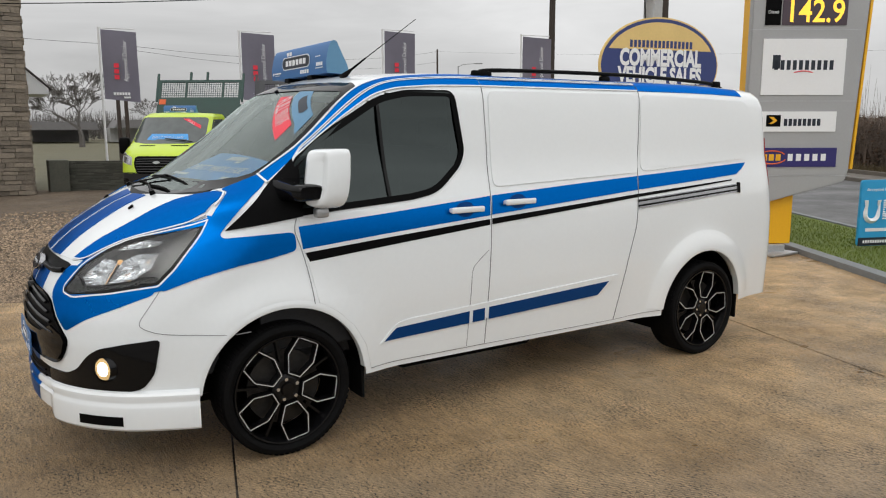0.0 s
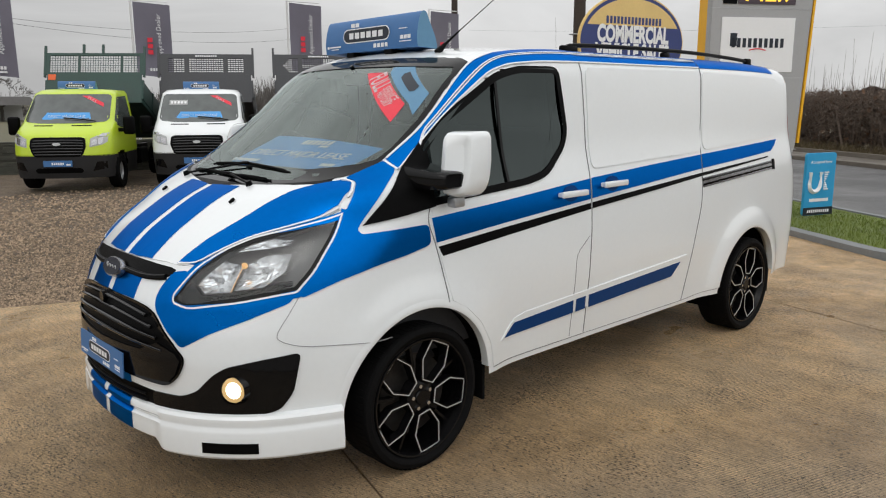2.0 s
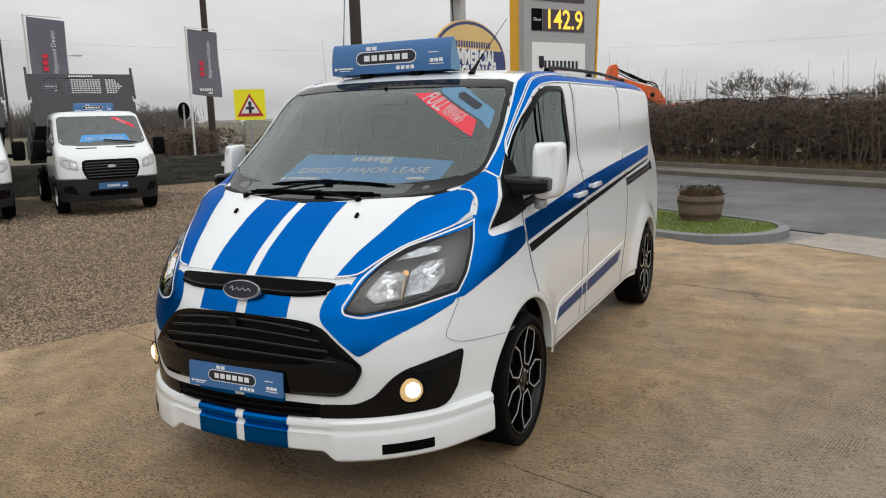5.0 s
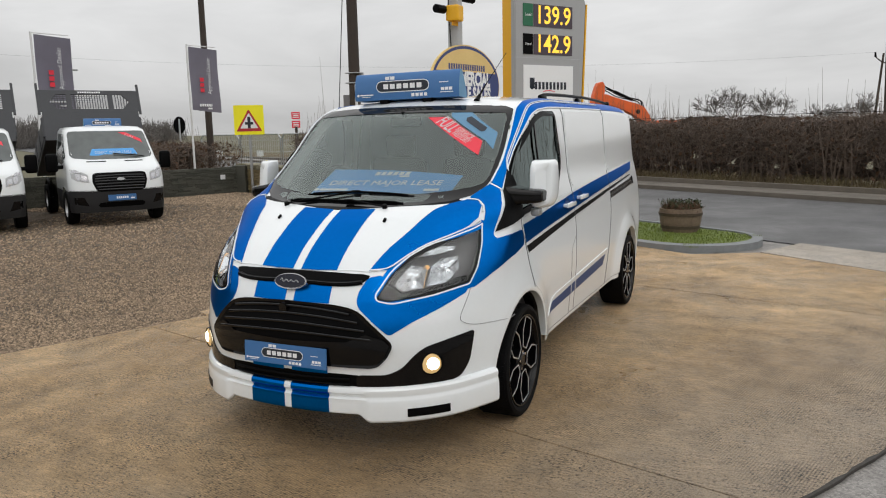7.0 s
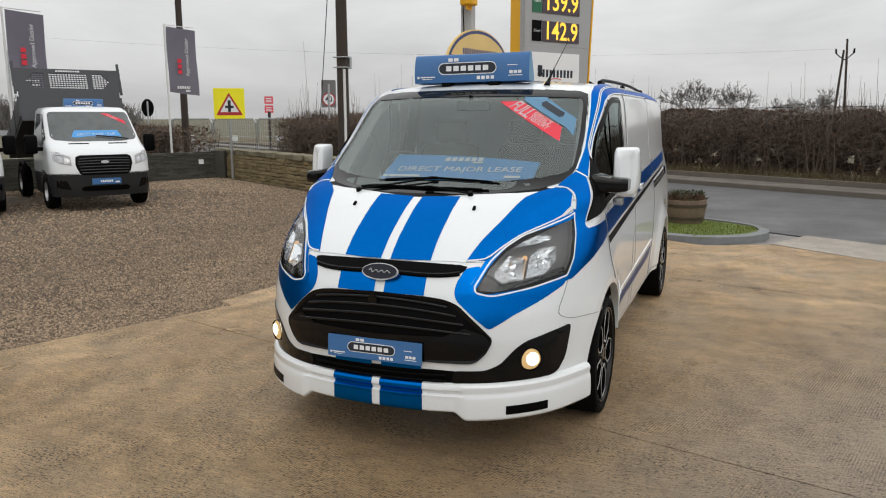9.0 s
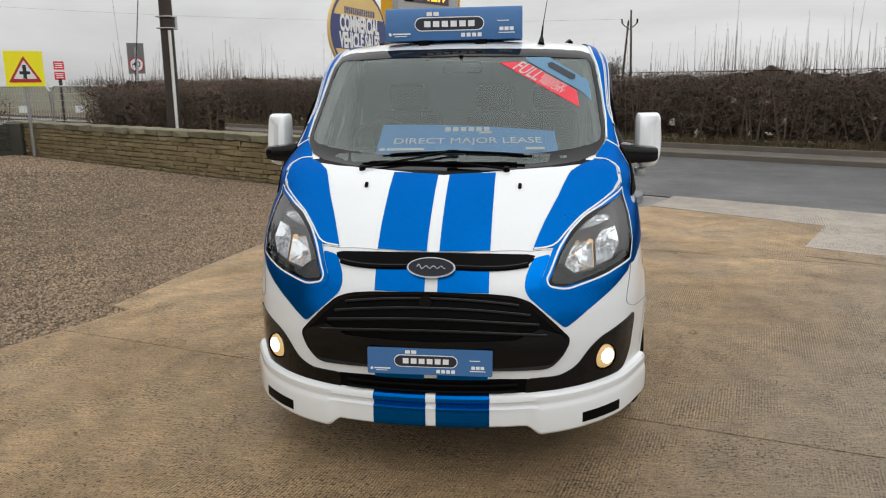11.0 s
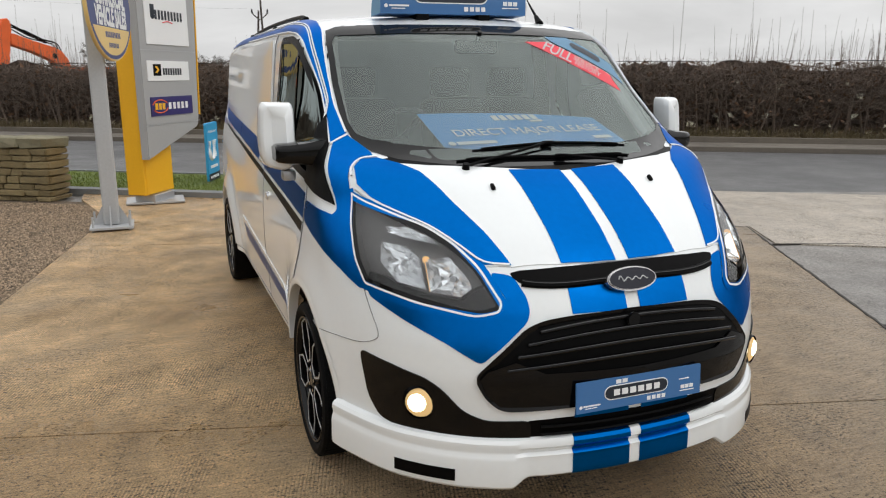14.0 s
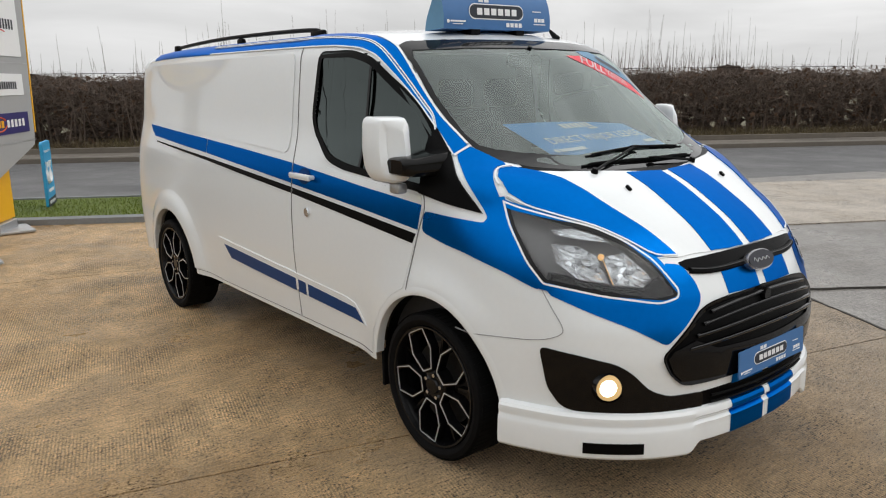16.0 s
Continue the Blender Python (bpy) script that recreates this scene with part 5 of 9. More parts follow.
# lower black slot and fog-lamp trims
SLOT_HALF = [(0, 0.512), (0.30, 0.512), (0.42, 0.507), (0.43, 0.43), (0.30, 0.415), (0, 0.41)]
slot = patch_front("lower_grille", SLOT_HALF + [(-y, z) for y, z in SLOT_HALF[-2:0:-1]], SATIN, lift=0.002, rim=0.004, label="black lower bumper grille")
for z0 in (0.485, 0.455):
    bm = bmesh.new()
    tube(bm, [Vector(q) + Vector((0.012, 0, 0)) for q in on_skin([(1.06, -0.38 + 0.76 * k / 16, z0) for k in range(17)])], 0.006, 6)
    part("slat", bm, SATIN, slot, smooth=True)
FOGTRIM = [(0.605, 0.922, 0.703), (0.75, 0.84, 0.682), (0.865, 0.748, 0.652), (0.905, 0.70, 0.615), (0.945, 0.635, 0.538), (0.985, 0.565, 0.507), (1.045, 0.41, 0.508), (1.045, 0.42, 0.41), (0.99, 0.53, 0.405), (0.895, 0.68, 0.405), (0.80, 0.79, 0.425), (0.69, 0.875, 0.455), (0.64, 0.905, 0.53)]
FOGTRIM = rounded(FOGTRIM, 0.03, 3)
for s_ in (LEFT, RIGHT):
    trim = patch_way("fog_trim", FOGTRIM, (0.8, 0.6, 0.0), BLACK, s_, lift=0.006, rim=0.008, label="gloss black fog lamp surround")
    c = on_skin([(0.83, 0.755, 0.555)])[0]
    d = Vector((0.86, 0.5 * s_, 0.02)).normalized()
    m = Matrix.Translation(Vector((c[0] + 0.004, c[1] * s_, c[2])) - d * 0.003) @ d.to_track_quat("Z", "Y").to_matrix().to_4x4()
    bm = bmesh.new()
    bmesh.ops.create_cone(bm, cap_ends=False, segments=28, radius1=0.070, radius2=0.060, depth=0.03, matrix=m @ Matrix.Translation((0, 0, 0.004)))
    part("fog_bezel", bm, BLACK, trim, smooth=True)
    bm = bmesh.new()
    bmesh.ops.create_uvsphere(bm, u_segments=24, v_segments=10, radius=0.056, matrix=m @ Matrix.Translation((0, 0, 0.009)) @ Matrix.Diagonal((1, 1, 0.3, 1)))
    fog = part("fog_lamp", bm, FOG, trim, "lit warm fog lamp", True)
    bm = bmesh.new()
    bmesh.ops.create_uvsphere(bm, u_segments=20, v_segments=10, radius=0.038, matrix=m @ Matrix.Translation((0.008 * s_, 0.002, 0.017)) @ Matrix.Diagonal((1, 1, 0.38, 1)))
    part("fog_bulb", bm, FOGCORE, fog, "bright warm lamp core", True)

BOWL_IN = [(0.740, 0.709, 1.063), (0.786, 0.632, 1.077), (0.867, 0.588, 1.007), (0.888, 0.582, 0.980), (0.880, 0.622, 0.949), (0.808, 0.714, 0.959)]
BOWL_OUT = [(0.572, 0.826, 1.109), (0.663, 0.754, 1.098), (0.724, 0.725, 1.067), (0.798, 0.725, 0.966), (0.705, 0.805, 0.980), (0.617, 0.843, 1.041)]
BOWL_TOP = [(0.542, 0.798, 1.158), (0.603, 0.733, 1.163), (0.686, 0.675, 1.137), (0.733, 0.650, 1.113), (0.638, 0.746, 1.127), (0.567, 0.797, 1.141)]
LAMP_FOOT = [(0.905, 0.524, 1.000), (0.948, 0.500, 0.938), (0.957, 0.512, 0.909), (0.930, 0.586, 0.892), (0.796, 0.748, 0.925), (0.604, 0.884, 0.962), (0.597, 0.868, 1.000), (0.660, 0.832, 0.996), (0.705, 0.803, 0.976), (0.806, 0.716, 0.954), (0.882, 0.616, 0.943), (0.893, 0.574, 0.980)]


def bowl(rim, depth, seed, side):
    """A reflector of many small flat facets inside a rim that follows the lens."""
    rng = random.Random(seed)
    pts = [Vector(p) for p in rim]
    line = [pts[i].lerp(pts[(i + 1) % len(pts)], k / 4) - LAMP_WAY * 0.008 for i in range(len(pts)) for k in range(4)]
    c = sum(line, Vector()) / len(line)
    bm = bmesh.new()
    rings = []
    for f in (1.0, 0.78, 0.55, 0.3):
        row = []
        for p in line:
            q = c + (p - c) * f - LAMP_WAY * depth * (1 - f * f)
            if f < 1:
                q += Vector([rng.uniform(-0.0045, 0.0045) for _ in range(3)])
            row.append(bm.verts.new((q.x, q.y * side, q.z)))
        rings.append(row)
    n = len(line)
    for u, w_ in zip(rings, rings[1:]):
        for k in range(n):
            bm.faces.new((u[k], u[(k + 1) % n], w_[(k + 1) % n]))
            bm.faces.new((u[k], w_[(k + 1) % n], w_[k]))
    bm.faces.new(rings[-1])
    return bm


# headlamps: dark housing set back, bright bowls, clear lens
for s_ in (LEFT, RIGHT):
    lamp = patch_way("headlamp", LAMP, LAMP_WAY, LAMPIN, s_, lift=-0.055, rim=-0.055, grow=0.0, step=0.06, label="headlamp with grey housing and clear lens")
    poly = flat(LAMP, LAMP_WAY)
    mean = sum((Vector(p) for p in LAMP), Vector()) / len(LAMP)
    ring_front("lamp_edge", poly, 0.018, BLACK, lift=0.0045, way=LAMP_WAY, side=s_, back=mean.dot(LAMP_WAY) - 0.55, parent=lamp, m=2)
    ln = patch_way("lens", LAMP, LAMP_WAY, LENS, s_, lift=0.003, rim=0.0, parent=lamp, step=0.06, label="clear lens")
    ln.visible_shadow = False
    patch_way("lamp_foot", LAMP_FOOT, LAMP_WAY, SATIN, s_, lift=-0.040, rim=-0.046, parent=lamp, step=0.06, label="black lower lamp bezel")
    for name_, rim_, deep, seed_ in (("main_reflector", BOWL_IN, 0.044, 3), ("dip_reflector", BOWL_OUT, 0.040, 7), ("indicator", BOWL_TOP, 0.020, 5)):
        part(name_, bowl(rim_, deep, seed_, s_), BOWL, lamp, "faceted chrome reflector")
    for rim_ in (BOWL_IN, BOWL_OUT):
        c = sum((Vector(q) for q in rim_), Vector()) / len(rim_) - LAMP_WAY * 0.034
        bm = bmesh.new()
        rod(bm, (c.x, c.y * s_, c.z), tuple(Vector((c.x, c.y * s_, c.z)) + Vector((0.022, 0.010 * s_, 0.003))), 0.012, 0.009, 12)
        part("bulb", bm, GALV, lamp, smooth=True)
    bm = bmesh.new()
    for k in range(6):
        a_, b_ = Vector(BOWL_OUT[1]).lerp(Vector(BOWL_OUT[3]), k / 5.5), Vector(BOWL_OUT[0]).lerp(Vector(BOWL_OUT[4]), k / 5.5)
        a_, b_ = a_ - LAMP_WAY * 0.016, a_.lerp(b_, 0.5) - LAMP_WAY * 0.02
        rod(bm, (a_.x, a_.y * s_, a_.z), (b_.x, b_.y * s_, b_.z), 0.0022, None, 5)
    part("flute", bm, BOWL, lamp)
    bm = bmesh.new()
    tube(bm, [(q[0] - 0.006, (q[1] - 0.004) * s_, q[2]) for q in smoothed([BOWL_IN[0], tuple(Vector(BOWL_IN[0]).lerp(Vector(BOWL_IN[5]), 0.55)), BOWL_IN[5]], 4)], 0.0015, 6)
    part("side_light", bm, BULB, lamp, "lit amber side light strip", True)
    bm = bmesh.new()
    c = Vector(BOWL_IN[0]) - LAMP_WAY * 0.02
    bmesh.ops.create_uvsphere(bm, u_segments=12, v_segments=8, radius=0.014, matrix=Matrix.Translation((c.x, c.y * s_, c.z)))
    part("side_bulb", bm, BULB, lamp, "small lit amber bulb", True)
    ring_front("lamp_flash", inset(poly, -0.034), 0.031, BLUE, lift=0.0052, way=LAMP_WAY, side=s_, back=mean.dot(LAMP_WAY) - 0.55, m=2, label="blue vinyl close round the lamp")
    ring_front("pinstripe", inset(poly, -0.007), 0.008, LINE, lift=0.0062, way=LAMP_WAY, side=s_, back=mean.dot(LAMP_WAY) - 0.55, m=2, label="white pinstripe round the lamp")

# blue flashes round the lamps and over the wings
BUMPER_FLASH = [(0.604, 0.889, 0.944), (0.79, 0.757, 0.907), (0.936, 0.588, 0.871), (0.974, 0.503, 0.888), (0.970, 0.476, 0.935), (0.885, 0.512, 1.033), (0.924, 0.440, 1.022), (0.975, 0.408, 0.955), (0.998, 0.402, 0.906), (1.008, 0.418, 0.868), (0.995, 0.50, 0.79), (0.978, 0.582, 0.722), (0.899, 0.685, 0.79), (0.772, 0.798, 0.852), (0.625, 0.886, 0.914)]
WING_FLASH = [(0.588, 0.896, 0.925), (0.556, 0.905, 0.995), (0.425, 0.905, 1.13), (0.326, 0.872, 1.262), (0.256, 0.860, 1.352), (0.213, 0.810, 1.392), (0.236, 0.752, 1.395), (0.12, 0.805, 1.447), (0.02, 0.84, 1.487), (0.045, 0.885, 1.428), (0.27, 0.925, 1.225), (0.305, 0.935, 1.19), (0.285, 0.938, 1.168), (-0.073, 0.975, 1.180), (-0.078, 0.987, 1.085), (0.08, 0.995, 1.055), (0.234, 0.982, 1.032), (0.42, 0.945, 0.985)]
BUMPER_FLASH, WING_FLASH = rounded(BUMPER_FLASH, 0.022, 3), rounded(WING_FLASH, 0.03, 3)
for s_ in (LEFT, RIGHT):
    patch_way("bumper_flash", BUMPER_FLASH, (0.85, 0.5, 0.1), BLUE, s_, lift=0.003, rim=0.002, label="blue vinyl flash round the headlamp")
    patch_way("wing_flash", WING_FLASH, FENDER_WAY, BLUE, s_, lift=0.0055, rim=0.004, step=0.03, label="blue vinyl flash over the front wing")
    ribbon("shut_line", smoothed([(0.585, 0.90, 0.945), (0.64, 0.885, 0.86), (0.688, 0.875, 0.79), (0.678, 0.883, 0.757), (0.60, 0.925, 0.727), (0.45, 0.97, 0.712), (0.30, 1.005, 0.70), (0.19, 1.015, 0.70)]), 0.0022, GAP, s_, lift=0.0025)
    ribbon("shut_line", smoothed([(-0.095, 0.965, 1.26), (-0.073, 0.975, 1.19), (-0.10, 0.985, 1.10), (-0.135, 1.0, 0.95), (-0.15, 1.02, 0.80)]), 0.0022, GAP, s_, lift=0.005)
    ribbon("pinstripe", [(0.053, 0.807, 1.473), (0.043, 0.844, 1.454), (0.027, 0.880, 1.432)], 0.012, LINE, s_, lift=0.007, label="white pinstripe")
    # roof-edge band, from the screen pillar to the tail
    pil = np.array([(float(NOSE(z)) - 0.8, y, z) for y, z in ((0.812, 1.479), (0.818, 1.60), (0.804, 1.74), (0.786, 1.87), (0.766, 1.93))])
    upper = [tuple(q) for q in shoot(pil, np.array([(1.0, 0.0, 0.0)] * 5))] + [(-0.72, 0.755, 1.985), (-1.0, 0.742, 2.005), (-1.34, 0.735, 2.013), (-2.68, 0.735, 2.010), (-3.86, 0.77, 1.968)]
    lower = [(-3.86, 0.835, 1.935), (-2.68, 0.852, 1.958), (-1.34, 0.853, 1.955), (-0.98, 0.856, 1.950), (-0.75, 0.858, 1.932), (-0.60, 0.862, 1.894), (-0.42, 0.864, 1.781), (-0.24, 0.868, 1.664), (-0.12, 0.875, 1.567), (0.028, 0.888, 1.441)]
    patch_way("roof_edge_band", upper[:7] + [(-1.335, 0.735, 2.013)] + [(-1.335, 0.853, 1.955)] + lower[3:], ROOF_WAY, BLUE, s_, lift=0.006, rim=0.003, step=0.022, label="blue vinyl band up the screen pillar")
    patch_way("roof_edge_band", [(-1.345, 0.735, 2.013)] + upper[8:] + lower[:2] + [(-1.345, 0.853, 1.955)], ROOF_WAY, BLUE, s_, lift=0.003, rim=0.002, label="blue vinyl band along the roof edge")
    mid = [tuple(Vector(a).lerp(Vector(b), 0.55)) for a, b in (((-2.68, 0.735, 2.01), (-2.68, 0.852, 1.958)), ((-1.34, 0.735, 2.013), (-1.34, 0.853, 1.955)), ((-0.90, 0.745, 2.0), (-0.90, 0.857, 1.945)), ((-0.66, 0.765, 1.972), (-0.67, 0.86, 1.915)), ((-0.45, 0.80, 1.845), (-0.47, 0.864, 1.81)), ((-0.20, 0.818, 1.655), (-0.26, 0.866, 1.645)), ((-0.13, 0.822, 1.60), (-0.20, 0.868, 1.595)), ((-0.10, 0.872, 1.545), (-0.13, 0.874, 1.535)))]
    ribbon("pinstripe", smoothed(mid), 0.006, LINE, s_, lift=0.009, label="white pinstripe")
    low_line = [tuple(Vector(p) + Vector((0.0, 0.0, 0.016))) for p in mid]
    ribbon("pinstripe", smoothed(low_line), 0.004, GAP, s_, lift=0.009)
    ribbon("pinstripe", smoothed([tuple(Vector(p) + Vector((0, 0, 0.024))) for p in mid]), 0.006, LINE, s_, lift=0.009, label="white pinstripe")
    ribbon("pinstripe", lower[1:], 0.007, LINE, s_, lift=0.009, label="white pinstripe")
    ribbon("pinstripe", upper[:6], 0.010, LINE, s_, lift=0.009, label="white pinstripe")

# sides: doors, pressings, stripes
DOOR_SKIN = [(-0.108, 1.245), (-0.088, 1.18), (-0.118, 1.08), (-0.152, 0.94), (-0.176, 0.805), (-0.28, 0.745), (-0.377, 0.655), (-0.452, 0.53), (-0.482, 0.395), (-1.28, 0.395), (-1.292, 0.65), (-1.318, 1.05), (-1.337, 1.318), (-0.97, 1.305), (-0.80, 1.285)]
MIRROR_FACE = rounded([(0.0, 0.28), (0.12, 0.03), (0.45, 0.0), (0.82, 0.05), (0.97, 0.22), (1.0, 0.52), (0.93, 0.93), (0.84, 1.0), (0.06, 1.0), (0.0, 0.90)], 0.10, 4)
for s_ in (LEFT, RIGHT):
    door = patch_side("front_door", DOOR_SKIN, WHITE, s_, lift=0.003, rim=0.012, step=0.09, label="white front door with a blue stripe")
    ribbon("shut_line", [(-1.287, 0.98, 0.395), (-1.298, 0.99, 0.65), (-1.325, 0.98, 1.05), (-1.344, 0.955, 1.32), (-1.346, 0.90, 1.60), (-1.338, 0.86, 1.93), (-1.335, 0.80, 1.985)], 0.0022, GAP, s_, lift=0.0045)
    ribbon("shut_line", [(-0.48, 0.98, 0.39), (-1.28, 0.98, 0.39), (-2.39, 0.98, 0.385), (-2.83, 1.0, 0.40)], 0.0022, GAP, s_, lift=0.0035)
    # glass
    win = patch_side("door_window", DOOR_GLASS, TINT, s_, lift=0.002, rim=0.0, step=0.09, label="dark tinted door window")
    win.visible_shadow = False
    even_out(win)
    ring_front("window_seal", inset([(-x, z) for x, z in DOOR_GLASS], -0.012), 0.036, SATIN, lift=0.006, way=Vector((0, 1, 0)), side=s_, back=0.3, m=2, label="black rubber window seal")
    dv = shoot(np.array([(-0.615, 0.3, 1.865), (-0.63, 0.3, 1.6), (-0.655, 0.3, 1.30)]), np.array([(0.0, 1.0, 0.0)] * 3))
    ribbon("window_divider", dv, 0.018, BLACK, s_, lift=0.005, label="black window divider")
    patch_side("mirror_sail", [(0.268, 1.205), (0.02, 1.428), (-0.12, 1.548), (-0.125, 1.255)], SATIN, s_, lift=0.011, rim=0.011, step=0.04, label="satin black corner panel")
    # long stripe and the black line below it
    patch_side("side_stripe", [(-0.095, 1.205), (-0.60, 1.240), (-1.337, 1.300), (-1.325, 1.185), (-0.60, 1.130), (-0.112, 1.088)], BLUE, s_, lift=0.0045, rim=0.001, label="blue vinyl side stripe")
    patch_side("black_line", [(-0.122, 1.068), (-0.60, 1.108), (-1.322, 1.163), (-1.320, 1.128), (-0.60, 1.063), (-0.145, 1.020)], SATIN, s_, lift=0.0045, rim=0.001, label="black vinyl line")
    patch_side("side_stripe", [(-1.352, 1.302), (-2.0, 1.340), (-2.622, 1.372), (-2.610, 1.278), (-2.0, 1.235), (-1.340, 1.188)], BLUE, s_, lift=0.0045, rim=0.001, label="blue vinyl side stripe")
    patch_side("side_stripe", [(-2.634, 1.373), (-3.2, 1.40), (-3.86, 1.432), (-3.80, 1.385), (-3.72, 1.345), (-3.2, 1.313), (-2.622, 1.279)], BLUE, s_, lift=0.0045, rim=0.001, label="blue vinyl side stripe")
    patch_side("black_line", [(-1.338, 1.165), (-2.0, 1.210), (-2.606, 1.250), (-3.66, 1.310), (-3.655, 1.300), (-2.606, 1.228), (-2.0, 1.180), (-1.336, 1.130)], SATIN, s_, lift=0.0045, rim=0.001, label="black vinyl line")
    # pressed cargo panels
    if s_ == LEFT:
        patch_side("side_pressing", rounded([(-1.375, 1.925), (-2.66, 1.93), (-2.635, 1.395), (-1.372, 1.352)], 0.05), WHITE, s_, lift=0.006, rim=0.008, step=0.1, label="raised white panel of the sliding door")
        patch_side("side_pressing", rounded([(-2.70, 1.93), (-3.90, 1.90), (-3.93, 1.70), (-3.87, 1.465), (-2.665, 1.40)], 0.06), WHITE, s_, lift=0.006, rim=0.008, step=0.1, label="raised white rear quarter panel")
        ribbon("shut_line", [(-2.69, 0.78, 1.985), (-2.69, 0.85, 1.94), (-2.66, 0.90, 1.60), (-2.628, 0.95, 1.36), (-2.585, 0.99, 1.05), (-2.50, 0.995, 0.80), (-2.395, 0.98, 0.39)], 0.0022, GAP, s_, lift=0.0045)
        ribbon("slide_rail", [(-2.60, 0.98, 1.182), (-3.74, 0.96, 1.244)], 0.066, RAIL, s_, lift=0.006, label="bright sliding door rail")
        for dz in (0.019, -0.014):
            ribbon("slide_slot", [(-2.60, 0.98, 1.182 + dz), (-3.72, 0.96, 1.243 + dz)], 0.013, BLACK, s_, lift=0.008, label="black slot of the sliding door rail")
        ribbon("rail_end", [(-3.725, 0.96, 1.205), (-3.735, 0.96, 1.285)], 0.030, SATIN, s_, lift=0.012, label="black end stop of the rail")
        ribbon("shut_line", [(-1.30, 0.99, 0.975), (-1.18, 0.997, 0.885), (-1.165, 0.995, 0.66), (-1.15, 0.985, 0.40)], 0.0025, GAP, s_, lift=0.005)
    else:
        patch_side("side_pressing", rounded([(-1.40, 1.925), (-3.86, 1.90), (-3.90, 1.70), (-3.85, 1.46), (-1.42, 1.352)], 0.06), WHITE, s_, lift=0.006, rim=0.008, step=0.1, label="raised white load bay panel")
    # wedge low on the side: raised white edge, blue inlay
    patch_side("sill_wedge", [(-0.545, 0.515), (-0.66, 0.615), (-0.74, 0.632), (-2.30, 0.705), (-2.40, 0.712), (-2.24, 0.592), (-1.28, 0.558)], WHITE, s_, lift=0.008, rim=0.010, label="white sill moulding")
    for a, b in ((-0.57, -1.16), (-1.185, -1.275), (-1.305, -2.32)):
        za, zb = (lambda x: 0.595 + (x + 0.66) / -1.66 * 0.078), (lambda x: 0.522 + (x + 0.57) / -1.68 * 0.062)
        pl = [(a, zb(a)), (a - (0.085 if a > -0.6 else 0), za(a) if a < -0.6 else 0.59), (b - 0.0, za(b)), (b + (0.10 if b < -2 else 0), zb(b))]
        patch_side("sill_inlay", pl, DEEPBLUE, s_, lift=0.0095, rim=0.001, label="dark blue vinyl inlay")
    # handles
    for hx, hz in ((-1.145, 1.232), (-1.545, 1.258)) if s_ == LEFT else ((-1.19, 1.24),):
        c = shoot(np.array([(hx, 0.3, hz)]), np.array([(0.0, 1.0, 0.0)]))[0]
        # flat raised disc: the recess's shade is put into its darker blue
        bm = bmesh.new()
        prism(bm, ellipse(0.066, 0.046, 24), 0.003, facing((c[0], (c[1] + 0.0075) * s_, c[2]), (-s_, 0, 0), (0, -0.12 * s_, 1)))
        hd = part("door_handle", bm, DEEPBLUE, van, "white door handle over a dark blue disc for its shaded recess")
        bm = bmesh.new()
        box(bm, (c[0], (c[1] + 0.036) * s_, c[2]), (0.235, 0.022, 0.036), 0.010)
        for e in (-0.095, 0.095):
            box(bm, (c[0] + e, (c[1] + 0.018) * s_, c[2]), (0.04, 0.03, 0.026), 0.006)
        part("grip", bm, WHITE, hd, "white grip", True)
    # mirrors
    bm = bmesh.new()
    shell = []
    for x, k in ((-0.262, 0.96), (-0.252, 1.0), (-0.215, 1.0), (-0.183, 0.975), (-0.158, 0.92), (-0.142, 0.82), (-0.135, 0.66), (-0.132, 0.35)):
        shell.append([bm.verts.new((x - 0.030 * v - 0.070 * u + 0.032, (0.997 + 0.152 * (0.48 + (u - 0.48) * k)) * s_, 1.300 + 0.305 * (0.5 + (v - 0.5) * (1 - (1 - k) * 0.6)))) for u, v in MIRROR_FACE])
    n_face = len(MIRROR_FACE)
    for r0, r1 in zip(shell, shell[1:]):
        for j in range(n_face):
            bm.faces.new((r0[j], r0[(j + 1) % n_face], r1[(j + 1) % n_face], r1[j]))
    bm.faces.new(shell[0])
    bm.faces.new(shell[-1])
    bmesh.ops.recalc_face_normals(bm, faces=bm.faces)
    mir = part("door_mirror", bm, WHITE, van, "white door mirror on a black arm", True)
    bm = bmesh.new()
    rings_ = []
    for y, cx, hx, cz, hz in ((0.872, -0.095, 0.115, 1.392, 0.066), (0.93, -0.10, 0.105, 1.391, 0.060), (0.985, -0.105, 0.085, 1.388, 0.050), (1.05, -0.110, 0.078, 1.386, 0.045), (1.092, -0.118, 0.070, 1.387, 0.039), (1.104, -0.121, 0.058, 1.387, 0.031)):
        rings_.append([bm.verts.new((cx + hx * math.cos(a_) * (abs(math.cos(a_)) ** 5 + abs(math.sin(a_)) ** 5) ** -0.2, y * s_, cz + hz * math.sin(a_) * (abs(math.cos(a_)) ** 5 + abs(math.sin(a_)) ** 5) ** -0.2)) for a_ in [math.tau * j / 24 for j in range(24)]])
    for r0, r1 in zip(rings_, rings_[1:]):
        for j in range(24):
            bm.faces.new((r0[j], r0[(j + 1) % 24], r1[(j + 1) % 24], r1[j]))
    bm.faces.new(rings_[-1])
    bmesh.ops.recalc_face_normals(bm, faces=bm.faces)
    part("mirror_arm", bm, BLACK, mir, "gloss black mirror arm", True)
    bm = bmesh.new()
    box(bm, (-0.20, 1.03 * s_, 1.278), (0.07, 0.06, 0.05), 0.012)
    part("mirror_indicator", bm, GALV, mir, "clear indicator under the mirror", True)
    bm = bmesh.new()
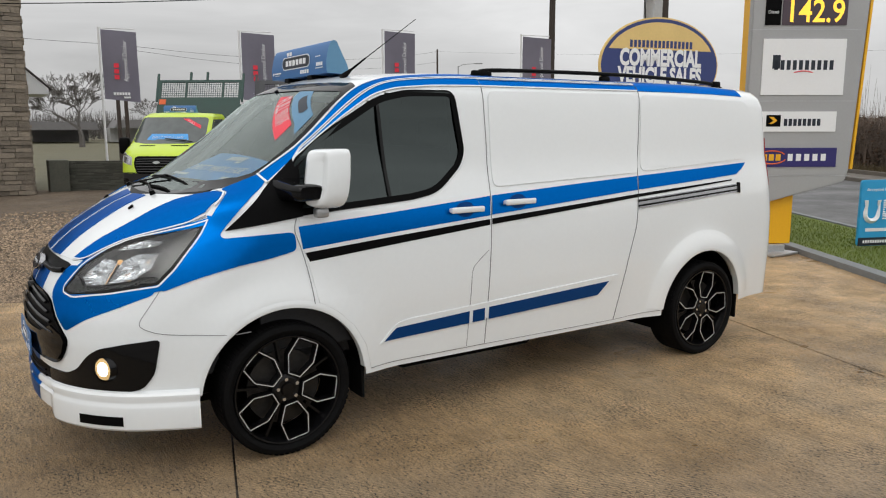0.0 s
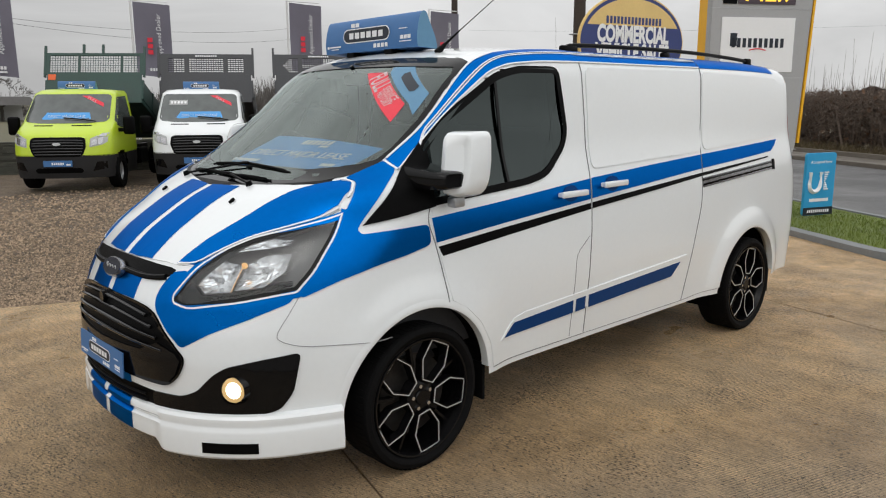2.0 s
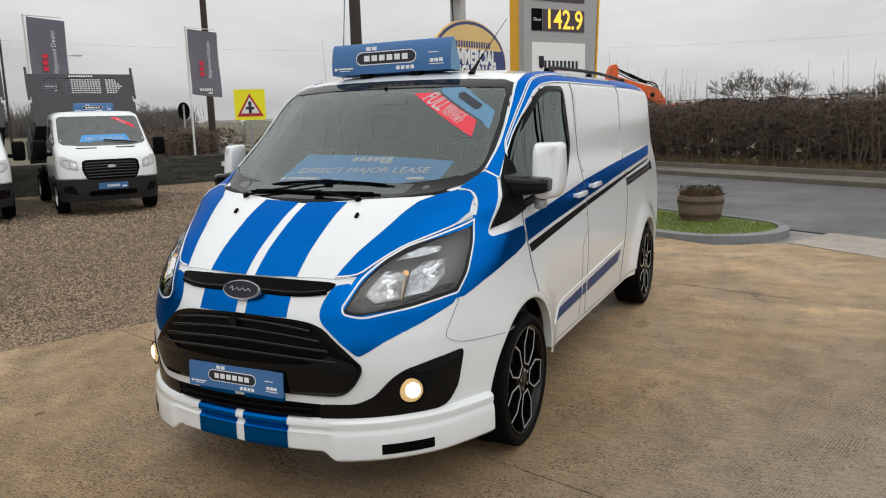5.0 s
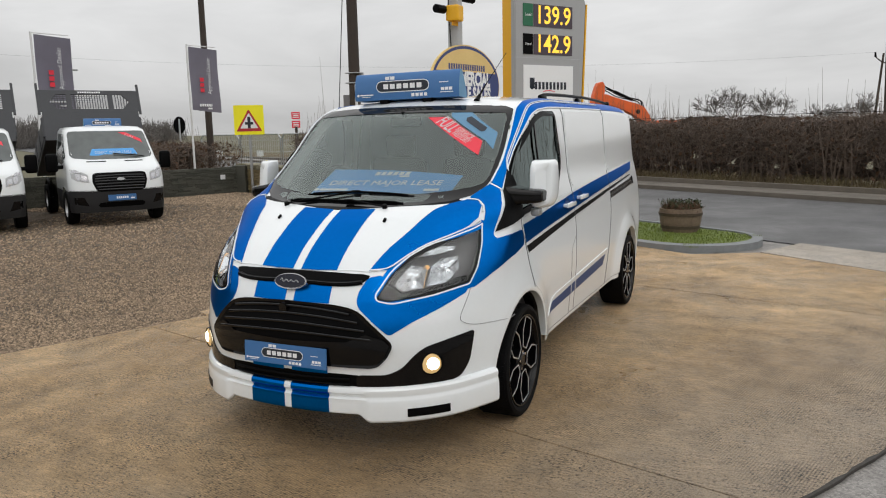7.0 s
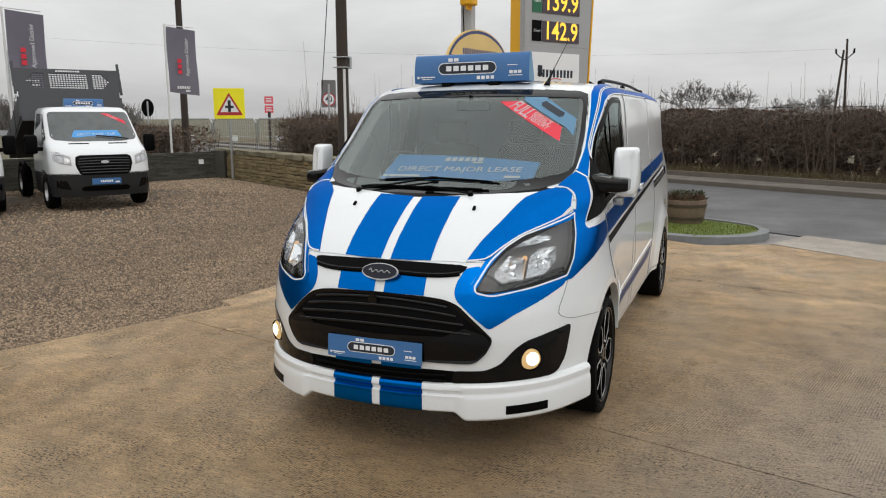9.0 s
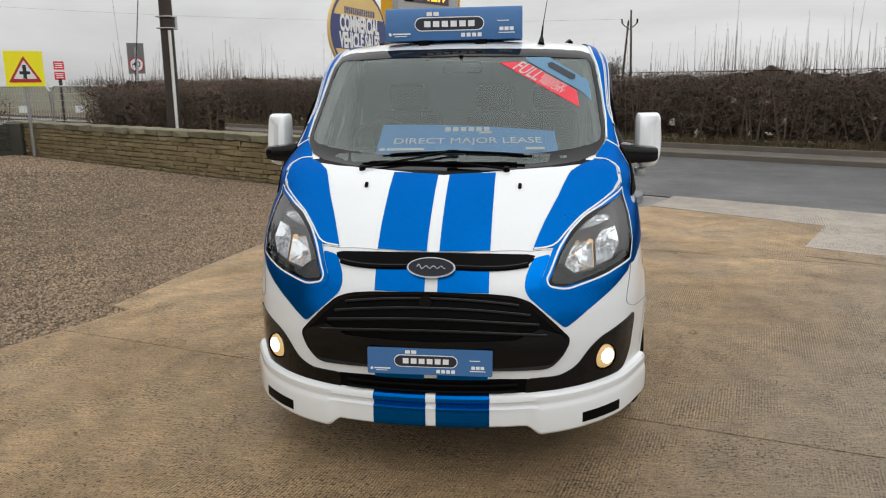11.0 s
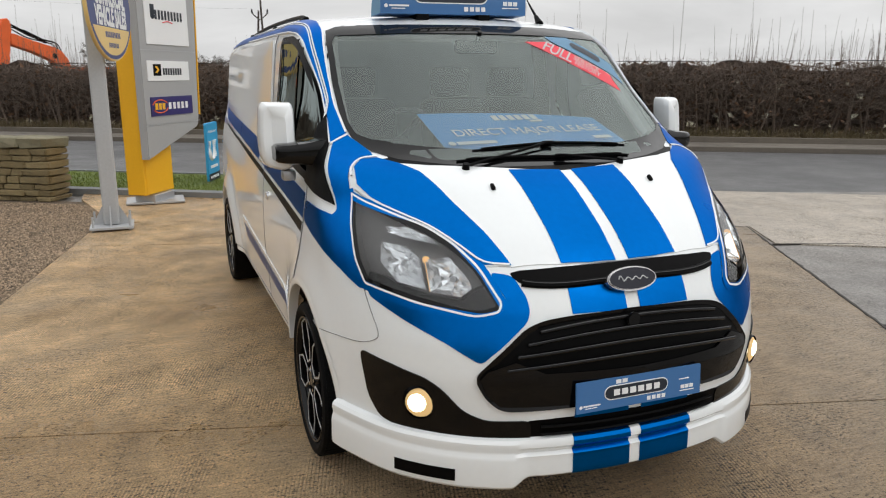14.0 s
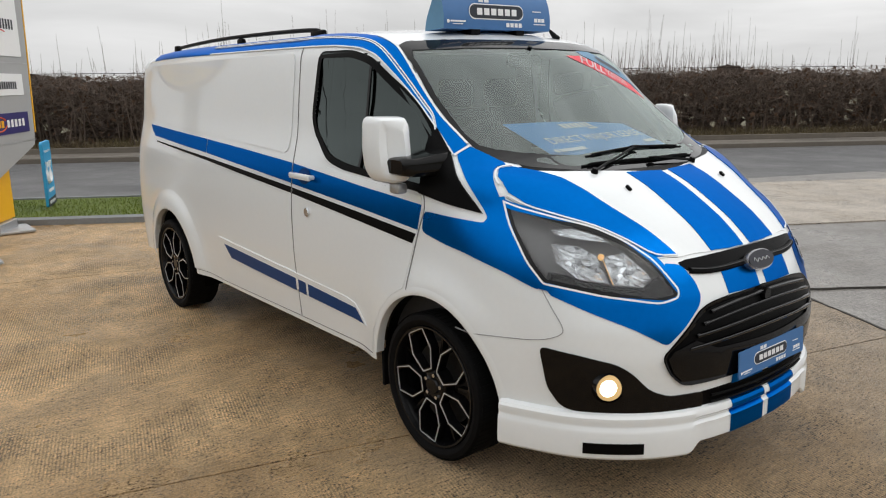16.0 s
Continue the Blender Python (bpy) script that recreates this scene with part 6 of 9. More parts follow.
    box(bm, (0, 0, 0), (0.006, 0.115, 0.23), 0.002, Matrix.Translation((-0.281, 1.071 * s_, 1.452)) @ Matrix.Rotation(radians(24.5) * s_, 4, "Z"))
    part("mirror_glass", bm, CHROME, mir)
    # roof rail
    base_y = 0.675
    bm = bmesh.new()
    pts_ = [(-1.36, base_y, 2.018), (-1.43, base_y, 2.052), (-1.55, base_y, 2.078), (-2.2, base_y, 2.088), (-2.9, base_y, 2.086), (-3.55, base_y, 2.064), (-3.75, base_y, 2.045), (-3.86, base_y, 2.000)]
    tube(bm, [(x, y * s_, z - 0.012) for x, y, z in smoothed(pts_, 4)], 0.0135, 8)
    rail = part("roof_rail", bm, SATIN, van, "black roof rail", True)
    for x in (-1.47, -2.54, -3.76):
        bm = bmesh.new()
        box(bm, (x, base_y * s_, 2.038), (0.15 if x > -2 else 0.09, 0.036, 0.05), 0.014)
        part("rail_foot", bm, SATIN, rail, smooth=True)
    # mud flaps and tail lamps
    for x0 in (-0.43, -3.74):
        bm = bmesh.new()
        box(bm, (x0 - 0.02, 0.895 * s_, 0.31), (0.02, 0.16, 0.20), 0.006)
        part("mud_flap", bm, RUBBER, van, "black mud flap")
    patch_way("tail_lamp", [(-4.20, 0.86, 1.62), (-4.24, 0.80, 1.62), (-4.25, 0.82, 0.95), (-4.20, 0.90, 0.95)], (-0.8, 0.6, 0.0), REDLENS, s_, lift=0.006, rim=0.01, back=0.4, label="red tail lamp")
# lock on the driver's side
c = shoot(np.array([(-1.137, 0.3, 1.042)]), np.array([(0.0, 1.0, 0.0)]))[0]
bm = bmesh.new()
prism(bm, ellipse(0.026, 0.026, 20), 0.02, facing((c[0], -c[1] - 0.014, c[2]), (1, 0, 0)), 0.004)
part("security_lock", bm, CHROME, van, "round chrome security lock", True)

# front lip spoiler
CROSS = [(0.0, 0.445), (0.022, 0.437), (0.031, 0.424), (0.032, 0.408), (0.014, 0.394), (0.013, 0.384), (0.030, 0.374), (0.036, 0.360), (0.037, 0.338), (0.038, 0.285), (0.036, 0.258), (0.026, 0.246), (0.0, 0.246)]


def lip_path(n=181):
    out = []
    for k in range(n):
        u = -1 + 2 * k / (n - 1)
        a = abs(u)
        if a < 0.5:
            base, way = (0.47, a / 0.5 * 0.5, 0.40), (1.0, 0.0, 0.0)
        elif a < 0.86:
            t = (a - 0.5) / 0.36 * math.pi / 2
            base, way = (0.47, 0.5, 0.40), (math.cos(t), math.sin(t), 0.0)
        else:
            base, way = (0.47 - (a - 0.86) / 0.14 * 0.02, 0.5, 0.40), (0.0, 1.0, 0.0)
        p = shoot(np.array([base]), np.array([way]))[0]
        nn = skin_normal(p[None])[0]
        nn[2] = 0
        nn /= np.linalg.norm(nn)
        s_ = 1 if u >= 0 else -1
        out.append((Vector((p[0], p[1] * s_, 0)), Vector((nn[0], nn[1] * s_, 0))))
    return out


def step01(a, b, v):
    t = max(0.0, min(1.0, (v - a) / (b - a)))
    return t * t * (3 - 2 * t)


def lip_strip(keep, lift=0.0):
    bm = bmesh.new()
    rows = []
    for p, nn in lip_path():
        w = step01(0.41, 0.48, abs(p.y))                 # deeper outboard
        row = []
        for d, z in CROSS:
            zz = z if z > 0.36 else 0.36 + (z - 0.36) * (0.62 + 0.38 * w)
            d = d + w * {0.394: 0.014, 0.384: 0.016, 0.374: 0.004}.get(z, 0.0)
            dd = d * (0.62 + 0.38 * w) if z < 0.37 else d * (0.8 + 0.2 * w)
            q = p + nn * (dd + lift)
            row.append((q.x, q.y, zz - lift * 0.3))
        rows.append((p, row))
    rows = [r for r in rows if keep(r[0])]
    vs = [[bm.verts.new(q) for q in row] for _, row in rows]
    for a, b in zip(vs, vs[1:]):
        for i in range(len(a) - 1):
            bm.faces.new((a[i], a[i + 1], b[i + 1], b[i]))
    if lift == 0.0:
        bm.faces.new(vs[0])
        bm.faces.new(vs[-1][::-1])
    bmesh.ops.recalc_face_normals(bm, faces=bm.faces)
    return bm


lip = part("front_lip", lip_strip(lambda p: True), WHITE, van, "white front lip spoiler with blue stripes", True)
lip.data.set_sharp_from_angle(angle=radians(28))
for s_ in (LEFT, RIGHT):
    part("lip_stripe", lip_strip(lambda p: 0.02 < p.y * s_ < 0.262, 0.002), BLUE, lip, "blue vinyl stripe")
    vent = []
    for k in range(9):
        y = 0.65 + 0.17 * k / 8
        sk = shoot(np.array([(0.35, y, 0.40)]), np.array([(1.0, 0.0, 0.0)]))[0]
        nn = skin_normal(sk[None])[0]
        vent.append((Vector((sk[0], sk[1] * s_, 0)), Vector((nn[0], nn[1] * s_, 0)).normalized()))
    bm = bmesh.new()
    vs = []
    for p, nn in vent:
        q = p + nn * 0.0405
        vs.append([bm.verts.new((q.x, q.y, z)) for z in (0.322, 0.276)] + [bm.verts.new((p.x + nn.x * 0.02, p.y + nn.y * 0.02, z)) for z in (0.276, 0.322)])
    for a, b in zip(vs, vs[1:]):
        for i in range(4):
            bm.faces.new((a[i], a[(i + 1) % 4], b[(i + 1) % 4], b[i]))
    bm.faces.new(vs[0][::-1])
    bm.faces.new(vs[-1])
    bmesh.ops.recalc_face_normals(bm, faces=bm.faces)
    part("lip_vent", bm, SATIN, lip, "black vent slot")


# wheels
def lathe(bm, profile, n=64, m=None):
    """Turns (radius, y) points round the axle, y being its direction."""
    rings = []
    for r, y in profile:
        rings.append([bm.verts.new((r * math.cos(k * math.tau / n), y, r * math.sin(k * math.tau / n))) for k in range(n)])
    for a, b in zip(rings, rings[1:]):
        for k in range(n):
            bm.faces.new((a[k], a[(k + 1) % n], b[(k + 1) % n], b[k]))
    bmesh.ops.recalc_face_normals(bm, faces=bm.faces)
    if m is not None:
        bmesh.ops.transform(bm, matrix=m, verts=bm.verts)


def polar(r, deg):
    return Vector((r * math.cos(radians(deg)), 0, r * math.sin(radians(deg))))


def bar(bm, a, b, w, y0, y1, w2=None):
    """A spoke: a straight bar in the wheel's plane, from depth y0 to y1."""
    d = (b - a).normalized()
    s = Vector((-d.z, 0, d.x))
    w2 = w if w2 is None else w2
    vs = [bm.verts.new(p + s * k * 0.5 + Vector((0, y, 0))) for y in (y0, y1) for p, k in ((a, -w), (a, w), (b, w2), (b, -w2))]
    for f in ((0, 1, 2, 3), (4, 7, 6, 5), (0, 4, 5, 1), (1, 5, 6, 2), (2, 6, 7, 3), (3, 7, 4, 0)):
        bm.faces.new([vs[i] for i in f])


def build_wheel(parent):
    """An alloy wheel with its outer face towards +y, the axle at the origin."""
    bm = bmesh.new()
    lathe(bm, [(0.285, -0.22), (0.296, -0.215), (0.292, -0.02), (0.270, -0.06), (0.262, -0.20), (0.285, -0.22)])
    wheel = part("wheel", bm, RIM, parent, "black alloy wheel with machined silver edges", True)
    bm = bmesh.new()
    lathe(bm, [(0.292, -0.225), (0.318, -0.243), (0.343, -0.238), (0.354, -0.215), (0.355, -0.12), (0.354, -0.028), (0.344, -0.004), (0.322, 0.002), (0.301, -0.006), (0.294, -0.014)], 72)
    tyre = part("tyre", bm, RUBBER, wheel, "low-profile black tyre", True)
    bm = bmesh.new()
    for k in range(72):
        for y in (-0.19, -0.05):
            bar(bm, polar(0.3548, k * 5.0), polar(0.3548, k * 5.0 + 3.6), 0.002, y - 0.035, y + 0.035)
    part("tread", bm, RUBBER, tyre)["kind"] = "stuff"
    bm = bmesh.new()
    lathe(bm, [(0.294, -0.012), (0.290, -0.004), (0.281, -0.006), (0.274, -0.03)])
    part("rim_lip", bm, RIM, wheel, smooth=True)
    bm = bmesh.new()
    lathe(bm, [(0.05, -0.10), (0.20, -0.10), (0.20, -0.09), (0.06, -0.085)])
    part("brake_disc", bm, DISC, wheel, smooth=True)
    bm = bmesh.new()
    lathe(bm, [(0.001, -0.235), (0.275, -0.23)])
    part("wheel_back", bm, SATIN, wheel)
    spokes, edges = bmesh.new(), bmesh.new()
    lathe(spokes, [(0.001, -0.026), (0.060, -0.026), (0.082, -0.034), (0.085, -0.085)], 40)
    for k in range(5):
        c = 90 + 72 * k
        loop = [polar(0.280, c - 12), polar(0.280, c + 12), polar(0.188, c + 24), polar(0.088, c + 23), polar(0.088, c - 23), polar(0.188, c - 24)]
        for i in range(6):
            a, b = loop[i], loop[(i + 1) % 6]
            bar(spokes, a, b, 0.016, -0.062, -0.018)
            bar(edges, a * 0.998, b * 0.998, 0.0046, -0.019, -0.0155)
        for q in (c - 36,):
            bar(spokes, polar(0.15, q), polar(0.285, q), 0.014, -0.085, -0.050)
        for q in (c - 11.5, c + 11.5):
            bar(spokes, polar(0.262, q), polar(0.288, q), 0.026, -0.07, -0.022)
    part("spokes", spokes, RIM, wheel, "gloss black twin spokes")
    part("spoke_edges", edges, ALLOY, wheel, "machined silver spoke edges")
    bm = bmesh.new()
    lathe(bm, [(0.001, -0.016), (0.034, -0.016), (0.038, -0.024)], 28)
    part("centre_cap", bm, BLACK, wheel, smooth=True)
    for k in range(5):
        bm = bmesh.new()
        p = polar(0.056, 54 + 72 * k)
        rod(bm, p + Vector((0, -0.03, 0)), p + Vector((0, -0.016, 0)), 0.011, 0.010, 6)
        part("wheel_nut", bm, CHROME, wheel)
    return wheel


first = build_wheel(van)
first.matrix_basis = Matrix.Translation((0, 1.02, HUB_Z)) @ Matrix.Rotation(radians(-26), 4, "Y")
for x, s_, tw in ((-3.3, LEFT, -12), (0, RIGHT, 27), (-3.3, RIGHT, 50)):
    m = Matrix.Translation((x, (1.02 if x > -1 else 1.03) * s_, HUB_Z)) @ (Matrix.Identity(4) if s_ == LEFT else Matrix.Rotation(math.pi, 4, "Z")) @ Matrix.Rotation(radians(tw), 4, "Y")
    copy_thing(first, m)

# cab inside
bm = bmesh.new()
box(bm, (-1.30, 0, 1.15), (0.04, 1.6, 1.55), 0.01)
part("bulkhead", bm, BULKHEAD, van, "grey steel bulkhead behind the seats")
bm = bmesh.new()
box(bm, (-0.30, 0, 0.50), (2.0, 1.66, 0.10), 0.02)
part("cab_floor", bm, TRIM, van)
bm = bmesh.new()
box(bm, (0.02, 0, 1.14), (0.62, 1.60, 0.34), 0.08, segs=3)
box(bm, (-0.06, -0.45, 1.33), (0.34, 0.42, 0.10), 0.04, segs=3)
part("dashboard", bm, TRIM, van, "dark grey plastic dashboard", True)
bm = bmesh.new()
box(bm, (-0.98, 0, 1.955), (0.85, 1.35, 0.02), 0.008)
part("headliner", bm, HEADLINER, van, "pale grey headlining")
for y, w in ((-0.45, 0.50), (0.16, 0.42), (0.55, 0.40)):
    bm = bmesh.new()
    box(bm, (-0.80, y, 0.86), (0.52, w, 0.20), 0.06, segs=3)
    box(bm, (0, 0, 0), (0.16, w * 0.95, 0.66), 0.06, Matrix.Translation((-1.10, y, 1.26)) @ Matrix.Rotation(radians(-12), 4, "Y"), 3)
    box(bm, (-1.19, y, 1.68), (0.10, 0.26, 0.18), 0.04, segs=3)
    part("seat", bm, CLOTH, van, "dark cloth seat with headrest", True)
bm = bmesh.new()
ringpts = [Matrix.Translation((-0.33, -0.45, 1.40)) @ Matrix.Rotation(radians(-58), 4, "Y") @ Vector((0.19 * math.cos(a), 0.19 * math.sin(a), 0)) for a in np.linspace(0, math.tau, 33)[:-1]]
tube(bm, ringpts, 0.015, 8, closed=True)
rod(bm, (-0.33, -0.45, 1.40), (-0.15, -0.45, 1.27), 0.045)
for a in (0.5, math.pi - 0.5, -math.pi / 2):
    rod(bm, (-0.33, -0.45, 1.40), Matrix.Translation((-0.33, -0.45, 1.40)) @ Matrix.Rotation(radians(-58), 4, "Y") @ Vector((0.18 * math.cos(a), 0.18 * math.sin(a), 0)), 0.014)
part("steering_wheel", bm, TRIM, van, "dark steering wheel", True)
bm = bmesh.new()
box(bm, (-0.42, 0, 1.865), (0.05, 0.24, 0.07), 0.02)
rod(bm, (-0.40, 0, 1.90), (-0.37, 0, 1.94), 0.012)
part("rear_view_mirror", bm, BLACK, van, "black interior mirror", True)
for s_ in (LEFT, RIGHT):
    bm = bmesh.new()
    tube(bm, [(-0.02, 0.80 * s_, 1.42), (-0.25, 0.78 * s_, 1.62), (-0.50, 0.745 * s_, 1.84), (-0.60, 0.72 * s_, 1.92)], 0.035, 6)
    part("pillar_trim", bm, HEADLINER, van, "pale grey screen pillar trim", True)

# dark linings of the cab's sides
for s_ in (LEFT, RIGHT):
    bm = bmesh.new()
    box(bm, (-0.60, 0.885 * s_, 0.90), (1.40, 0.03, 0.74), 0.01)
    part("door_lining", bm, TRIM, van, "dark inner door panel")
    bm = bmesh.new()
    box(bm, (0, 0, 0), (0.20, 0.02, 0.66), 0.006, Matrix.Translation((-1.235, 0.825 * s_, 1.62)) @ Matrix.Rotation(radians(9 * s_), 4, "X"))
    part("pillar_lining", bm, TRIM, van, "dark door pillar lining")

# aerial
bm = bmesh.new()
rod(bm, (-0.605, 0.465, 1.998), (-0.66, 0.468, 2.045), 0.022, 0.010)
rod(bm, (-0.66, 0.468, 2.045), (-0.76, 0.475, 2.12), 0.008, 0.005)
rod(bm, (-0.76, 0.475, 2.12), (-1.09, 0.512, 2.365), 0.003, 0.002, 6)
part("aerial", bm, SATIN, van, "black whip aerial")


# ---- signs on and in the van ----
def bars(name, rows, m, material, parent, depth=0.0012):
    """Plain bars in place of lettering: rows of (x, y, width, height) about the plate's middle."""
    if max(r[3] for r in rows) > 0.12 and len(rows) > 1:
        return [bars(name, [r], m, material, parent, depth) for r in rows]
    bm = bmesh.new()
    for x, y, w, h in rows:
        prism(bm, [(x - w / 2, y - h / 2), (x + w / 2, y - h / 2), (x + w / 2, y + h / 2), (x - w / 2, y + h / 2)], depth, m @ Matrix.Translation((0, 0, depth)))
    return part(name, bm, material, parent)


def word(x0, y, w, h, letters, fill_=0.72):
    """Bars for a word: one upright bar a letter."""
    step = w / letters
    return [(x0 + step * (k + 0.5), y, step * fill_, h) for k in range(letters)]


def dealer_face(m, w, h, parent):
    """The dealer's panel: dark pill with a white rim and pale bars on blue."""
    r = h * 0.235
    pw = w * 0.205
    pill = [(pw * sx + r * math.cos(a), -0.0 * h + r * math.sin(a)) for sx, a0 in ((1, -90), (-1, 90)) for a in [radians(a0 + 18 * k) for k in range(11)]]
    off = Matrix.Translation((-0.03 * w, 0.02 * h, 0))
    bm = bmesh.new()
    prism(bm, pill, 0.001, m @ off @ Matrix.Translation((0, 0, 0.001)))
    part("pill_rim", bm, SIGNWHITE, parent)
    bm = bmesh.new()
    prism(bm, [(x * 0.975, y * 0.86) for x, y in pill], 0.001, m @ off @ Matrix.Translation((0, 0, 0.002)))
    part("pill", bm, SIGNDARK, parent)
    bars("name_lettering", word(-0.222 * w, 0.02 * h, 0.385 * w, 0.20 * h, 6), m @ Matrix.Translation((0, 0, 0.002)), SIGNWHITE, parent)
    bars("upper_lettering", word(-0.20 * w, 0.36 * h, 0.10 * w, 0.13 * h, 2, 0.8), m, SIGNWHITE, parent)
    bars("lower_lettering", word(0.05 * w, -0.36 * h, 0.16 * w, 0.13 * h, 4), m, SIGNWHITE, parent)
    bars("partner_lettering", word(0.33 * w, -0.18 * h, 0.11 * w, 0.12 * h, 3, 0.8), m, SIGNWHITE, parent)
    for row in ((0.385 * w, -0.31 * h, 0.12 * w, 0.03 * h), (0.36 * w, 0.09 * h, 0.085 * w, 0.03 * h), (-0.38 * w, -0.29 * h, 0.13 * w, 0.05 * h), (-0.385 * w, -0.37 * h, 0.09 * w, 0.025 * h)):
        bars("small_bar", [row], m, SIGNWHITE, parent)
    bm = bmesh.new()
    prism(bm, ellipse(0.055 * h, 0.055 * h, 16, -0.465 * w, -0.30 * h), 0.001, m @ Matrix.Translation((0, 0, 0.0015)))
    part("partner_mark", bm, SIGNWHITE, parent)


def box_sign(parent, m, w, h, depth, label_):
    """A roof sign: bowed face in front, sloping back, clear ends. m: middle of the lower front edge, x along the sign."""
    prof = [(0.0, 0.0), (0.006, 0.3 * h), (0.0, 0.6 * h), (-0.012, 0.85 * h), (-0.03, h), (-0.06, 0.99 * h), (-0.6 * depth, 0.72 * h), (-0.9 * depth, 0.3 * h), (-depth, 0.0)]
    prof = [(q.x, q.y) for q in smoothed([(*q, 0) for q in prof], 4)]
    bm = bmesh.new()
    rows = [[bm.verts.new(m @ Vector((x, q[1], q[0]))) for q in prof] for x in (-w / 2, w / 2)]
    for i in range(len(prof) - 1):
        bm.faces.new((rows[0][i], rows[1][i], rows[1][i + 1], rows[0][i + 1]))
    bm.faces.new((rows[0][-1], rows[1][-1], rows[1][0], rows[0][0]))
    bmesh.ops.recalc_face_normals(bm, faces=bm.faces)
    body = part("sign_body", bm, SIGNBLUE, parent, label_, True)
    for x in (-w / 2, w / 2):
        bm = bmesh.new()
        rim = [bm.verts.new(m @ Vector((x, q[1], q[0]))) for q in prof]
        bm.faces.new(rim)
        part("sign_end", bm, FILM, parent, "pale blue translucent end cap")
    for x in (-0.22 * w, 0.2 * w):
        bm = bmesh.new()
        box(bm, (x, -0.012, -0.4 * depth), (0.07, 0.03, 0.8 * depth), 0.006, m)
        part("magnet_foot", bm, SATIN, parent)
    dealer_face(m @ Matrix.Translation((0, 0.47 * h, 0.0062)), w, h * 0.92, parent)


roof_sign = thing("roof_sign", "blue dealer box sign standing on the van's roof", "sign", "dealer roof signs")
box_sign(roof_sign, facing((-0.548, -0.062, 2.032), (-0.035, 1, 0.012), (-0.05, 0, 1)), 0.83, 0.19, 0.15, "blue printed sign body")

plate = thing("show_plate", "blue dealer show plate on the van's front bumper", "sign", "dealer show plates")
pm = facing((1.118, 0, 0.598), (0, 1, 0), (-0.06, 0, 1))
bm = bmesh.new()
prism(bm, rounded([(-0.272, -0.058), (0.272, -0.058), (0.272, 0.058), (-0.272, 0.058)], 0.006, 3), 0.006, pm)
part("plate_board", bm, SIGNBLUE, plate)
dealer_face(pm, 0.544, 0.116, plate)
bm = bmesh.new()
box(bm, (1.098, 0, 0.60), (0.03, 0.30, 0.05), 0.004)
part("plate_bracket", bm, SATIN, plate)

# card on the dashboard
card = thing("dash_card", "blue printed card lying on the van's dashboard", "card")
ca, cb, cc, cd = Vector((0.215, -0.405, 1.400)), Vector((0.135, 0.565, 1.405)), Vector((-0.155, 0.545, 1.508)), Vector((-0.140, -0.425, 1.545))
grid_n = 12
cv = []
for j in range(5):
    for i in range(grid_n + 1):
        u, w_ = i / grid_n, j / 4
        p = ca.lerp(cb, u).lerp(cd.lerp(cc, u), w_)
        cv.append(p + Vector((0, 0, 0.012 * math.sin(math.pi * u))))
cf = [(j * (grid_n + 1) + i, j * (grid_n + 1) + i + 1, (j + 1) * (grid_n + 1) + i + 1, (j + 1) * (grid_n + 1) + i) for j in range(4) for i in range(grid_n)]
cv2 = [p - Vector((0, 0, 0.003)) for p in cv]
raw("card_sheet", cv + cv2, cf + [tuple(k + len(cv) for k in f[::-1]) for f in cf], CARDBLUE, card)
mid_c = (ca + cb + cc + cd) / 4
cm = facing(mid_c + Vector((0.004, 0, 0.016)), (cb - ca), ((cd + cc) - (ca + cb)))
lettering("card_text", "DIRECT MAJOR LEASE", 0.10, cm @ Matrix.Translation((0.0, -0.035, 0)), SIGNWHITE, card, width=0.80)
bars("card_lettering", word(-0.13, 0.115, 0.26, 0.055, 6), cm, SIGNWHITE, card)
bars("card_marks", [(-0.33, -0.135, 0.20, 0.028), (0.36, -0.135, 0.10, 0.028), (0.1, 0.07, 0.07, 0.02)], cm, SIGNWHITE, card)
bm = bmesh.new()
prism(bm, ellipse(0.018, 0.018, 16, -0.455, -0.135), 0.001, cm @ Matrix.Translation((0, 0, 0.001)))
part("card_dot", bm, SIGNWHITE, card)


# stickers inside the windscreen
def skin_text(name, text, size, origin, along, up, material, parent, lift=0.0045, width=None, heavy=0.0, f=van_skin, back=0.8):
    """Letters laid on the screen; origin, along and up in (y, z) of the front."""
    ob = lettering(name, text, size, Matrix.Identity(4), material, parent, width=width, heavy=heavy)
    me = ob.data
    n = len(me.vertices)
    co_ = np.empty(n * 3)
    me.vertices.foreach_get("co", co_)
    co_ = co_.reshape(-1, 3)
    y = origin[0] + co_[:, 0] * along[0] + co_[:, 1] * up[0]
    z = origin[1] + co_[:, 0] * along[1] + co_[:, 1] * up[1]
    base = np.stack([NOSE(z) - back, y, z], -1)
    hit = shoot(base, np.broadcast_to(np.array((1.0, 0, 0)), base.shape), f=f)
    hit = hit + skin_normal(hit, f) * lift
    me.vertices.foreach_set("co", hit.reshape(-1))
    me.update()
    return ob


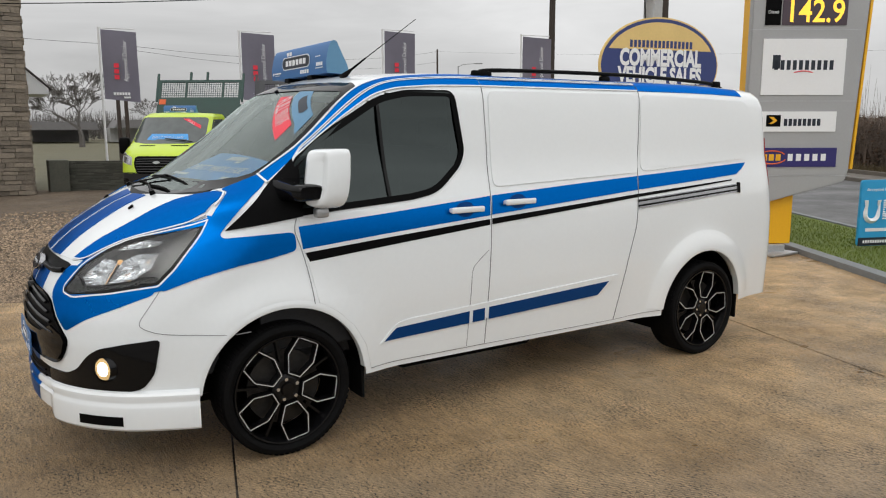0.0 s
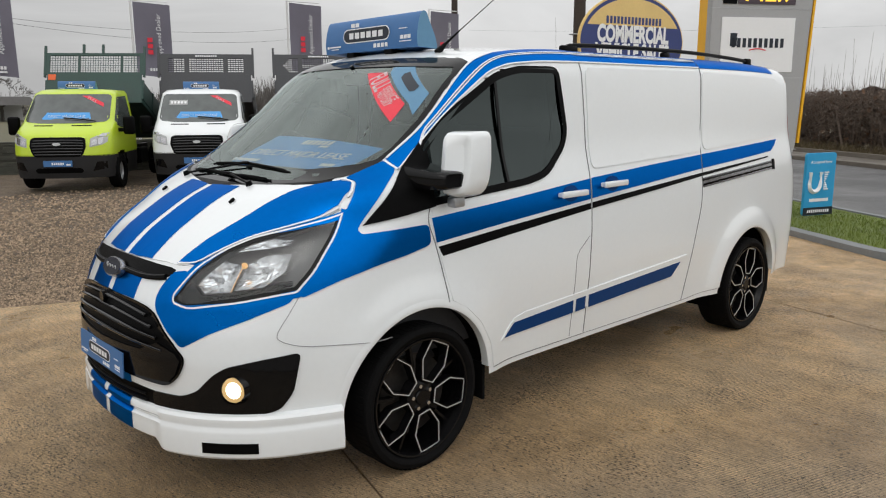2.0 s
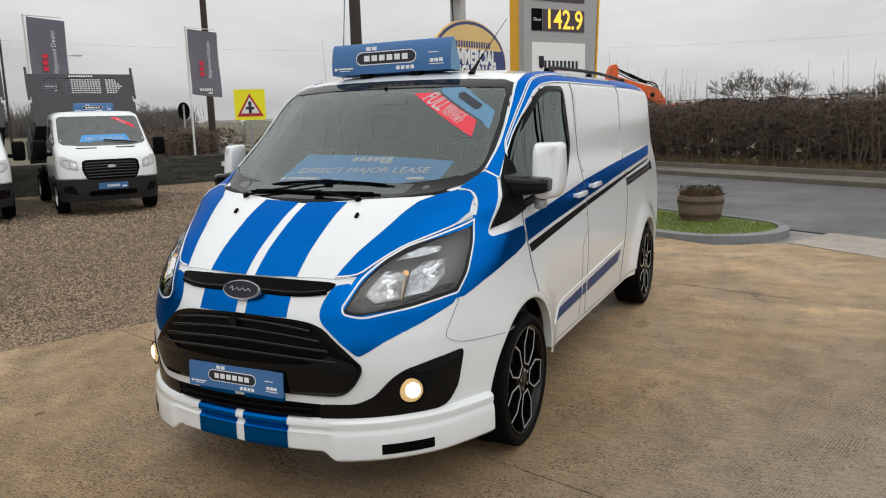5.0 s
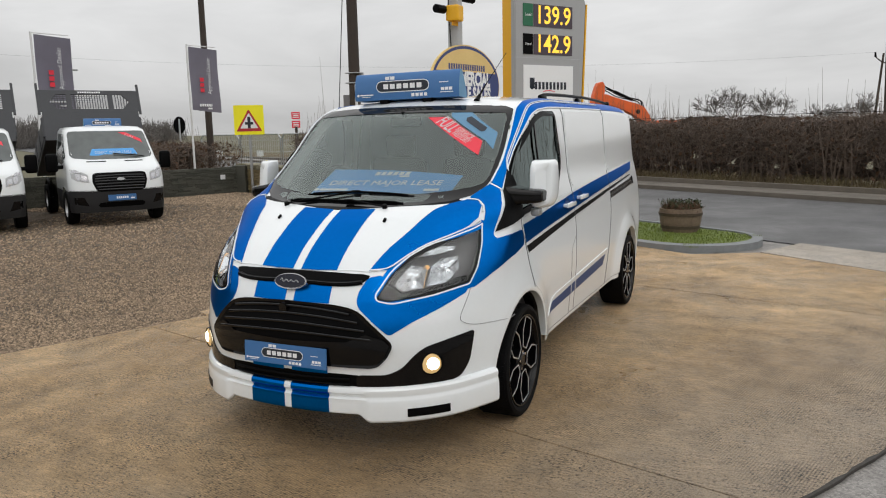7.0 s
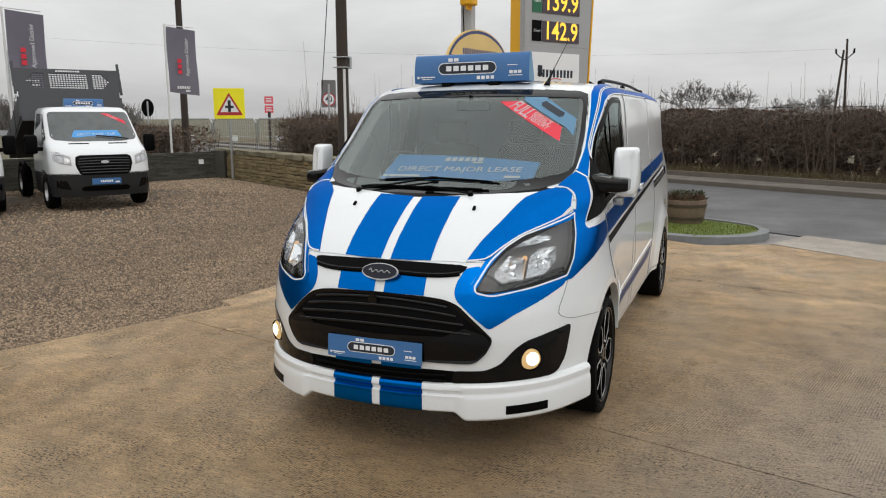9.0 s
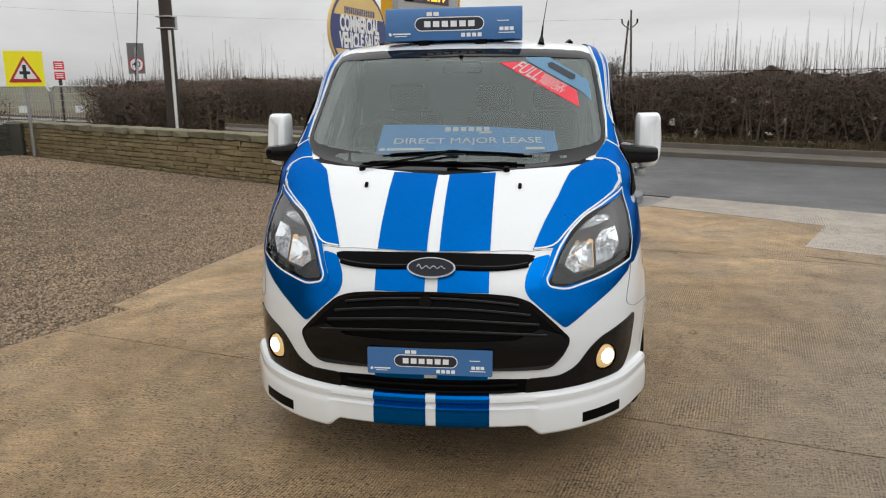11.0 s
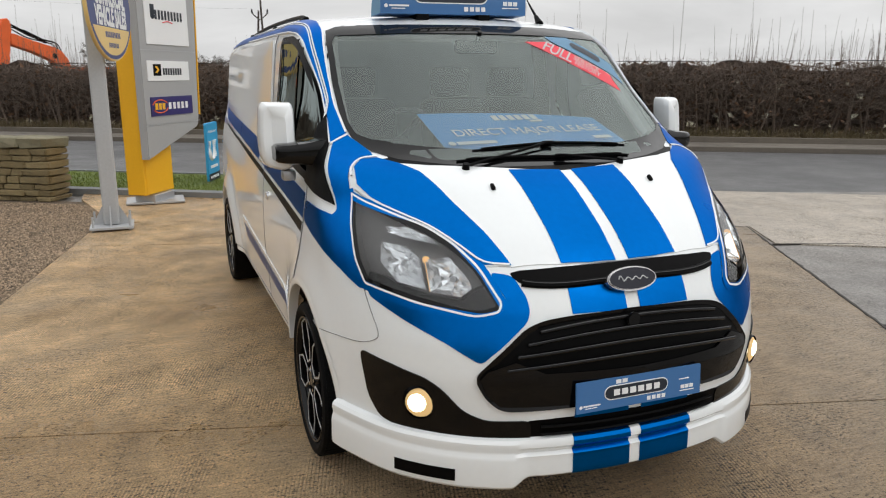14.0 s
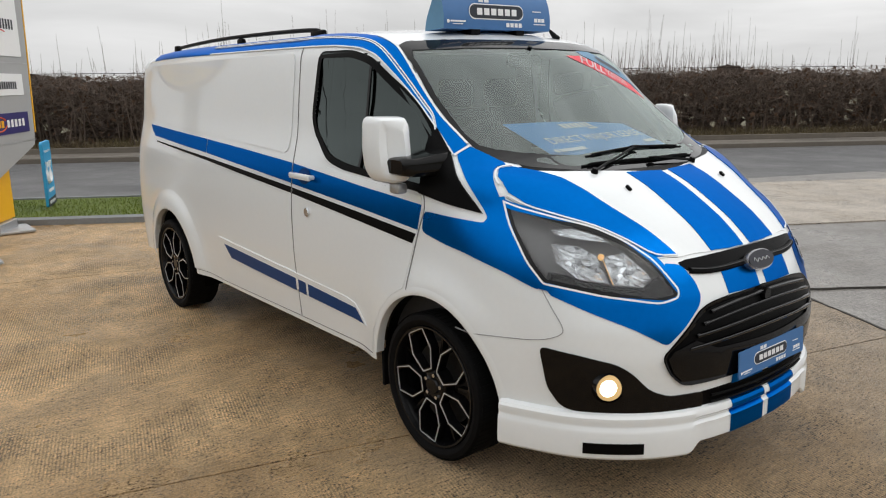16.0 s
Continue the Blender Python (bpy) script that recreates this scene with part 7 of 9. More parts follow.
sticker = thing("screen_sticker", "red and pale blue sales stickers in the windscreen corner", "sticker")
patch_front("red_band", [(0.225, 1.888), (0.372, 1.889), (0.664, 1.727), (0.675, 1.640)], SIGNRED, lift=0.003, rim=0.0, parent=sticker, label="red band")
patch_front("blue_band", [(0.392, 1.890), (0.372, 1.917), (0.515, 1.915), (0.735, 1.778), (0.745, 1.672), (0.682, 1.728)], FILM, lift=0.003, rim=0.0, parent=sticker, label="pale blue band")
AL, UP2 = (0.756, -0.395), (0.655, 0.455)
skin_text("full", "FULL", 0.13, (0.392, 1.836), AL, UP2, SIGNWHITE, sticker, heavy=0.018, width=0.175)
skin_text("service", "SERVICE", 0.055, (0.535, 1.776), AL, UP2, SIGNWHITE, sticker, heavy=0.012, width=0.165)
skin_text("history", "HISTORY", 0.055, (0.522, 1.751), AL, UP2, SIGNWHITE, sticker, heavy=0.012, width=0.165)
patch_front("sticker_pill", [(0.50, 1.878), (0.525, 1.888), (0.66, 1.812), (0.655, 1.79), (0.632, 1.786), (0.508, 1.858)], SIGNDARK, lift=0.0045, rim=0.0, parent=sticker)

# ---- the price totem ----
totem = thing("price_totem", "tall grey and yellow fuel price totem on a steel base", "sign")
TS = -5.27


def tface(n, z, proud=0.0):
    return facing(pos(TS + proud, n, z), N)


bm = bmesh.new()
prism(bm, rounded([(5.44, 0.62), (6.80, 0.985), (6.84, 1.10), (6.98, 3.88), (6.90, 4.0), (5.44, 4.03)], [0.02, 0.04, 0.1, 0.1, 0.06, 0.02]), 0.10, facing(pos(TS, 0, 0), N), 0.012)
part("face_panel", bm, PANELGREY, totem, "grey sign panel")
bm = bmesh.new()
box(bm, pos(TS - 0.24, 5.79, 2.09), (0.26, 0.64, 3.9), 0.012, None)
bmesh.ops.rotate(bm, cent=pos(TS - 0.24, 5.79, 2.09), matrix=Matrix.Rotation(math.atan2(U.y, U.x), 3, "Z"), verts=bm.verts)
part("column", bm, YELLOW, totem, "yellow column")
bm = bmesh.new()
prism(bm, [(5.50, 0.14), (6.18, 0.14), (6.18, 0.95), (5.50, 0.80)], 0.24, facing(pos(TS - 0.105, 0, 0), N), 0.008)
part("foot_panel", bm, YELLOW, totem, "yellow foot panel")
bm = bmesh.new()
prism(bm, [(6.885, 1.15), (6.915, 1.15), (7.035, 3.85), (7.005, 3.85)], 0.10, facing(pos(TS - 0.002, -0.02, 0), N))
part("edge_strip", bm, YELLOW, totem, "thin yellow edge strip")
bm = bmesh.new()
box(bm, pos(TS - 0.2, 5.84, 0.07), (0.30, 0.5, 0.13), 0.01)
bmesh.ops.rotate(bm, cent=pos(TS - 0.2, 5.84, 0.07), matrix=Matrix.Rotation(math.atan2(U.y, U.x), 3, "Z"), verts=bm.verts)
box(bm, pos(TS - 0.2, 5.84, 0.025), (0.55, 0.75, 0.03), 0.006)
part("base_plate", bm, GALV, totem, "bolted steel base plate")


def tpanel(name, n0, n1, z0, z1, material, proud=0.012):
    bm = bmesh.new()
    prism(bm, [(n0, z0), (n1, z0), (n1, z1), (n0, z1)], 0.01, facing(pos(TS + proud, 0, 0), N))
    return part(name, bm, material, totem)


for z in (2.03, 2.93, 3.92, 1.06):
    tpanel("seam", 5.44, 6.86, z, z + 0.008, GALV, 0.003)
tpanel("white_panel", 5.60, 6.68, 2.11, 2.82, SIGNWHITE)
tpanel("white_strip", 5.56, 6.62, 1.64, 1.90, SIGNWHITE)
tpanel("purple_strip", 5.58, 6.66, 1.18, 1.43, PURPLE)
for z0, z1, tag, txt, small in ((2.99, 3.31, SATIN, "142.9", "Diesel"), (3.43, 3.78, GREENTAG, "139.9", "Unleaded")):
    tpanel("fuel_tag", 5.60, 5.80, z0, z1, tag)
    tpanel("price_display", 5.82, 6.66, z0, z1, LEDBACK)
    lettering("price_display_figure", txt, 0.40, facing(pos(TS + 0.014, 6.24, (z0 + z1) / 2), N), LED, totem, width=0.70, heavy=0.012)
    lettering("fuel_name", small, 0.06, facing(pos(TS + 0.014, 5.70, (z0 + z1) / 2), N), SIGNWHITE, totem, width=0.13)
tm = facing(pos(TS + 0.014, 6.14, 2.47), N)
bars("store_lettering", word(-0.40, 0.02, 0.80, 0.12, 10, 0.62) + [(-0.36, 0.06, 0.10, 0.17)], tm, SIGNDARK, totem)
bm = bmesh.new()
tube(bm, [tm @ Vector((-0.12 + 0.24 * k / 8, -0.075 + 0.02 * math.sin(k / 8 * math.pi), 0.002)) for k in range(9)], 0.007, 5)
part("red_swoosh", bm, SIGNRED, totem)
tm = facing(pos(TS + 0.014, 6.09, 1.77), N)
bars("fuel_card_lettering", word(-0.17, -0.01, 0.50, 0.09, 8, 0.7), tm, SIGNDARK, totem)
bars("fuel_card_box", [(-0.30, 0.01, 0.19, 0.15)], tm, SATIN, totem)
bm = bmesh.new()
prism(bm, [(-0.36, -0.03), (-0.31, -0.03), (-0.25, 0.01), (-0.30, 0.06), (-0.36, 0.06), (-0.30, 0.01)], 0.001, tm @ Matrix.Translation((0, 0, 0.004)))
part("fuel_card_mark", bm, YELLOW, totem)
tm = facing(pos(TS + 0.014, 6.12, 1.305), N)
bars("grade_lettering", word(-0.13, 0.0, 0.55, 0.09, 5, 0.6), tm, SIGNWHITE, totem)
bars("oil_lettering", word(-0.46, 0.0, 0.27, 0.085, 3, 0.75), tm, YELLOW, totem)
bm = bmesh.new()
tube(bm, [tm @ Vector((-0.32 + 0.19 * math.cos(a), 0.085 * math.sin(a), 0.002)) for a in np.linspace(0.5, 2.9, 10)], 0.008, 5)
tube(bm, [tm @ Vector((-0.32 + 0.19 * math.cos(a), 0.085 * math.sin(a), 0.002)) for a in np.linspace(3.7, 6.0, 10)], 0.008, 5)
part("oil_swoosh", bm, ORANGE, totem)

# ---- oval board on its white post ----
post = thing("oval_sign", "navy and cream oval board on a bolted grey post", "sign")
pb = pos(-4.95, 4.06, 0)
OR = (N * 0.945 - U * 0.325).normalized()
om = facing(Vector((pb.x, pb.y, 2.44)) + OR.cross(Vector((0, 0, 1))) * 0.20, OR)
bm = bmesh.new()
box(bm, (pb.x, pb.y, 2.35), (0.17, 0.17, 4.6), 0.02)
part("post", bm, POLEGREY, post, "grey steel post")
bm = bmesh.new()
box(bm, (pb.x, pb.y, 0.035), (0.46, 0.46, 0.03), 0.006)
for k in range(4):
    a = math.pi / 4 + k * math.pi / 2
    d = Vector((math.cos(a), math.sin(a), 0))
    rod(bm, Vector((pb.x, pb.y, 0.0)) + d * 0.27, Vector((pb.x, pb.y, 0.17)) + d * 0.27, 0.012)
    d2 = Vector((math.cos(k * math.pi / 2), math.sin(k * math.pi / 2), 0))
    v = [bm.verts.new(Vector((pb.x, pb.y, 0)) + q) for q in (d2 * 0.08 + Vector((0, 0, 0.05)), d2 * 0.2 + Vector((0, 0, 0.05)), d2 * 0.08 + Vector((0, 0, 0.28)))]
    w_ = [bm.verts.new(x.co + d2.cross(Vector((0, 0, 1))) * 0.012) for x in v]
    bm.faces.new(v), bm.faces.new(w_[::-1])
    for i in range(3):
        bm.faces.new((v[i - 1], w_[i - 1], w_[i], v[i]))
part("base_plate", bm, POLEGREY, post, "bolted grey base plate")
OA, OB = 0.86, 0.575
bm = bmesh.new()
prism(bm, ellipse(OA, OB, 72), 0.035, om, 0.006)
board = part("board", bm, CREAM, post, "cream and navy oval board", True)


def oval_band(z0, z1, a, b, n=24):
    """The slice of an oval between two heights."""
    ang = lambda z: math.asin(max(-1.0, min(1.0, z / b)))
    right = [(a * math.cos(t), b * math.sin(t)) for t in np.linspace(ang(z0), ang(z1), n)]
    return right + [(-x, y) for x, y in right[::-1]]


bm = bmesh.new()
prism(bm, ellipse(OA - 0.02, OB - 0.02, 72), 0.002, om @ Matrix.Translation((0, 0, 0.002)))
part("navy_rim", bm, NAVY, board)
for z0, z1 in ((0.19, OB - 0.062), (-(OB - 0.062), -0.225)):
    bm = bmesh.new()
    prism(bm, oval_band(z0, z1, OA - 0.065, OB - 0.06), 0.002, om @ Matrix.Translation((0, 0, 0.004)))
    part("cream_field", bm, CREAM, board)
bars("trader_lettering", word(-0.46, 0.255, 0.92, 0.085, 16, 0.66), om @ Matrix.Translation((0, 0, 0.004)), NAVY, board)
lettering("board_line", "COMMERCIAL", 0.27, om @ Matrix.Translation((0, 0.085, 0.005)), SIGNWHITE, board, width=1.18, heavy=0.045)
lettering("board_line", "VEHICLE SALES", 0.26, om @ Matrix.Translation((0, -0.125, 0.005)), SIGNWHITE, board, width=1.22, heavy=0.045)
bars("lower_lettering", word(-0.30, -0.30, 0.60, 0.06, 9, 0.7) + word(-0.2, -0.41, 0.4, 0.05, 7, 0.7), om @ Matrix.Translation((0, 0, 0.004)), NAVY, board)
# cameras and alarm high on the post
bm = bmesh.new()
box(bm, (pb.x, pb.y, 3.98), (0.34, 0.34, 0.36), 0.03)
part("junction_box", bm, SIGNWHITE, post, "pale equipment box")
bm = bmesh.new()
box(bm, Vector((pb.x, pb.y, 3.45)) - OR * 0.14 + OR.cross(Vector((0, 0, 1))) * 0.1, (0.20, 0.20, 0.22), 0.02)
for k in range(5):
    rod(bm, Vector((pb.x, pb.y, 3.34)) - OR * (0.20 - 0.03 * k) + OR.cross(Vector((0, 0, 1))) * 0.1, Vector((pb.x, pb.y, 3.28)) - OR * (0.20 - 0.03 * k) + OR.cross(Vector((0, 0, 1))) * 0.1, 0.012)
part("siren", bm, YELLOW, post, "yellow siren")
for dx, z, ln_ in ((0.30, 3.72, 0.30), (-0.34, 3.85, 0.16), (-0.36, 3.50, 0.18)):
    bm = bmesh.new()
    c = Vector((pb.x, pb.y, z)) + OR * dx
    rod(bm, c - OR * ln_ / 2, c + OR * ln_ / 2, 0.06, 0.06, 12)
    rod(bm, Vector((pb.x, pb.y, z)), c, 0.02)
    part("camera", bm, SATIN, post, "dark surveillance camera")
bm = bmesh.new()
tube(bm, [Vector((pb.x, pb.y, 3.8)) - OR * 0.11, Vector((pb.x, pb.y, 3.6)) - OR * 0.16, Vector((pb.x, pb.y, 3.3)) - OR * 0.13, Vector((pb.x, pb.y, 2.9)) - OR * 0.1], 0.008, 5)
part("cable", bm, SATIN, post)

# ---- blue fuel-card board on the grass ----
uk = thing("card_board", "cyan fuel card board standing on the grass strip", "sign")
UR = (N * 0.98 - U * 0.18).normalized()
um = facing(pos(-5.33, 7.33, 0.57), UR, Vector((0, 0, 1)))
bm = bmesh.new()
prism(bm, rounded([(-0.28, -0.46), (0.28, -0.46), (0.28, 0.43), (-0.28, 0.43)], 0.05), 0.04, um, 0.006)
part("board", bm, CYAN, uk, "cyan printed board", True)
bm = bmesh.new()
prism(bm, [(-0.278, -0.455), (0.278, -0.455), (0.278, -0.345), (-0.278, -0.345)], 0.002, um @ Matrix.Translation((0, 0, 0.002)))
part("dark_strip", bm, SIGNDARK, uk)
lettering("board_text", "Accepted here", 0.06, um @ Matrix.Translation((0, 0.30, 0.001)), SIGNWHITE, uk, width=0.40)
bm = bmesh.new()
tube(bm, [um @ Vector(q) for q in [(-0.20, 0.16, 0.004)] + [(-0.10 + 0.10 * math.cos(a), -0.02 + 0.10 * math.sin(a), 0.004) for a in np.linspace(math.pi, math.tau, 10)] + [(0.0, 0.16, 0.004)]], 0.034, 4)
for k in range(9):
    tube(bm, [um @ Vector((0.07, 0.15 - 0.03 * k, 0.004)), um @ Vector((0.09 + 0.015 * abs(4 - k), 0.15 - 0.03 * k, 0.004))], 0.011, 4)
part("emblem", bm, SIGNWHITE, uk, "white letter-like emblem")
bars("board_lettering", [(0, -0.24, 0.36, 0.045)] + word(-0.21, -0.40, 0.42, 0.04, 11, 0.7), um @ Matrix.Translation((0, 0, 0.003)), SIGNWHITE, uk)

# ---- barrel planter ----
tub = thing("barrel_planter", "weathered half-barrel planter with dry flowers on the grass", "planter")
tc = Vector((-8.6, 0.85, 0.055))
for k in range(22):
    a = k * math.tau / 22
    bm = bmesh.new()
    w0 = math.tau / 22 * 0.485
    vs = []
    for z, r in ((0, 0.285), (0.15, 0.325), (0.30, 0.345), (0.39, 0.34)):
        for rr in (r, r - 0.03):
            for d in (-w0, w0):
                vs.append(bm.verts.new((tc.x + rr * math.cos(a + d), tc.y + rr * math.sin(a + d), tc.z + z)))
    for j in range(3):
        o = j * 4
        for q in ((0, 1, 5, 4), (2, 6, 7, 3), (0, 4, 6, 2), (1, 3, 7, 5)):
            bm.faces.new([vs[o + i] for i in q])
    bm.faces.new([vs[i] for i in (12, 13, 15, 14)])
    bmesh.ops.recalc_face_normals(bm, faces=bm.faces)
    part("stave", bm, OAK, tub)
for z, r in ((0.09, 0.312), (0.30, 0.350)):
    bm = bmesh.new()
    ring_ = [[bm.verts.new((tc.x + rr * math.cos(k * math.tau / 44), tc.y + rr * math.sin(k * math.tau / 44), tc.z + zz)) for k in range(44)] for rr, zz in ((r - 0.008, z - 0.025), (r, z - 0.025), (r + 0.008, z + 0.025), (r - 0.008, z + 0.025))]
    for i in range(3):
        for k in range(44):
            bm.faces.new((ring_[i][k], ring_[i][(k + 1) % 44], ring_[i + 1][(k + 1) % 44], ring_[i + 1][k]))
    part("hoop", bm, HOOP, tub, "rusty iron hoop", True)
bm = bmesh.new()
prism(bm, ellipse(0.315, 0.315, 30), 0.05, Matrix.Translation((tc.x, tc.y, tc.z + 0.36)))
part("soil", bm, SOIL, tub)
rng = np.random.default_rng(21)
k = 500
th, rr = rng.uniform(0, math.tau, k), 0.30 * np.sqrt(rng.uniform(0, 1, k))
a = np.stack([tc.x + rr * np.cos(th), tc.y + rr * np.sin(th), np.full(k, tc.z + 0.36)], -1)
b = a + np.stack([rng.normal(0, 0.04, k), rng.normal(0, 0.04, k), rng.uniform(0.04, 0.17, k)], -1)
v1, f1 = sticks(a, b, np.full(k, 0.005), np.full(k, 0.003))
raw("dry_plant", v1, f1, DEADLEAF, tub)
e1, e2 = rng.normal(0, 0.012, (k, 3)), rng.normal(0, 0.012, (k, 3))
raw("leaves", np.stack([b - e1, b - e2, b + e1, b + e2], 1).reshape(-1, 3), np.arange(4 * k).reshape(-1, 4), IVY, tub)


# ---- tipper trucks in a row ----
T_NOSE = table([(0.2, 0.88), (0.45, 0.94), (0.75, 0.96), (0.95, 0.93), (1.12, 0.86), (1.22, 0.72), (1.31, 0.54), (1.38, 0.42), (1.95, -0.18), (2.3, -0.55), (2.6, -0.85)], 0.02)
T_SIDE = table([(0.2, 0.91), (0.6, 0.95), (1.0, 0.95), (1.3, 0.92), (1.6, 0.88), (1.95, 0.825), (2.3, 0.78)], 0.05)


def truck_skin(p):
    x, y, z = p[..., 0], np.abs(p[..., 1]), p[..., 2]
    front = x - T_NOSE(z) + 0.16 * y ** 2 + 0.25 * y ** 6
    side = y - T_SIDE(z) * (1 - 0.04 * np.clip(x, 0, 2) ** 2)
    f = smax(front * 0.75, side, 0.12)
    f = smax(f, z - 2.045 + 0.04 * y ** 2, 0.09)
    return smax(f, -x - 1.25, 0.08)


def truck_shell(zs, roof):
    """Half of the cab's skin between heights, mirrored into a whole."""
    st = [("f", 0.5 * k / 12) for k in range(12)] + [("c", k / 14) for k in range(14)] + [("s", k / 14) for k in range(15)]

    def place(s, z):
        kind, t = s
        xf = float(T_NOSE(z)) - 0.6
        if kind == "f":
            return (xf, t, z), (1, 0, 0)
        if kind == "c":
            return (xf, 0.5, z), (math.cos(t * math.pi / 2), math.sin(t * math.pi / 2), 0)
        return (xf + (-1.22 - xf) * t, 0.5, z), (0, 1, 0)

    P, D = [], []
    for z in zs:
        q = [place(s, z) for s in st]
        P.append([a for a, _ in q])
        D.append([b for _, b in q])
    if roof:
        z = zs[-1]
        for k in range(1, 8):
            a = math.pi / 2 * k / 7
            q = [place(s, z) for s in st]
            P.append([p for p, _ in q])
            D.append([(d[0] * math.cos(a), d[1] * math.cos(a), math.sin(a)) for _, d in q])
        for k in range(1, 5):
            q = [place(s, z) for s in st]
            P.append([(p[0], p[1] * (1 - k / 4), z) for p, _ in q])
            D.append([(0, 0, 1)] * len(q))
    pts = shoot(np.array(P, float), np.array(D, float), f=truck_skin)
    R, C = pts.shape[:2]
    v = np.concatenate([pts.reshape(-1, 3), pts.reshape(-1, 3) * np.array([1, -1, 1])])
    i = np.arange(R * C).reshape(R, C)
    q = np.stack([i[:-1, :-1], i[:-1, 1:], i[1:, 1:], i[1:, :-1]], -1).reshape(-1, 4)
    return v, q


def shell_part(name, zs, roof, material, parent, label_, arch=True):
    v, q = truck_shell(zs, roof)
    cen = v[q].mean(1)
    ok = ~(np.hypot(cen[:, 0], cen[:, 2] - 0.36) < 0.43) if arch else np.ones(len(q), bool)
    half = len(v) // 2
    faces = np.concatenate([q[ok], q[ok][:, ::-1] + half])
    bm = bmesh.new()
    vs = [bm.verts.new(x) for x in v.tolist()]
    for f in faces.tolist():
        try:
            bm.faces.new([vs[i] for i in f])
        except ValueError:
            pass
    bmesh.ops.remove_doubles(bm, verts=bm.verts, dist=0.001)
    bmesh.ops.delete(bm, geom=[x for x in bm.verts if not x.link_faces], context="VERTS")
    bmesh.ops.recalc_face_normals(bm, faces=bm.faces)
    return part(name, bm, material, parent, label_, True)


DARKGLASS = paint("cab_glass", (0.07, 0.082, 0.08), 0.05, vary=0.35, scale=1.6, fine=4.0, spec=0.9)


def patch_t(name, poly, material, parent, lift=0.004, rim=0.004, step=0.12, label=""):
    bm = fill(poly, step)
    base = np.array([(float(T_NOSE(v.co.y)) - 0.75, v.co.x, v.co.y) for v in bm.verts])
    settle(bm, base, (1.0, 0.0, 0.0), lift, rim, truck_skin)
    return part(name, bm, material, parent, label, smooth=True)


def both(half):
    return half + [(-y, z) for y, z in half[::-1]]


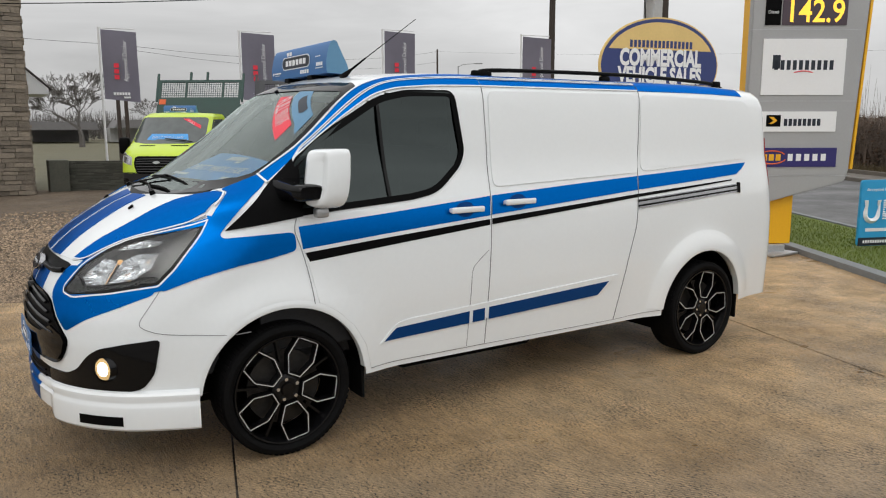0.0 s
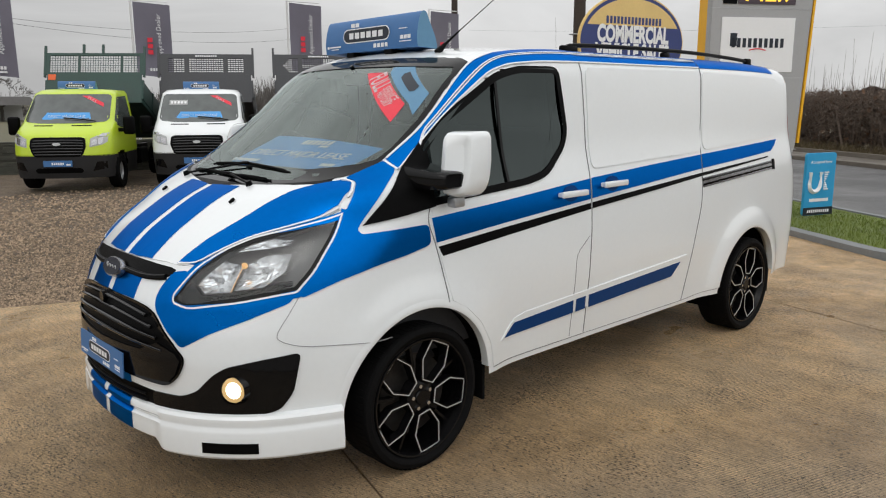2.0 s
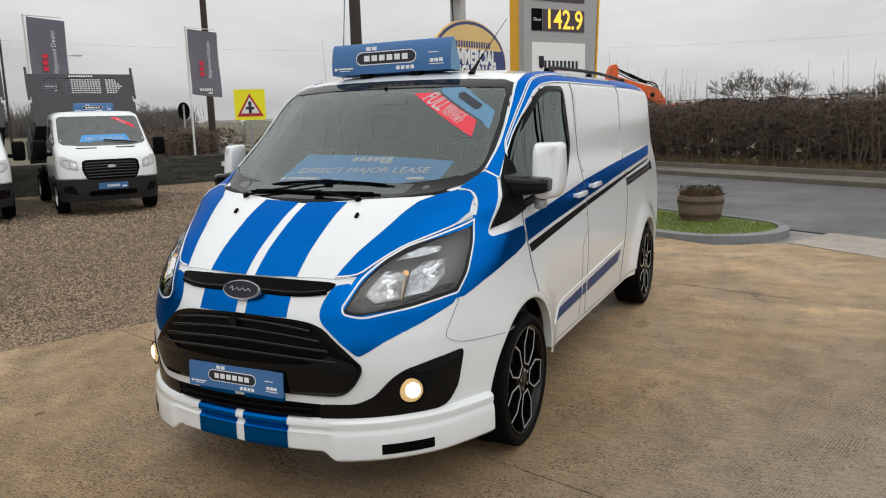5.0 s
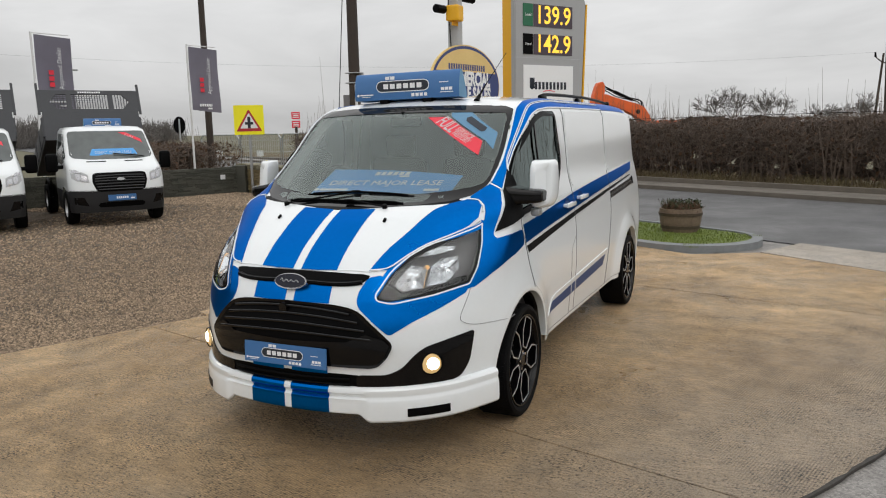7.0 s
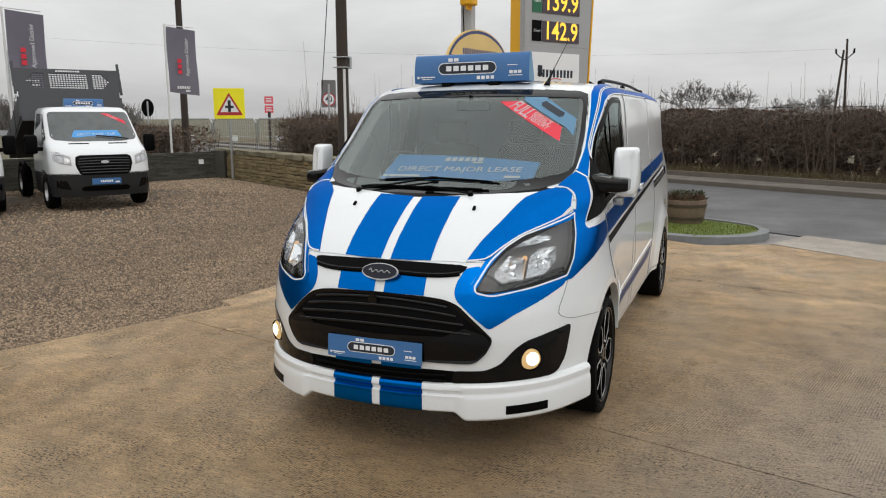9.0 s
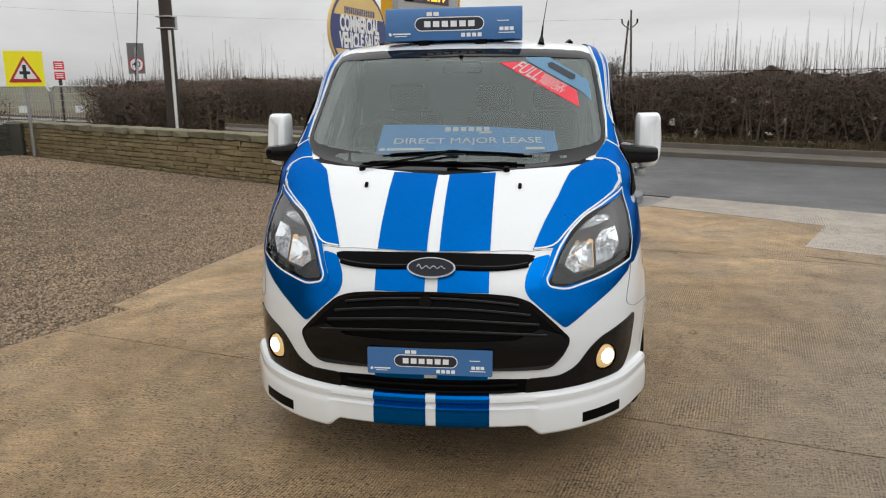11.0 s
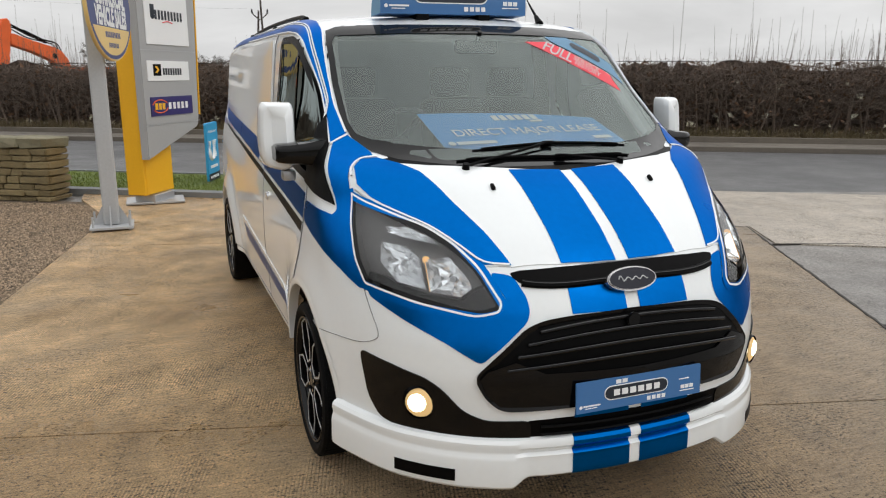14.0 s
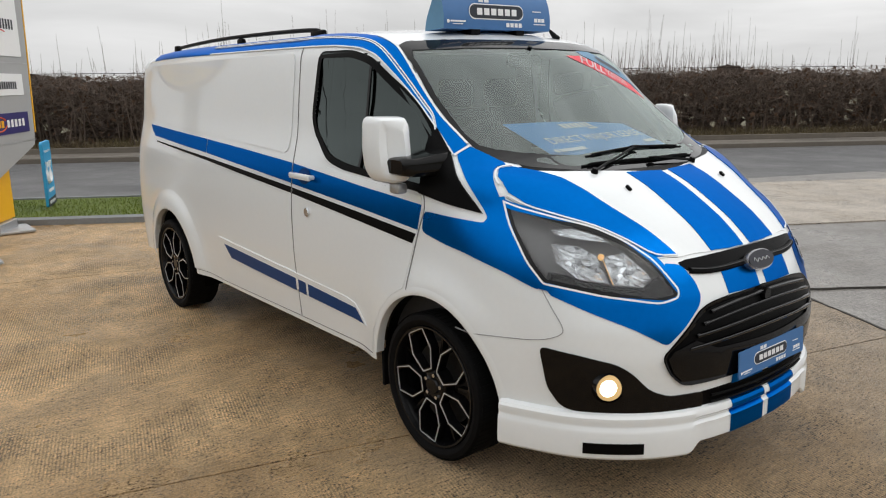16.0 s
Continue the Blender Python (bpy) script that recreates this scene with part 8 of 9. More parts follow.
def tipper(label_, paint_, bed, mesh_style, tilt, tint_label):
    t = thing("tipper_truck", label_, "truck", "tipper trucks on the gravel")
    shell_part("cab", np.linspace(0.72, 1.95, 44), True, paint_, t, tint_label)
    shell_part("bumper", np.linspace(0.28, 0.735, 12), False, BUMPERGREY, t, "dark grey plastic bumper")
    patch_t("windscreen", rounded(both([(0.45, 1.345), (0.76, 1.375), (0.815, 1.43), (0.77, 1.87), (0.74, 1.92), (0.68, 1.93)]), 0.03, 3), DARKGLASS, t, lift=0.004, label="dark windscreen")
    g = patch_t("grille", rounded(both([(0.44, 1.085), (0.515, 1.055), (0.53, 0.90), (0.47, 0.74), (0.41, 0.705)]), 0.03, 3), SATIN, t, lift=0.006, label="black slatted grille")
    for z, w2 in ((1.045, 0.47), (0.985, 0.485), (0.925, 0.485), (0.865, 0.475), (0.805, 0.455), (0.75, 0.43)):
        bm = bmesh.new()
        tube(bm, [Vector(q) + Vector((0.014, 0, 0)) for q in on_skin([(0.93, w2 * (k / 5 - 1), z) for k in range(11)], truck_skin)], 0.012, 5)
        part("slat", bm, SLATEDGE, g)
    bm = bmesh.new()
    prism(bm, ellipse(0.075, 0.030, 24), 0.02, facing((0.972, 0, 0.955), (0, 1, 0), (-0.15, 0, 1)))
    part("badge", bm, GALV, g)
    for s_ in (1, -1):
        q = [(0.585 * s_, 0.885), (0.80 * s_, 0.93), (0.875 * s_, 0.985), (0.885 * s_, 1.16), (0.80 * s_, 1.155), (0.60 * s_, 1.055)]
        lamp = patch_t("headlamp", q if s_ > 0 else q[::-1], POLEGREY, t, lift=0.006, rim=0.008, label="clear headlamp")
        for q in ([(0.61 * s_, 0.91), (0.71 * s_, 0.93), (0.71 * s_, 1.05), (0.62 * s_, 1.02)], [(0.725 * s_, 0.935), (0.80 * s_, 0.955), (0.815 * s_, 1.085), (0.725 * s_, 1.06)], [(0.70 * s_, 1.085), (0.86 * s_, 1.10), (0.865 * s_, 1.145), (0.80 * s_, 1.14)]):
            patch_t("lamp_bowl", q if s_ > 0 else q[::-1], RAIL, lamp, lift=0.012, rim=0.005, step=0.03)
        q = [(0.62 * s_, 0.42), (0.86 * s_, 0.46), (0.86 * s_, 0.60), (0.70 * s_, 0.60)]
        patch_t("fog_recess", q if s_ > 0 else q[::-1], BLACK, t, lift=0.004)
        # bonnet vents
        q = [(0.18 * s_, 1.295), (0.55 * s_, 1.295), (0.55 * s_, 1.312), (0.18 * s_, 1.312)]
        patch_t("bonnet_vent", q if s_ > 0 else q[::-1], SATIN, t, lift=0.004)
        bm = fill([(0.10, 1.40), (-0.38, 1.88), (-1.0, 1.90), (-1.02, 1.30), (-0.2, 1.24), (0.05, 1.30)], 0.15)
        base = np.array([(v.co.x, 0.3, v.co.y) for v in bm.verts])
        settle(bm, base, (0.0, 1.0, 0.0), 0.004, 0.004, truck_skin, s_)
        part("door_window", bm, DARKGLASS, t, "dark door window", True)
        bm = bmesh.new()
        box(bm, (-0.02, 1.135 * s_, 1.29), (0.14, 0.235, 0.38), 0.055, segs=3)
        box(bm, (0.0, 0.99 * s_, 1.20), (0.08, 0.16, 0.08), 0.02)
        part("door_mirror", bm, SATIN, t, "black door mirror", True)
        for x, y in ((0.0, 0.84), (-3.2, 0.86)):
            bm = bmesh.new()
            lathe(bm, [(0.20, -0.10), (0.33, -0.11), (0.35, -0.08), (0.352, 0.08), (0.335, 0.11), (0.215, 0.105), (0.20, 0.06)], 32, Matrix.Translation((x, y * s_, 0.352)))
            w_ = part("wheel", bm, RUBBER, t, "black tyre", True)
            bm = bmesh.new()
            lathe(bm, [(0.001, 0.05), (0.07, 0.06), (0.09, 0.03), (0.20, 0.02), (0.215, 0.10), (0.22, 0.09)], 28, Matrix.Translation((x, y * s_, 0.352)) @ (Matrix.Identity(4) if s_ > 0 else Matrix.Rotation(math.pi, 4, "Z")))
            part("rim", bm, GALV, w_, "silver steel rim", True)
    patch_t("lower_grille", rounded(both([(0.40, 0.485), (0.46, 0.44), (0.42, 0.385)]), 0.02, 3), SATIN, t, lift=0.004, label="black lower bumper grille")
    pm_ = facing((0.985, 0, 0.575), (0, 1, 0))
    bm = bmesh.new()
    prism(bm, [(-0.27, -0.06), (0.27, -0.06), (0.27, 0.06), (-0.27, 0.06)], 0.012, pm_)
    pl = part("show_plate", bm, SIGNBLUE, t, "blue dealer show plate")
    bars("plate_lettering", word(-0.12, 0.0, 0.24, 0.045, 6), pm_, SIGNWHITE, pl)
    bars("small_bar", [(0.2, -0.02, 0.08, 0.03)], pm_, SIGNWHITE, pl)
    # stickers and card seen in the screen
    patch_t("red_band", [(0.22, 1.895), (0.36, 1.895), (0.66, 1.745), (0.67, 1.67)], SIGNRED, t, lift=0.007, label="red sales sticker")
    cardp = patch_t("dash_card", [(-0.46, 1.42), (0.50, 1.42), (0.44, 1.555), (-0.38, 1.555)], CARDBLUE, t, lift=0.007, label="blue printed card behind the screen")
    skin_text("card_text", "DIRECT MAJOR LEASE", 0.075, (0.02, 1.475), (1, 0), (0, 1), SIGNWHITE, cardp, lift=0.010, width=0.72, f=truck_skin)
    if mesh_style == "holes":
        pc = patch_t("price_card", [(-0.62, 1.70), (-0.24, 1.70), (-0.24, 1.80), (-0.62, 1.80)], PANELGREY, t, lift=0.007, label="pale price card in the screen")
        for k in range(5):
            patch_t("price_bar", [(-0.59 + 0.07 * k, 1.725), (-0.545 + 0.07 * k, 1.725), (-0.545 + 0.07 * k, 1.775), (-0.59 + 0.07 * k, 1.775)], SIGNWHITE, pc, lift=0.009)
    skin_text("sticker_text", "FULL", 0.085, (0.435, 1.808), (0.88, -0.42), (0.36, 0.70), SIGNWHITE, t, lift=0.010, width=0.20, f=truck_skin)
    bm = bmesh.new()
    tube(bm, [Vector(q) + Vector((0.03, 0, 0.02)) for q in on_skin([(0.4, 0.62 - 0.09 * k, 1.395 + 0.012 * k) for k in range(8)], truck_skin)], 0.012, 5)
    part("wiper", bm, SATIN, t)
    box_sign(t, facing((-0.50, 0, 2.025), (0, 1, 0), (-0.05, 0, 1)), 0.76, 0.18, 0.16, "blue dealer roof sign")
    # chassis
    bm = bmesh.new()
    for y in (0.42, -0.42):
        box(bm, (-2.4, y, 0.66), (3.3, 0.10, 0.16), 0.01)
    box(bm, (-1.9, 0.75, 0.55), (0.7, 0.35, 0.35), 0.03)
    part("chassis", bm, SATIN, t, "black chassis rails")
    for s_ in (1, -1):
        bm = bmesh.new()
        tube(bm, [(-3.2 + 0.46 * math.cos(a), 0.88 * s_, 0.36 + 0.46 * math.sin(a)) for a in np.linspace(0.1, math.pi - 0.1, 14)], 0.05, 4)
        part("mudguard", bm, SATIN, t)
    # tipping body, hinged at the tail and raised
    hinge = Matrix.Translation((-4.1, 0, 0.85)) @ Matrix.Rotation(radians(-tilt), 4, "Y") @ Matrix.Translation((4.1, 0, -0.85))
    bm = bmesh.new()
    box(bm, (-2.75, 0, 0.90), (2.7, 2.08, 0.10), 0.01, hinge)
    body = part("tipper_bed", bm, bed, t, "painted steel tipping body")
    for s_ in (1, -1):
        bm = bmesh.new()
        box(bm, (-2.75, 1.03 * s_, 1.17), (2.7, 0.04, 0.44), 0.008, hinge)
        for x in (-1.45, -2.3, -3.2, -4.05):
            box(bm, (x, 1.055 * s_, 1.17), (0.08, 0.03, 0.46), 0.006, hinge)
        part("dropside", bm, bed, body, "steel dropside")
    W = 1.07
    bm = bmesh.new()
    box(bm, (-1.42, 0, 1.20), (0.05, 2.06, 0.70), 0.006, hinge)
    head = part("headboard", bm, bed, body, "steel headboard with mesh windows")
    bm = bmesh.new()
    wins = [(-0.98, -0.37), (-0.32, 0.56), (0.61, 0.98)] if mesh_style == "open" else [(-0.86, -0.50), (-0.39, 0.39), (0.50, 0.86)]
    lo_, hi_ = (1.58, 1.98) if mesh_style == "open" else (1.60, 1.95)
    top_ = 2.04 if mesh_style == "open" else 2.05
    edges_ = sorted({-W, W, *[q for w_ in wins for q in w_]})
    for y0, y1 in zip(edges_, edges_[1:]):
        if (y0, y1) in wins:
            for za, zb in ((1.54, lo_), (hi_, top_)):
                box(bm, (-1.42, (y0 + y1) / 2, (za + zb) / 2), (0.045, y1 - y0, zb - za), 0, hinge)
        else:
            box(bm, (-1.42, (y0 + y1) / 2, (1.54 + top_) / 2), (0.045, y1 - y0, top_ - 1.54), 0, hinge)
    part("mesh_frame", bm, bed, head)
    bm = bmesh.new()
    for y0, y1 in wins:
        n_ = max(3, int((y1 - y0) / 0.055))
        for k in range(1, n_):
            y = y0 + (y1 - y0) * k / n_
            box(bm, (-1.42, y, (lo_ + hi_) / 2), (0.008, 0.010 if mesh_style == "open" else 0.016, hi_ - lo_), 0, hinge)
        for k in range(1, 7):
            z = lo_ + (hi_ - lo_) * k / 7
            box(bm, (-1.42, (y0 + y1) / 2, z), (0.008, y1 - y0, 0.008 if mesh_style == "open" else 0.018), 0, hinge)
    part("mesh", bm, bed, head, "steel mesh")
    if mesh_style == "tapered":                             # cut corners of the outer windows
        for y_in, y_out in ((wins[0][1], wins[0][0]), (wins[2][0], wins[2][1])):
            for za, zb in ((hi_, 0.0), (lo_, 0.0)):
                zb = (hi_ + lo_) / 2
                bm = bmesh.new()
                tri_ = [(y_out, za), (y_out, zb), (y_out + 0.45 * (y_in - y_out), za)]
                fr_, bk_ = [[bm.verts.new(hinge @ Vector((x, y, z))) for y, z in tri_] for x in (-1.40, -1.44)]
                bm.faces.new(fr_), bm.faces.new(bk_[::-1])
                for i in range(3):
                    bm.faces.new((fr_[i - 1], fr_[i], bk_[i], bk_[i - 1]))
                bmesh.ops.recalc_face_normals(bm, faces=bm.faces)
                part("corner_plate", bm, bed, head)
    for y in (-W - 0.01, W + 0.01) + ((-0.25, 0.17) if mesh_style == "open" else ()):
        bm = bmesh.new()
        box(bm, (-1.42, y, 1.84 if abs(y) > 1 else 2.14), (0.06, 0.05, 0.74 if abs(y) > 1 else 0.22), 0.006, hinge)
        part("corner_post", bm, bed, head)
    bm = bmesh.new()
    rod(bm, (-2.4, 0, 0.7), hinge @ Vector((-1.9, 0, 0.86)), 0.07, 0.05)
    part("tipping_ram", bm, GALV, t)
    if mesh_style == "open":
        bm = bmesh.new()
        box(bm, (-1.39, -0.92, 1.46), (0.01, 0.16, 0.13), 0.0, hinge)
        part("warning_label", bm, ORANGE, head, "orange warning label")
    else:
        bars("maker_lettering", word(-0.25, 0, 0.5, 0.035, 10, 0.7), hinge @ facing((-1.395, 0, 2.0), (0, 1, 0)), SIGNWHITE, head)
    return t


HEADING = math.degrees(math.atan2(U.y, U.x))
white = tipper("white tipper truck with a grey raised body on gravel", WHITE, TIPGREY, "tapered", 19.5, "white painted cab")
white.matrix_world = pose(-7.49, -10.83, 0, 0, 0, HEADING)
second = tipper("white tipper truck with a dark grey raised body on gravel", WHITE, TIPGREY, "holes", 19.5, "white painted cab")
second.matrix_world = pose(-5.26, -12.25, 0, 0, 0, HEADING)
lime = tipper("lime green tipper truck with a dark green raised body", LIME, TIPGREEN, "open", 19.5, "lime green painted cab")
lime.matrix_world = pose(-2.95, -13.35, 0, 0, 0, HEADING - 4)


# ---- walls of the yard ----
def stone_wall(name, label_, s0, s1, n0, thick, top, course, seed, material, cap):
    """A dry stone wall along the road: each face stone and coping stone a piece of its own."""
    rng = random.Random(seed)
    w = thing(name, label_, "wall", kind="structure")
    bm = bmesh.new()
    c = pos((s0 + s1) / 2, n0 + thick / 2, top / 2)
    box(bm, (0, 0, 0), (s1 - s0 - 0.1, thick - 0.10, top), 0, Matrix.Translation(c) @ Matrix.Rotation(math.atan2(U.y, U.x), 4, "Z"))
    part("core", bm, MORTAR, w)
    shapes = []
    for k in range(14):
        bm = bmesh.new()
        box(bm, (0, 0, 0), (1, 1, 1), 0)
        for v in bm.verts:
            v.co += Vector([rng.uniform(-0.10, 0.10) for _ in range(3)])
        bmesh.ops.bevel(bm, geom=bm.edges[:], offset=0.10, segments=1, affect="EDGES")
        me = bpy.data.meshes.new("stone")
        bm.to_mesh(me)
        bm.free()
        shapes.append(me)
    turn = Matrix.Rotation(math.atan2(U.y, U.x), 4, "Z")

    def lay(kind, s, n, z, ls, dn, hz, mat_):
        me = shapes[rng.randrange(14)]
        if not me.materials or me.materials[0] != mat_:
            if me.materials:
                me = me.copy()
                me.materials.clear()
            me.materials.append(mat_)
        ob = new(kind, me)
        ob.parent = w
        ob.matrix_basis = Matrix.Translation(pos(s, n, z)) @ turn @ Matrix.Diagonal((ls, dn, hz, 1))

    z = -0.02
    rows_ = 0
    while z < top - 0.02:
        h = rng.uniform(course * 0.75, course * 1.25)
        s = s1
        while s > s0:
            ln_ = rng.uniform(0.17, 0.44)
            lay("stone", s - ln_ / 2, n0 + 0.07 + rng.uniform(-0.012, 0.012), z + h / 2, ln_ - 0.012, 0.17, h - 0.010, material)
            s -= ln_
        lay("stone", s1 - 0.06, n0 + thick / 2, z + h / 2, 0.16, thick, h - 0.01, material)
        z += h
        rows_ += 1
    s = s1 + 0.05
    while s > s0:
        ln_ = rng.uniform(0.35, 0.75)
        lay("coping_stone", s - ln_ / 2, n0 + thick / 2, z + cap / 2, ln_ - 0.015, thick + 0.08, cap, COPING)
        s -= ln_
    return w


stone_wall("wall_stone", "weathered yellow sandstone wall with coping stones", -19.5, -6.95, 5.65, 0.42, 0.74, 0.090, 4, SANDSTONE, 0.15)

# dark slate wall behind the trucks: thin courses, joined
WA, WB = Vector((-14.85, -13.30, 0)), Vector((-0.9, -18.62, 0))
wd = (WB - WA).normalized()
wn = Vector((-wd.y, wd.x, 0))
wall_slate = thing("wall_slate", "low dark wall of thin stacked slates", "wall", kind="structure")
bm = bmesh.new()
box(bm, (0, 0, 0), ((WB - WA).length, 0.30, 0.74), 0, Matrix.Translation((WA + WB) / 2 - wn * 0.17 + Vector((0, 0, 0.37))) @ Matrix.Rotation(math.atan2(wd.y, wd.x), 4, "Z"))
part("core", bm, SLATE, wall_slate)
rng2 = random.Random(9)
sv, sf = [], []
z = -0.02
while z < 0.76:
    h = rng2.uniform(0.028, 0.055)
    d = 0.0
    while d < (WB - WA).length:
        ln_ = rng2.uniform(0.15, 0.5)
        p0 = WA + wd * d
        p1 = WA + wd * min(d + ln_ - 0.006, (WB - WA).length)
        o = rng2.uniform(-0.015, 0.02)
        k = len(sv)
        for p in (p0, p1):
            for q in (-0.12, o):
                for zz in (z, z + h - 0.006):
                    sv.append((p.x + wn.x * q, p.y + wn.y * q, zz))
        sf += [tuple(k + i for i in f) for f in ((2, 6, 7, 3), (3, 7, 5, 1), (0, 4, 6, 2), (0, 2, 3, 1), (4, 5, 7, 6))]
        d += ln_
    z += h
slates = raw("slates", sv, sf, SLATE, wall_slate, "stacked slate courses")
slates["kind"] = "stuff"
for d in (0.0, 0.985):
    bm = bmesh.new()
    p = WA.lerp(WB, d)
    box(bm, (p.x, p.y, 0.40), (0.5, 0.5, 0.86), 0.02)
    part("pier", bm, SLATE, wall_slate, "slate pier")
bm = bmesh.new()
box(bm, (0, 0, 0), (0.16, 0.02, 0.14), 0.004, Matrix.Translation(WA + wd * 0.75 + wn * 0.03 + Vector((0, 0, 0.5))) @ Matrix.Rotation(math.atan2(wd.y, wd.x), 4, "Z"))
tagged(part("wall_light", bm, SIGNWHITE), "small pale square light on the slate wall", "light")

# ---- stone house at the yard's edge ----
house = thing("stone_house", "stone-built house with a white gable board", "house")
HC = Vector((-0.42, -17.5, 0))
hd_ = Vector((1, -0.02, 0)).normalized()
hn = Vector((0.02, 1, 0)).normalized()
bm = bmesh.new()
mh = Matrix.Translation(HC + hd_ * 4 - hn * 3.1) @ Matrix.Rotation(math.atan2(hd_.y, hd_.x), 4, "Z")
box(bm, (0, 0, 2.6), (7.9, 6.0, 5.2), 0, mh)
part("wall", bm, MORTAR, house)
hv, hf = [], []
rng3 = random.Random(12)
for face in range(2):
    org, ax, out_, length = ((HC, hd_, hn, 4.0) if face == 0 else (HC, -hn, -hd_, 6.0))
    z = 0.0
    while z < 5.1:
        h = rng3.uniform(0.07, 0.17)
        d = 0.0
        while d < length:
            ln_ = rng3.uniform(0.15, 0.5)
            o = rng3.uniform(0.02, 0.06)
            k = len(hv)
            for dd in (d, min(d + ln_ - 0.012, length)):
                for q in (-0.2, o):
                    for zz in (z, z + h - 0.012):
                        p = org + ax * dd + out_ * q
                        hv.append((p.x, p.y, zz))
            hf += [tuple(k + i for i in f) for f in ((2, 6, 7, 3), (3, 7, 5, 1), (0, 4, 6, 2), (0, 2, 3, 1), (4, 5, 7, 6))]
            d += ln_
        z += h
st_ = raw("stonework", hv, hf, HOUSESTONE, house, "rough grey-brown stonework")
st_["kind"] = "stuff"
GB = HC - hn * 4.2 - hd_ * 0.15
bm = bmesh.new()
v = [bm.verts.new(q) for q in (GB + Vector((0, 0, 3.55)), GB - hd_ * 0.72 + Vector((0, 0, 2.88)), GB - hd_ * 0.72 + Vector((0, 0, 2.70)), GB + Vector((0, 0, 2.70)))]
w2 = [bm.verts.new(x.co - hn * 2.6) for x in v]
bm.faces.new(v), bm.faces.new(w2[::-1])
for i in range(4):
    bm.faces.new((v[i - 1], w2[i - 1], w2[i], v[i]))
bmesh.ops.recalc_face_normals(bm, faces=bm.faces)
part("gable_board", bm, SIGNWHITE, house, "white painted gable board")
bm = bmesh.new()
prism(bm, [(0.0, 3.56), (0.80, 2.845), (0.80, 2.885), (0.0, 3.63)], 2.66, facing(GB + hn * 0.03, -hd_))
part("porch_roof", bm, ROOFING, house, "dark tiled porch roof")

# ---- dealer flags behind the slate wall ----
def flag(p, height, label_, phase):
    f = thing("dealer_flag", label_, "flag", "dealer flags")
    bm = bmesh.new()
    rod(bm, (p.x, p.y, 0), (p.x, p.y, height), 0.035, 0.028, 10)
    part("pole", bm, POLEWHITE, f, "white pole", True)
    bm = bmesh.new()
    rod(bm, (p.x, p.y, height - 0.02), tuple(Vector((p.x, p.y, height - 0.04)) - wd * 0.94), 0.012, 0.012, 6)
    part("cross_arm", bm, POLEWHITE, f)
    W, H = 0.93, 1.90
    nx, nz = 10, 16
    place = lambda u, w_: Vector((p.x, p.y, height - 0.06)) - wd * (0.06 + W * u) + wn * (0.05 * math.sin(4 * u + phase) * (0.3 + w_) + 0.03 * math.sin(5 * w_ + phase)) - Vector((0, 0, H * w_ + 0.10 * u * (1 if w_ > 0 else 0.6)))
    pts = [place(i / nx, j / nz) for j in range(nz + 1) for i in range(nx + 1)]
    fs = [(j * (nx + 1) + i, (j + 1) * (nx + 1) + i, (j + 1) * (nx + 1) + i + 1, j * (nx + 1) + i + 1) for j in range(nz) for i in range(nx)]
    back = [q - wn * 0.004 for q in pts]
    cloth = raw("cloth", pts + back, fs + [tuple(i + len(pts) for i in q[::-1]) for q in fs], FLAG, f, "dark grey printed cloth", True)
    m = facing(place(0.66, 0.42) + wn * 0.05, Vector((0, 0, 1)), wd)
    lettering("flag_text", "Approved Dealer", 0.17, m, SIGNWHITE, cloth, width=1.12)
    m2 = facing(place(0.40, 0.58) + wn * 0.05, Vector((0, 0, 1)), wd)
    bars("red_lettering", word(-0.24, 0, 0.48, 0.13, 3, 0.75), m2, SIGNRED, cloth)
    m3 = facing(place(0.5, 0.90) + wn * 0.04, -wd)
    bars("name_lettering", word(-0.23, 0, 0.46, 0.08, 6, 0.75) + [(0.14, -0.10, 0.18, 0.05)], m3, SIGNWHITE, cloth)
    return f


for d, ph in ((13.58, 0.3), (9.79, 1.4), (5.62, 2.2), (1.26, 3.3)):
    base = WA + wd * d - wn * 0.75
    flag(base, 4.60 if 5 < d < 6 else (4.54 if d < 2 else 4.46), "dark grey dealer flag on a white pole behind the wall", ph)

# ---- road signs and poles ----
rs = thing("crossroads_sign", "yellow-backed red triangle crossroads sign on a grey post", "road sign")
SEEN = Vector((-0.62, 0.78, 0)).normalized()
rp = Vector((-14.26, -12.50, 0))
rm = facing(Vector((rp.x, rp.y, 2.22)) + Vector((0.047, 0.037, 0)), SEEN)
bm = bmesh.new()
rod(bm, (rp.x, rp.y, 0), (rp.x, rp.y, 2.65), 0.04)
part("post", bm, GALV, rs)
bm = bmesh.new()
prism(bm, rounded([(-0.44, -0.44), (0.44, -0.44), (0.44, 0.44), (-0.44, 0.44)], 0.03, 3), 0.012, rm)
bd = part("backing", bm, REFLYELLOW, rs, "reflective yellow backing board")
for k, mt, lift in ((1.0, ROADRED, 0.002), (0.70, SIGNWHITE, 0.004)):
    bm = bmesh.new()
    prism(bm, rounded([(-0.38 * k, -0.30 * k - 0.02), (0.38 * k, -0.30 * k - 0.02), (0.0, 0.36 * k - 0.02)], 0.04 * k, 4), 0.002, rm @ Matrix.Translation((0, -0.02, lift)))
    part("triangle", bm, mt, bd)
bars("cross_symbol", [(0, -0.075, 0.085, 0.34), (0, -0.10, 0.24, 0.075)], rm @ Matrix.Translation((0, 0, 0.005)), SIGNDARK, bd)


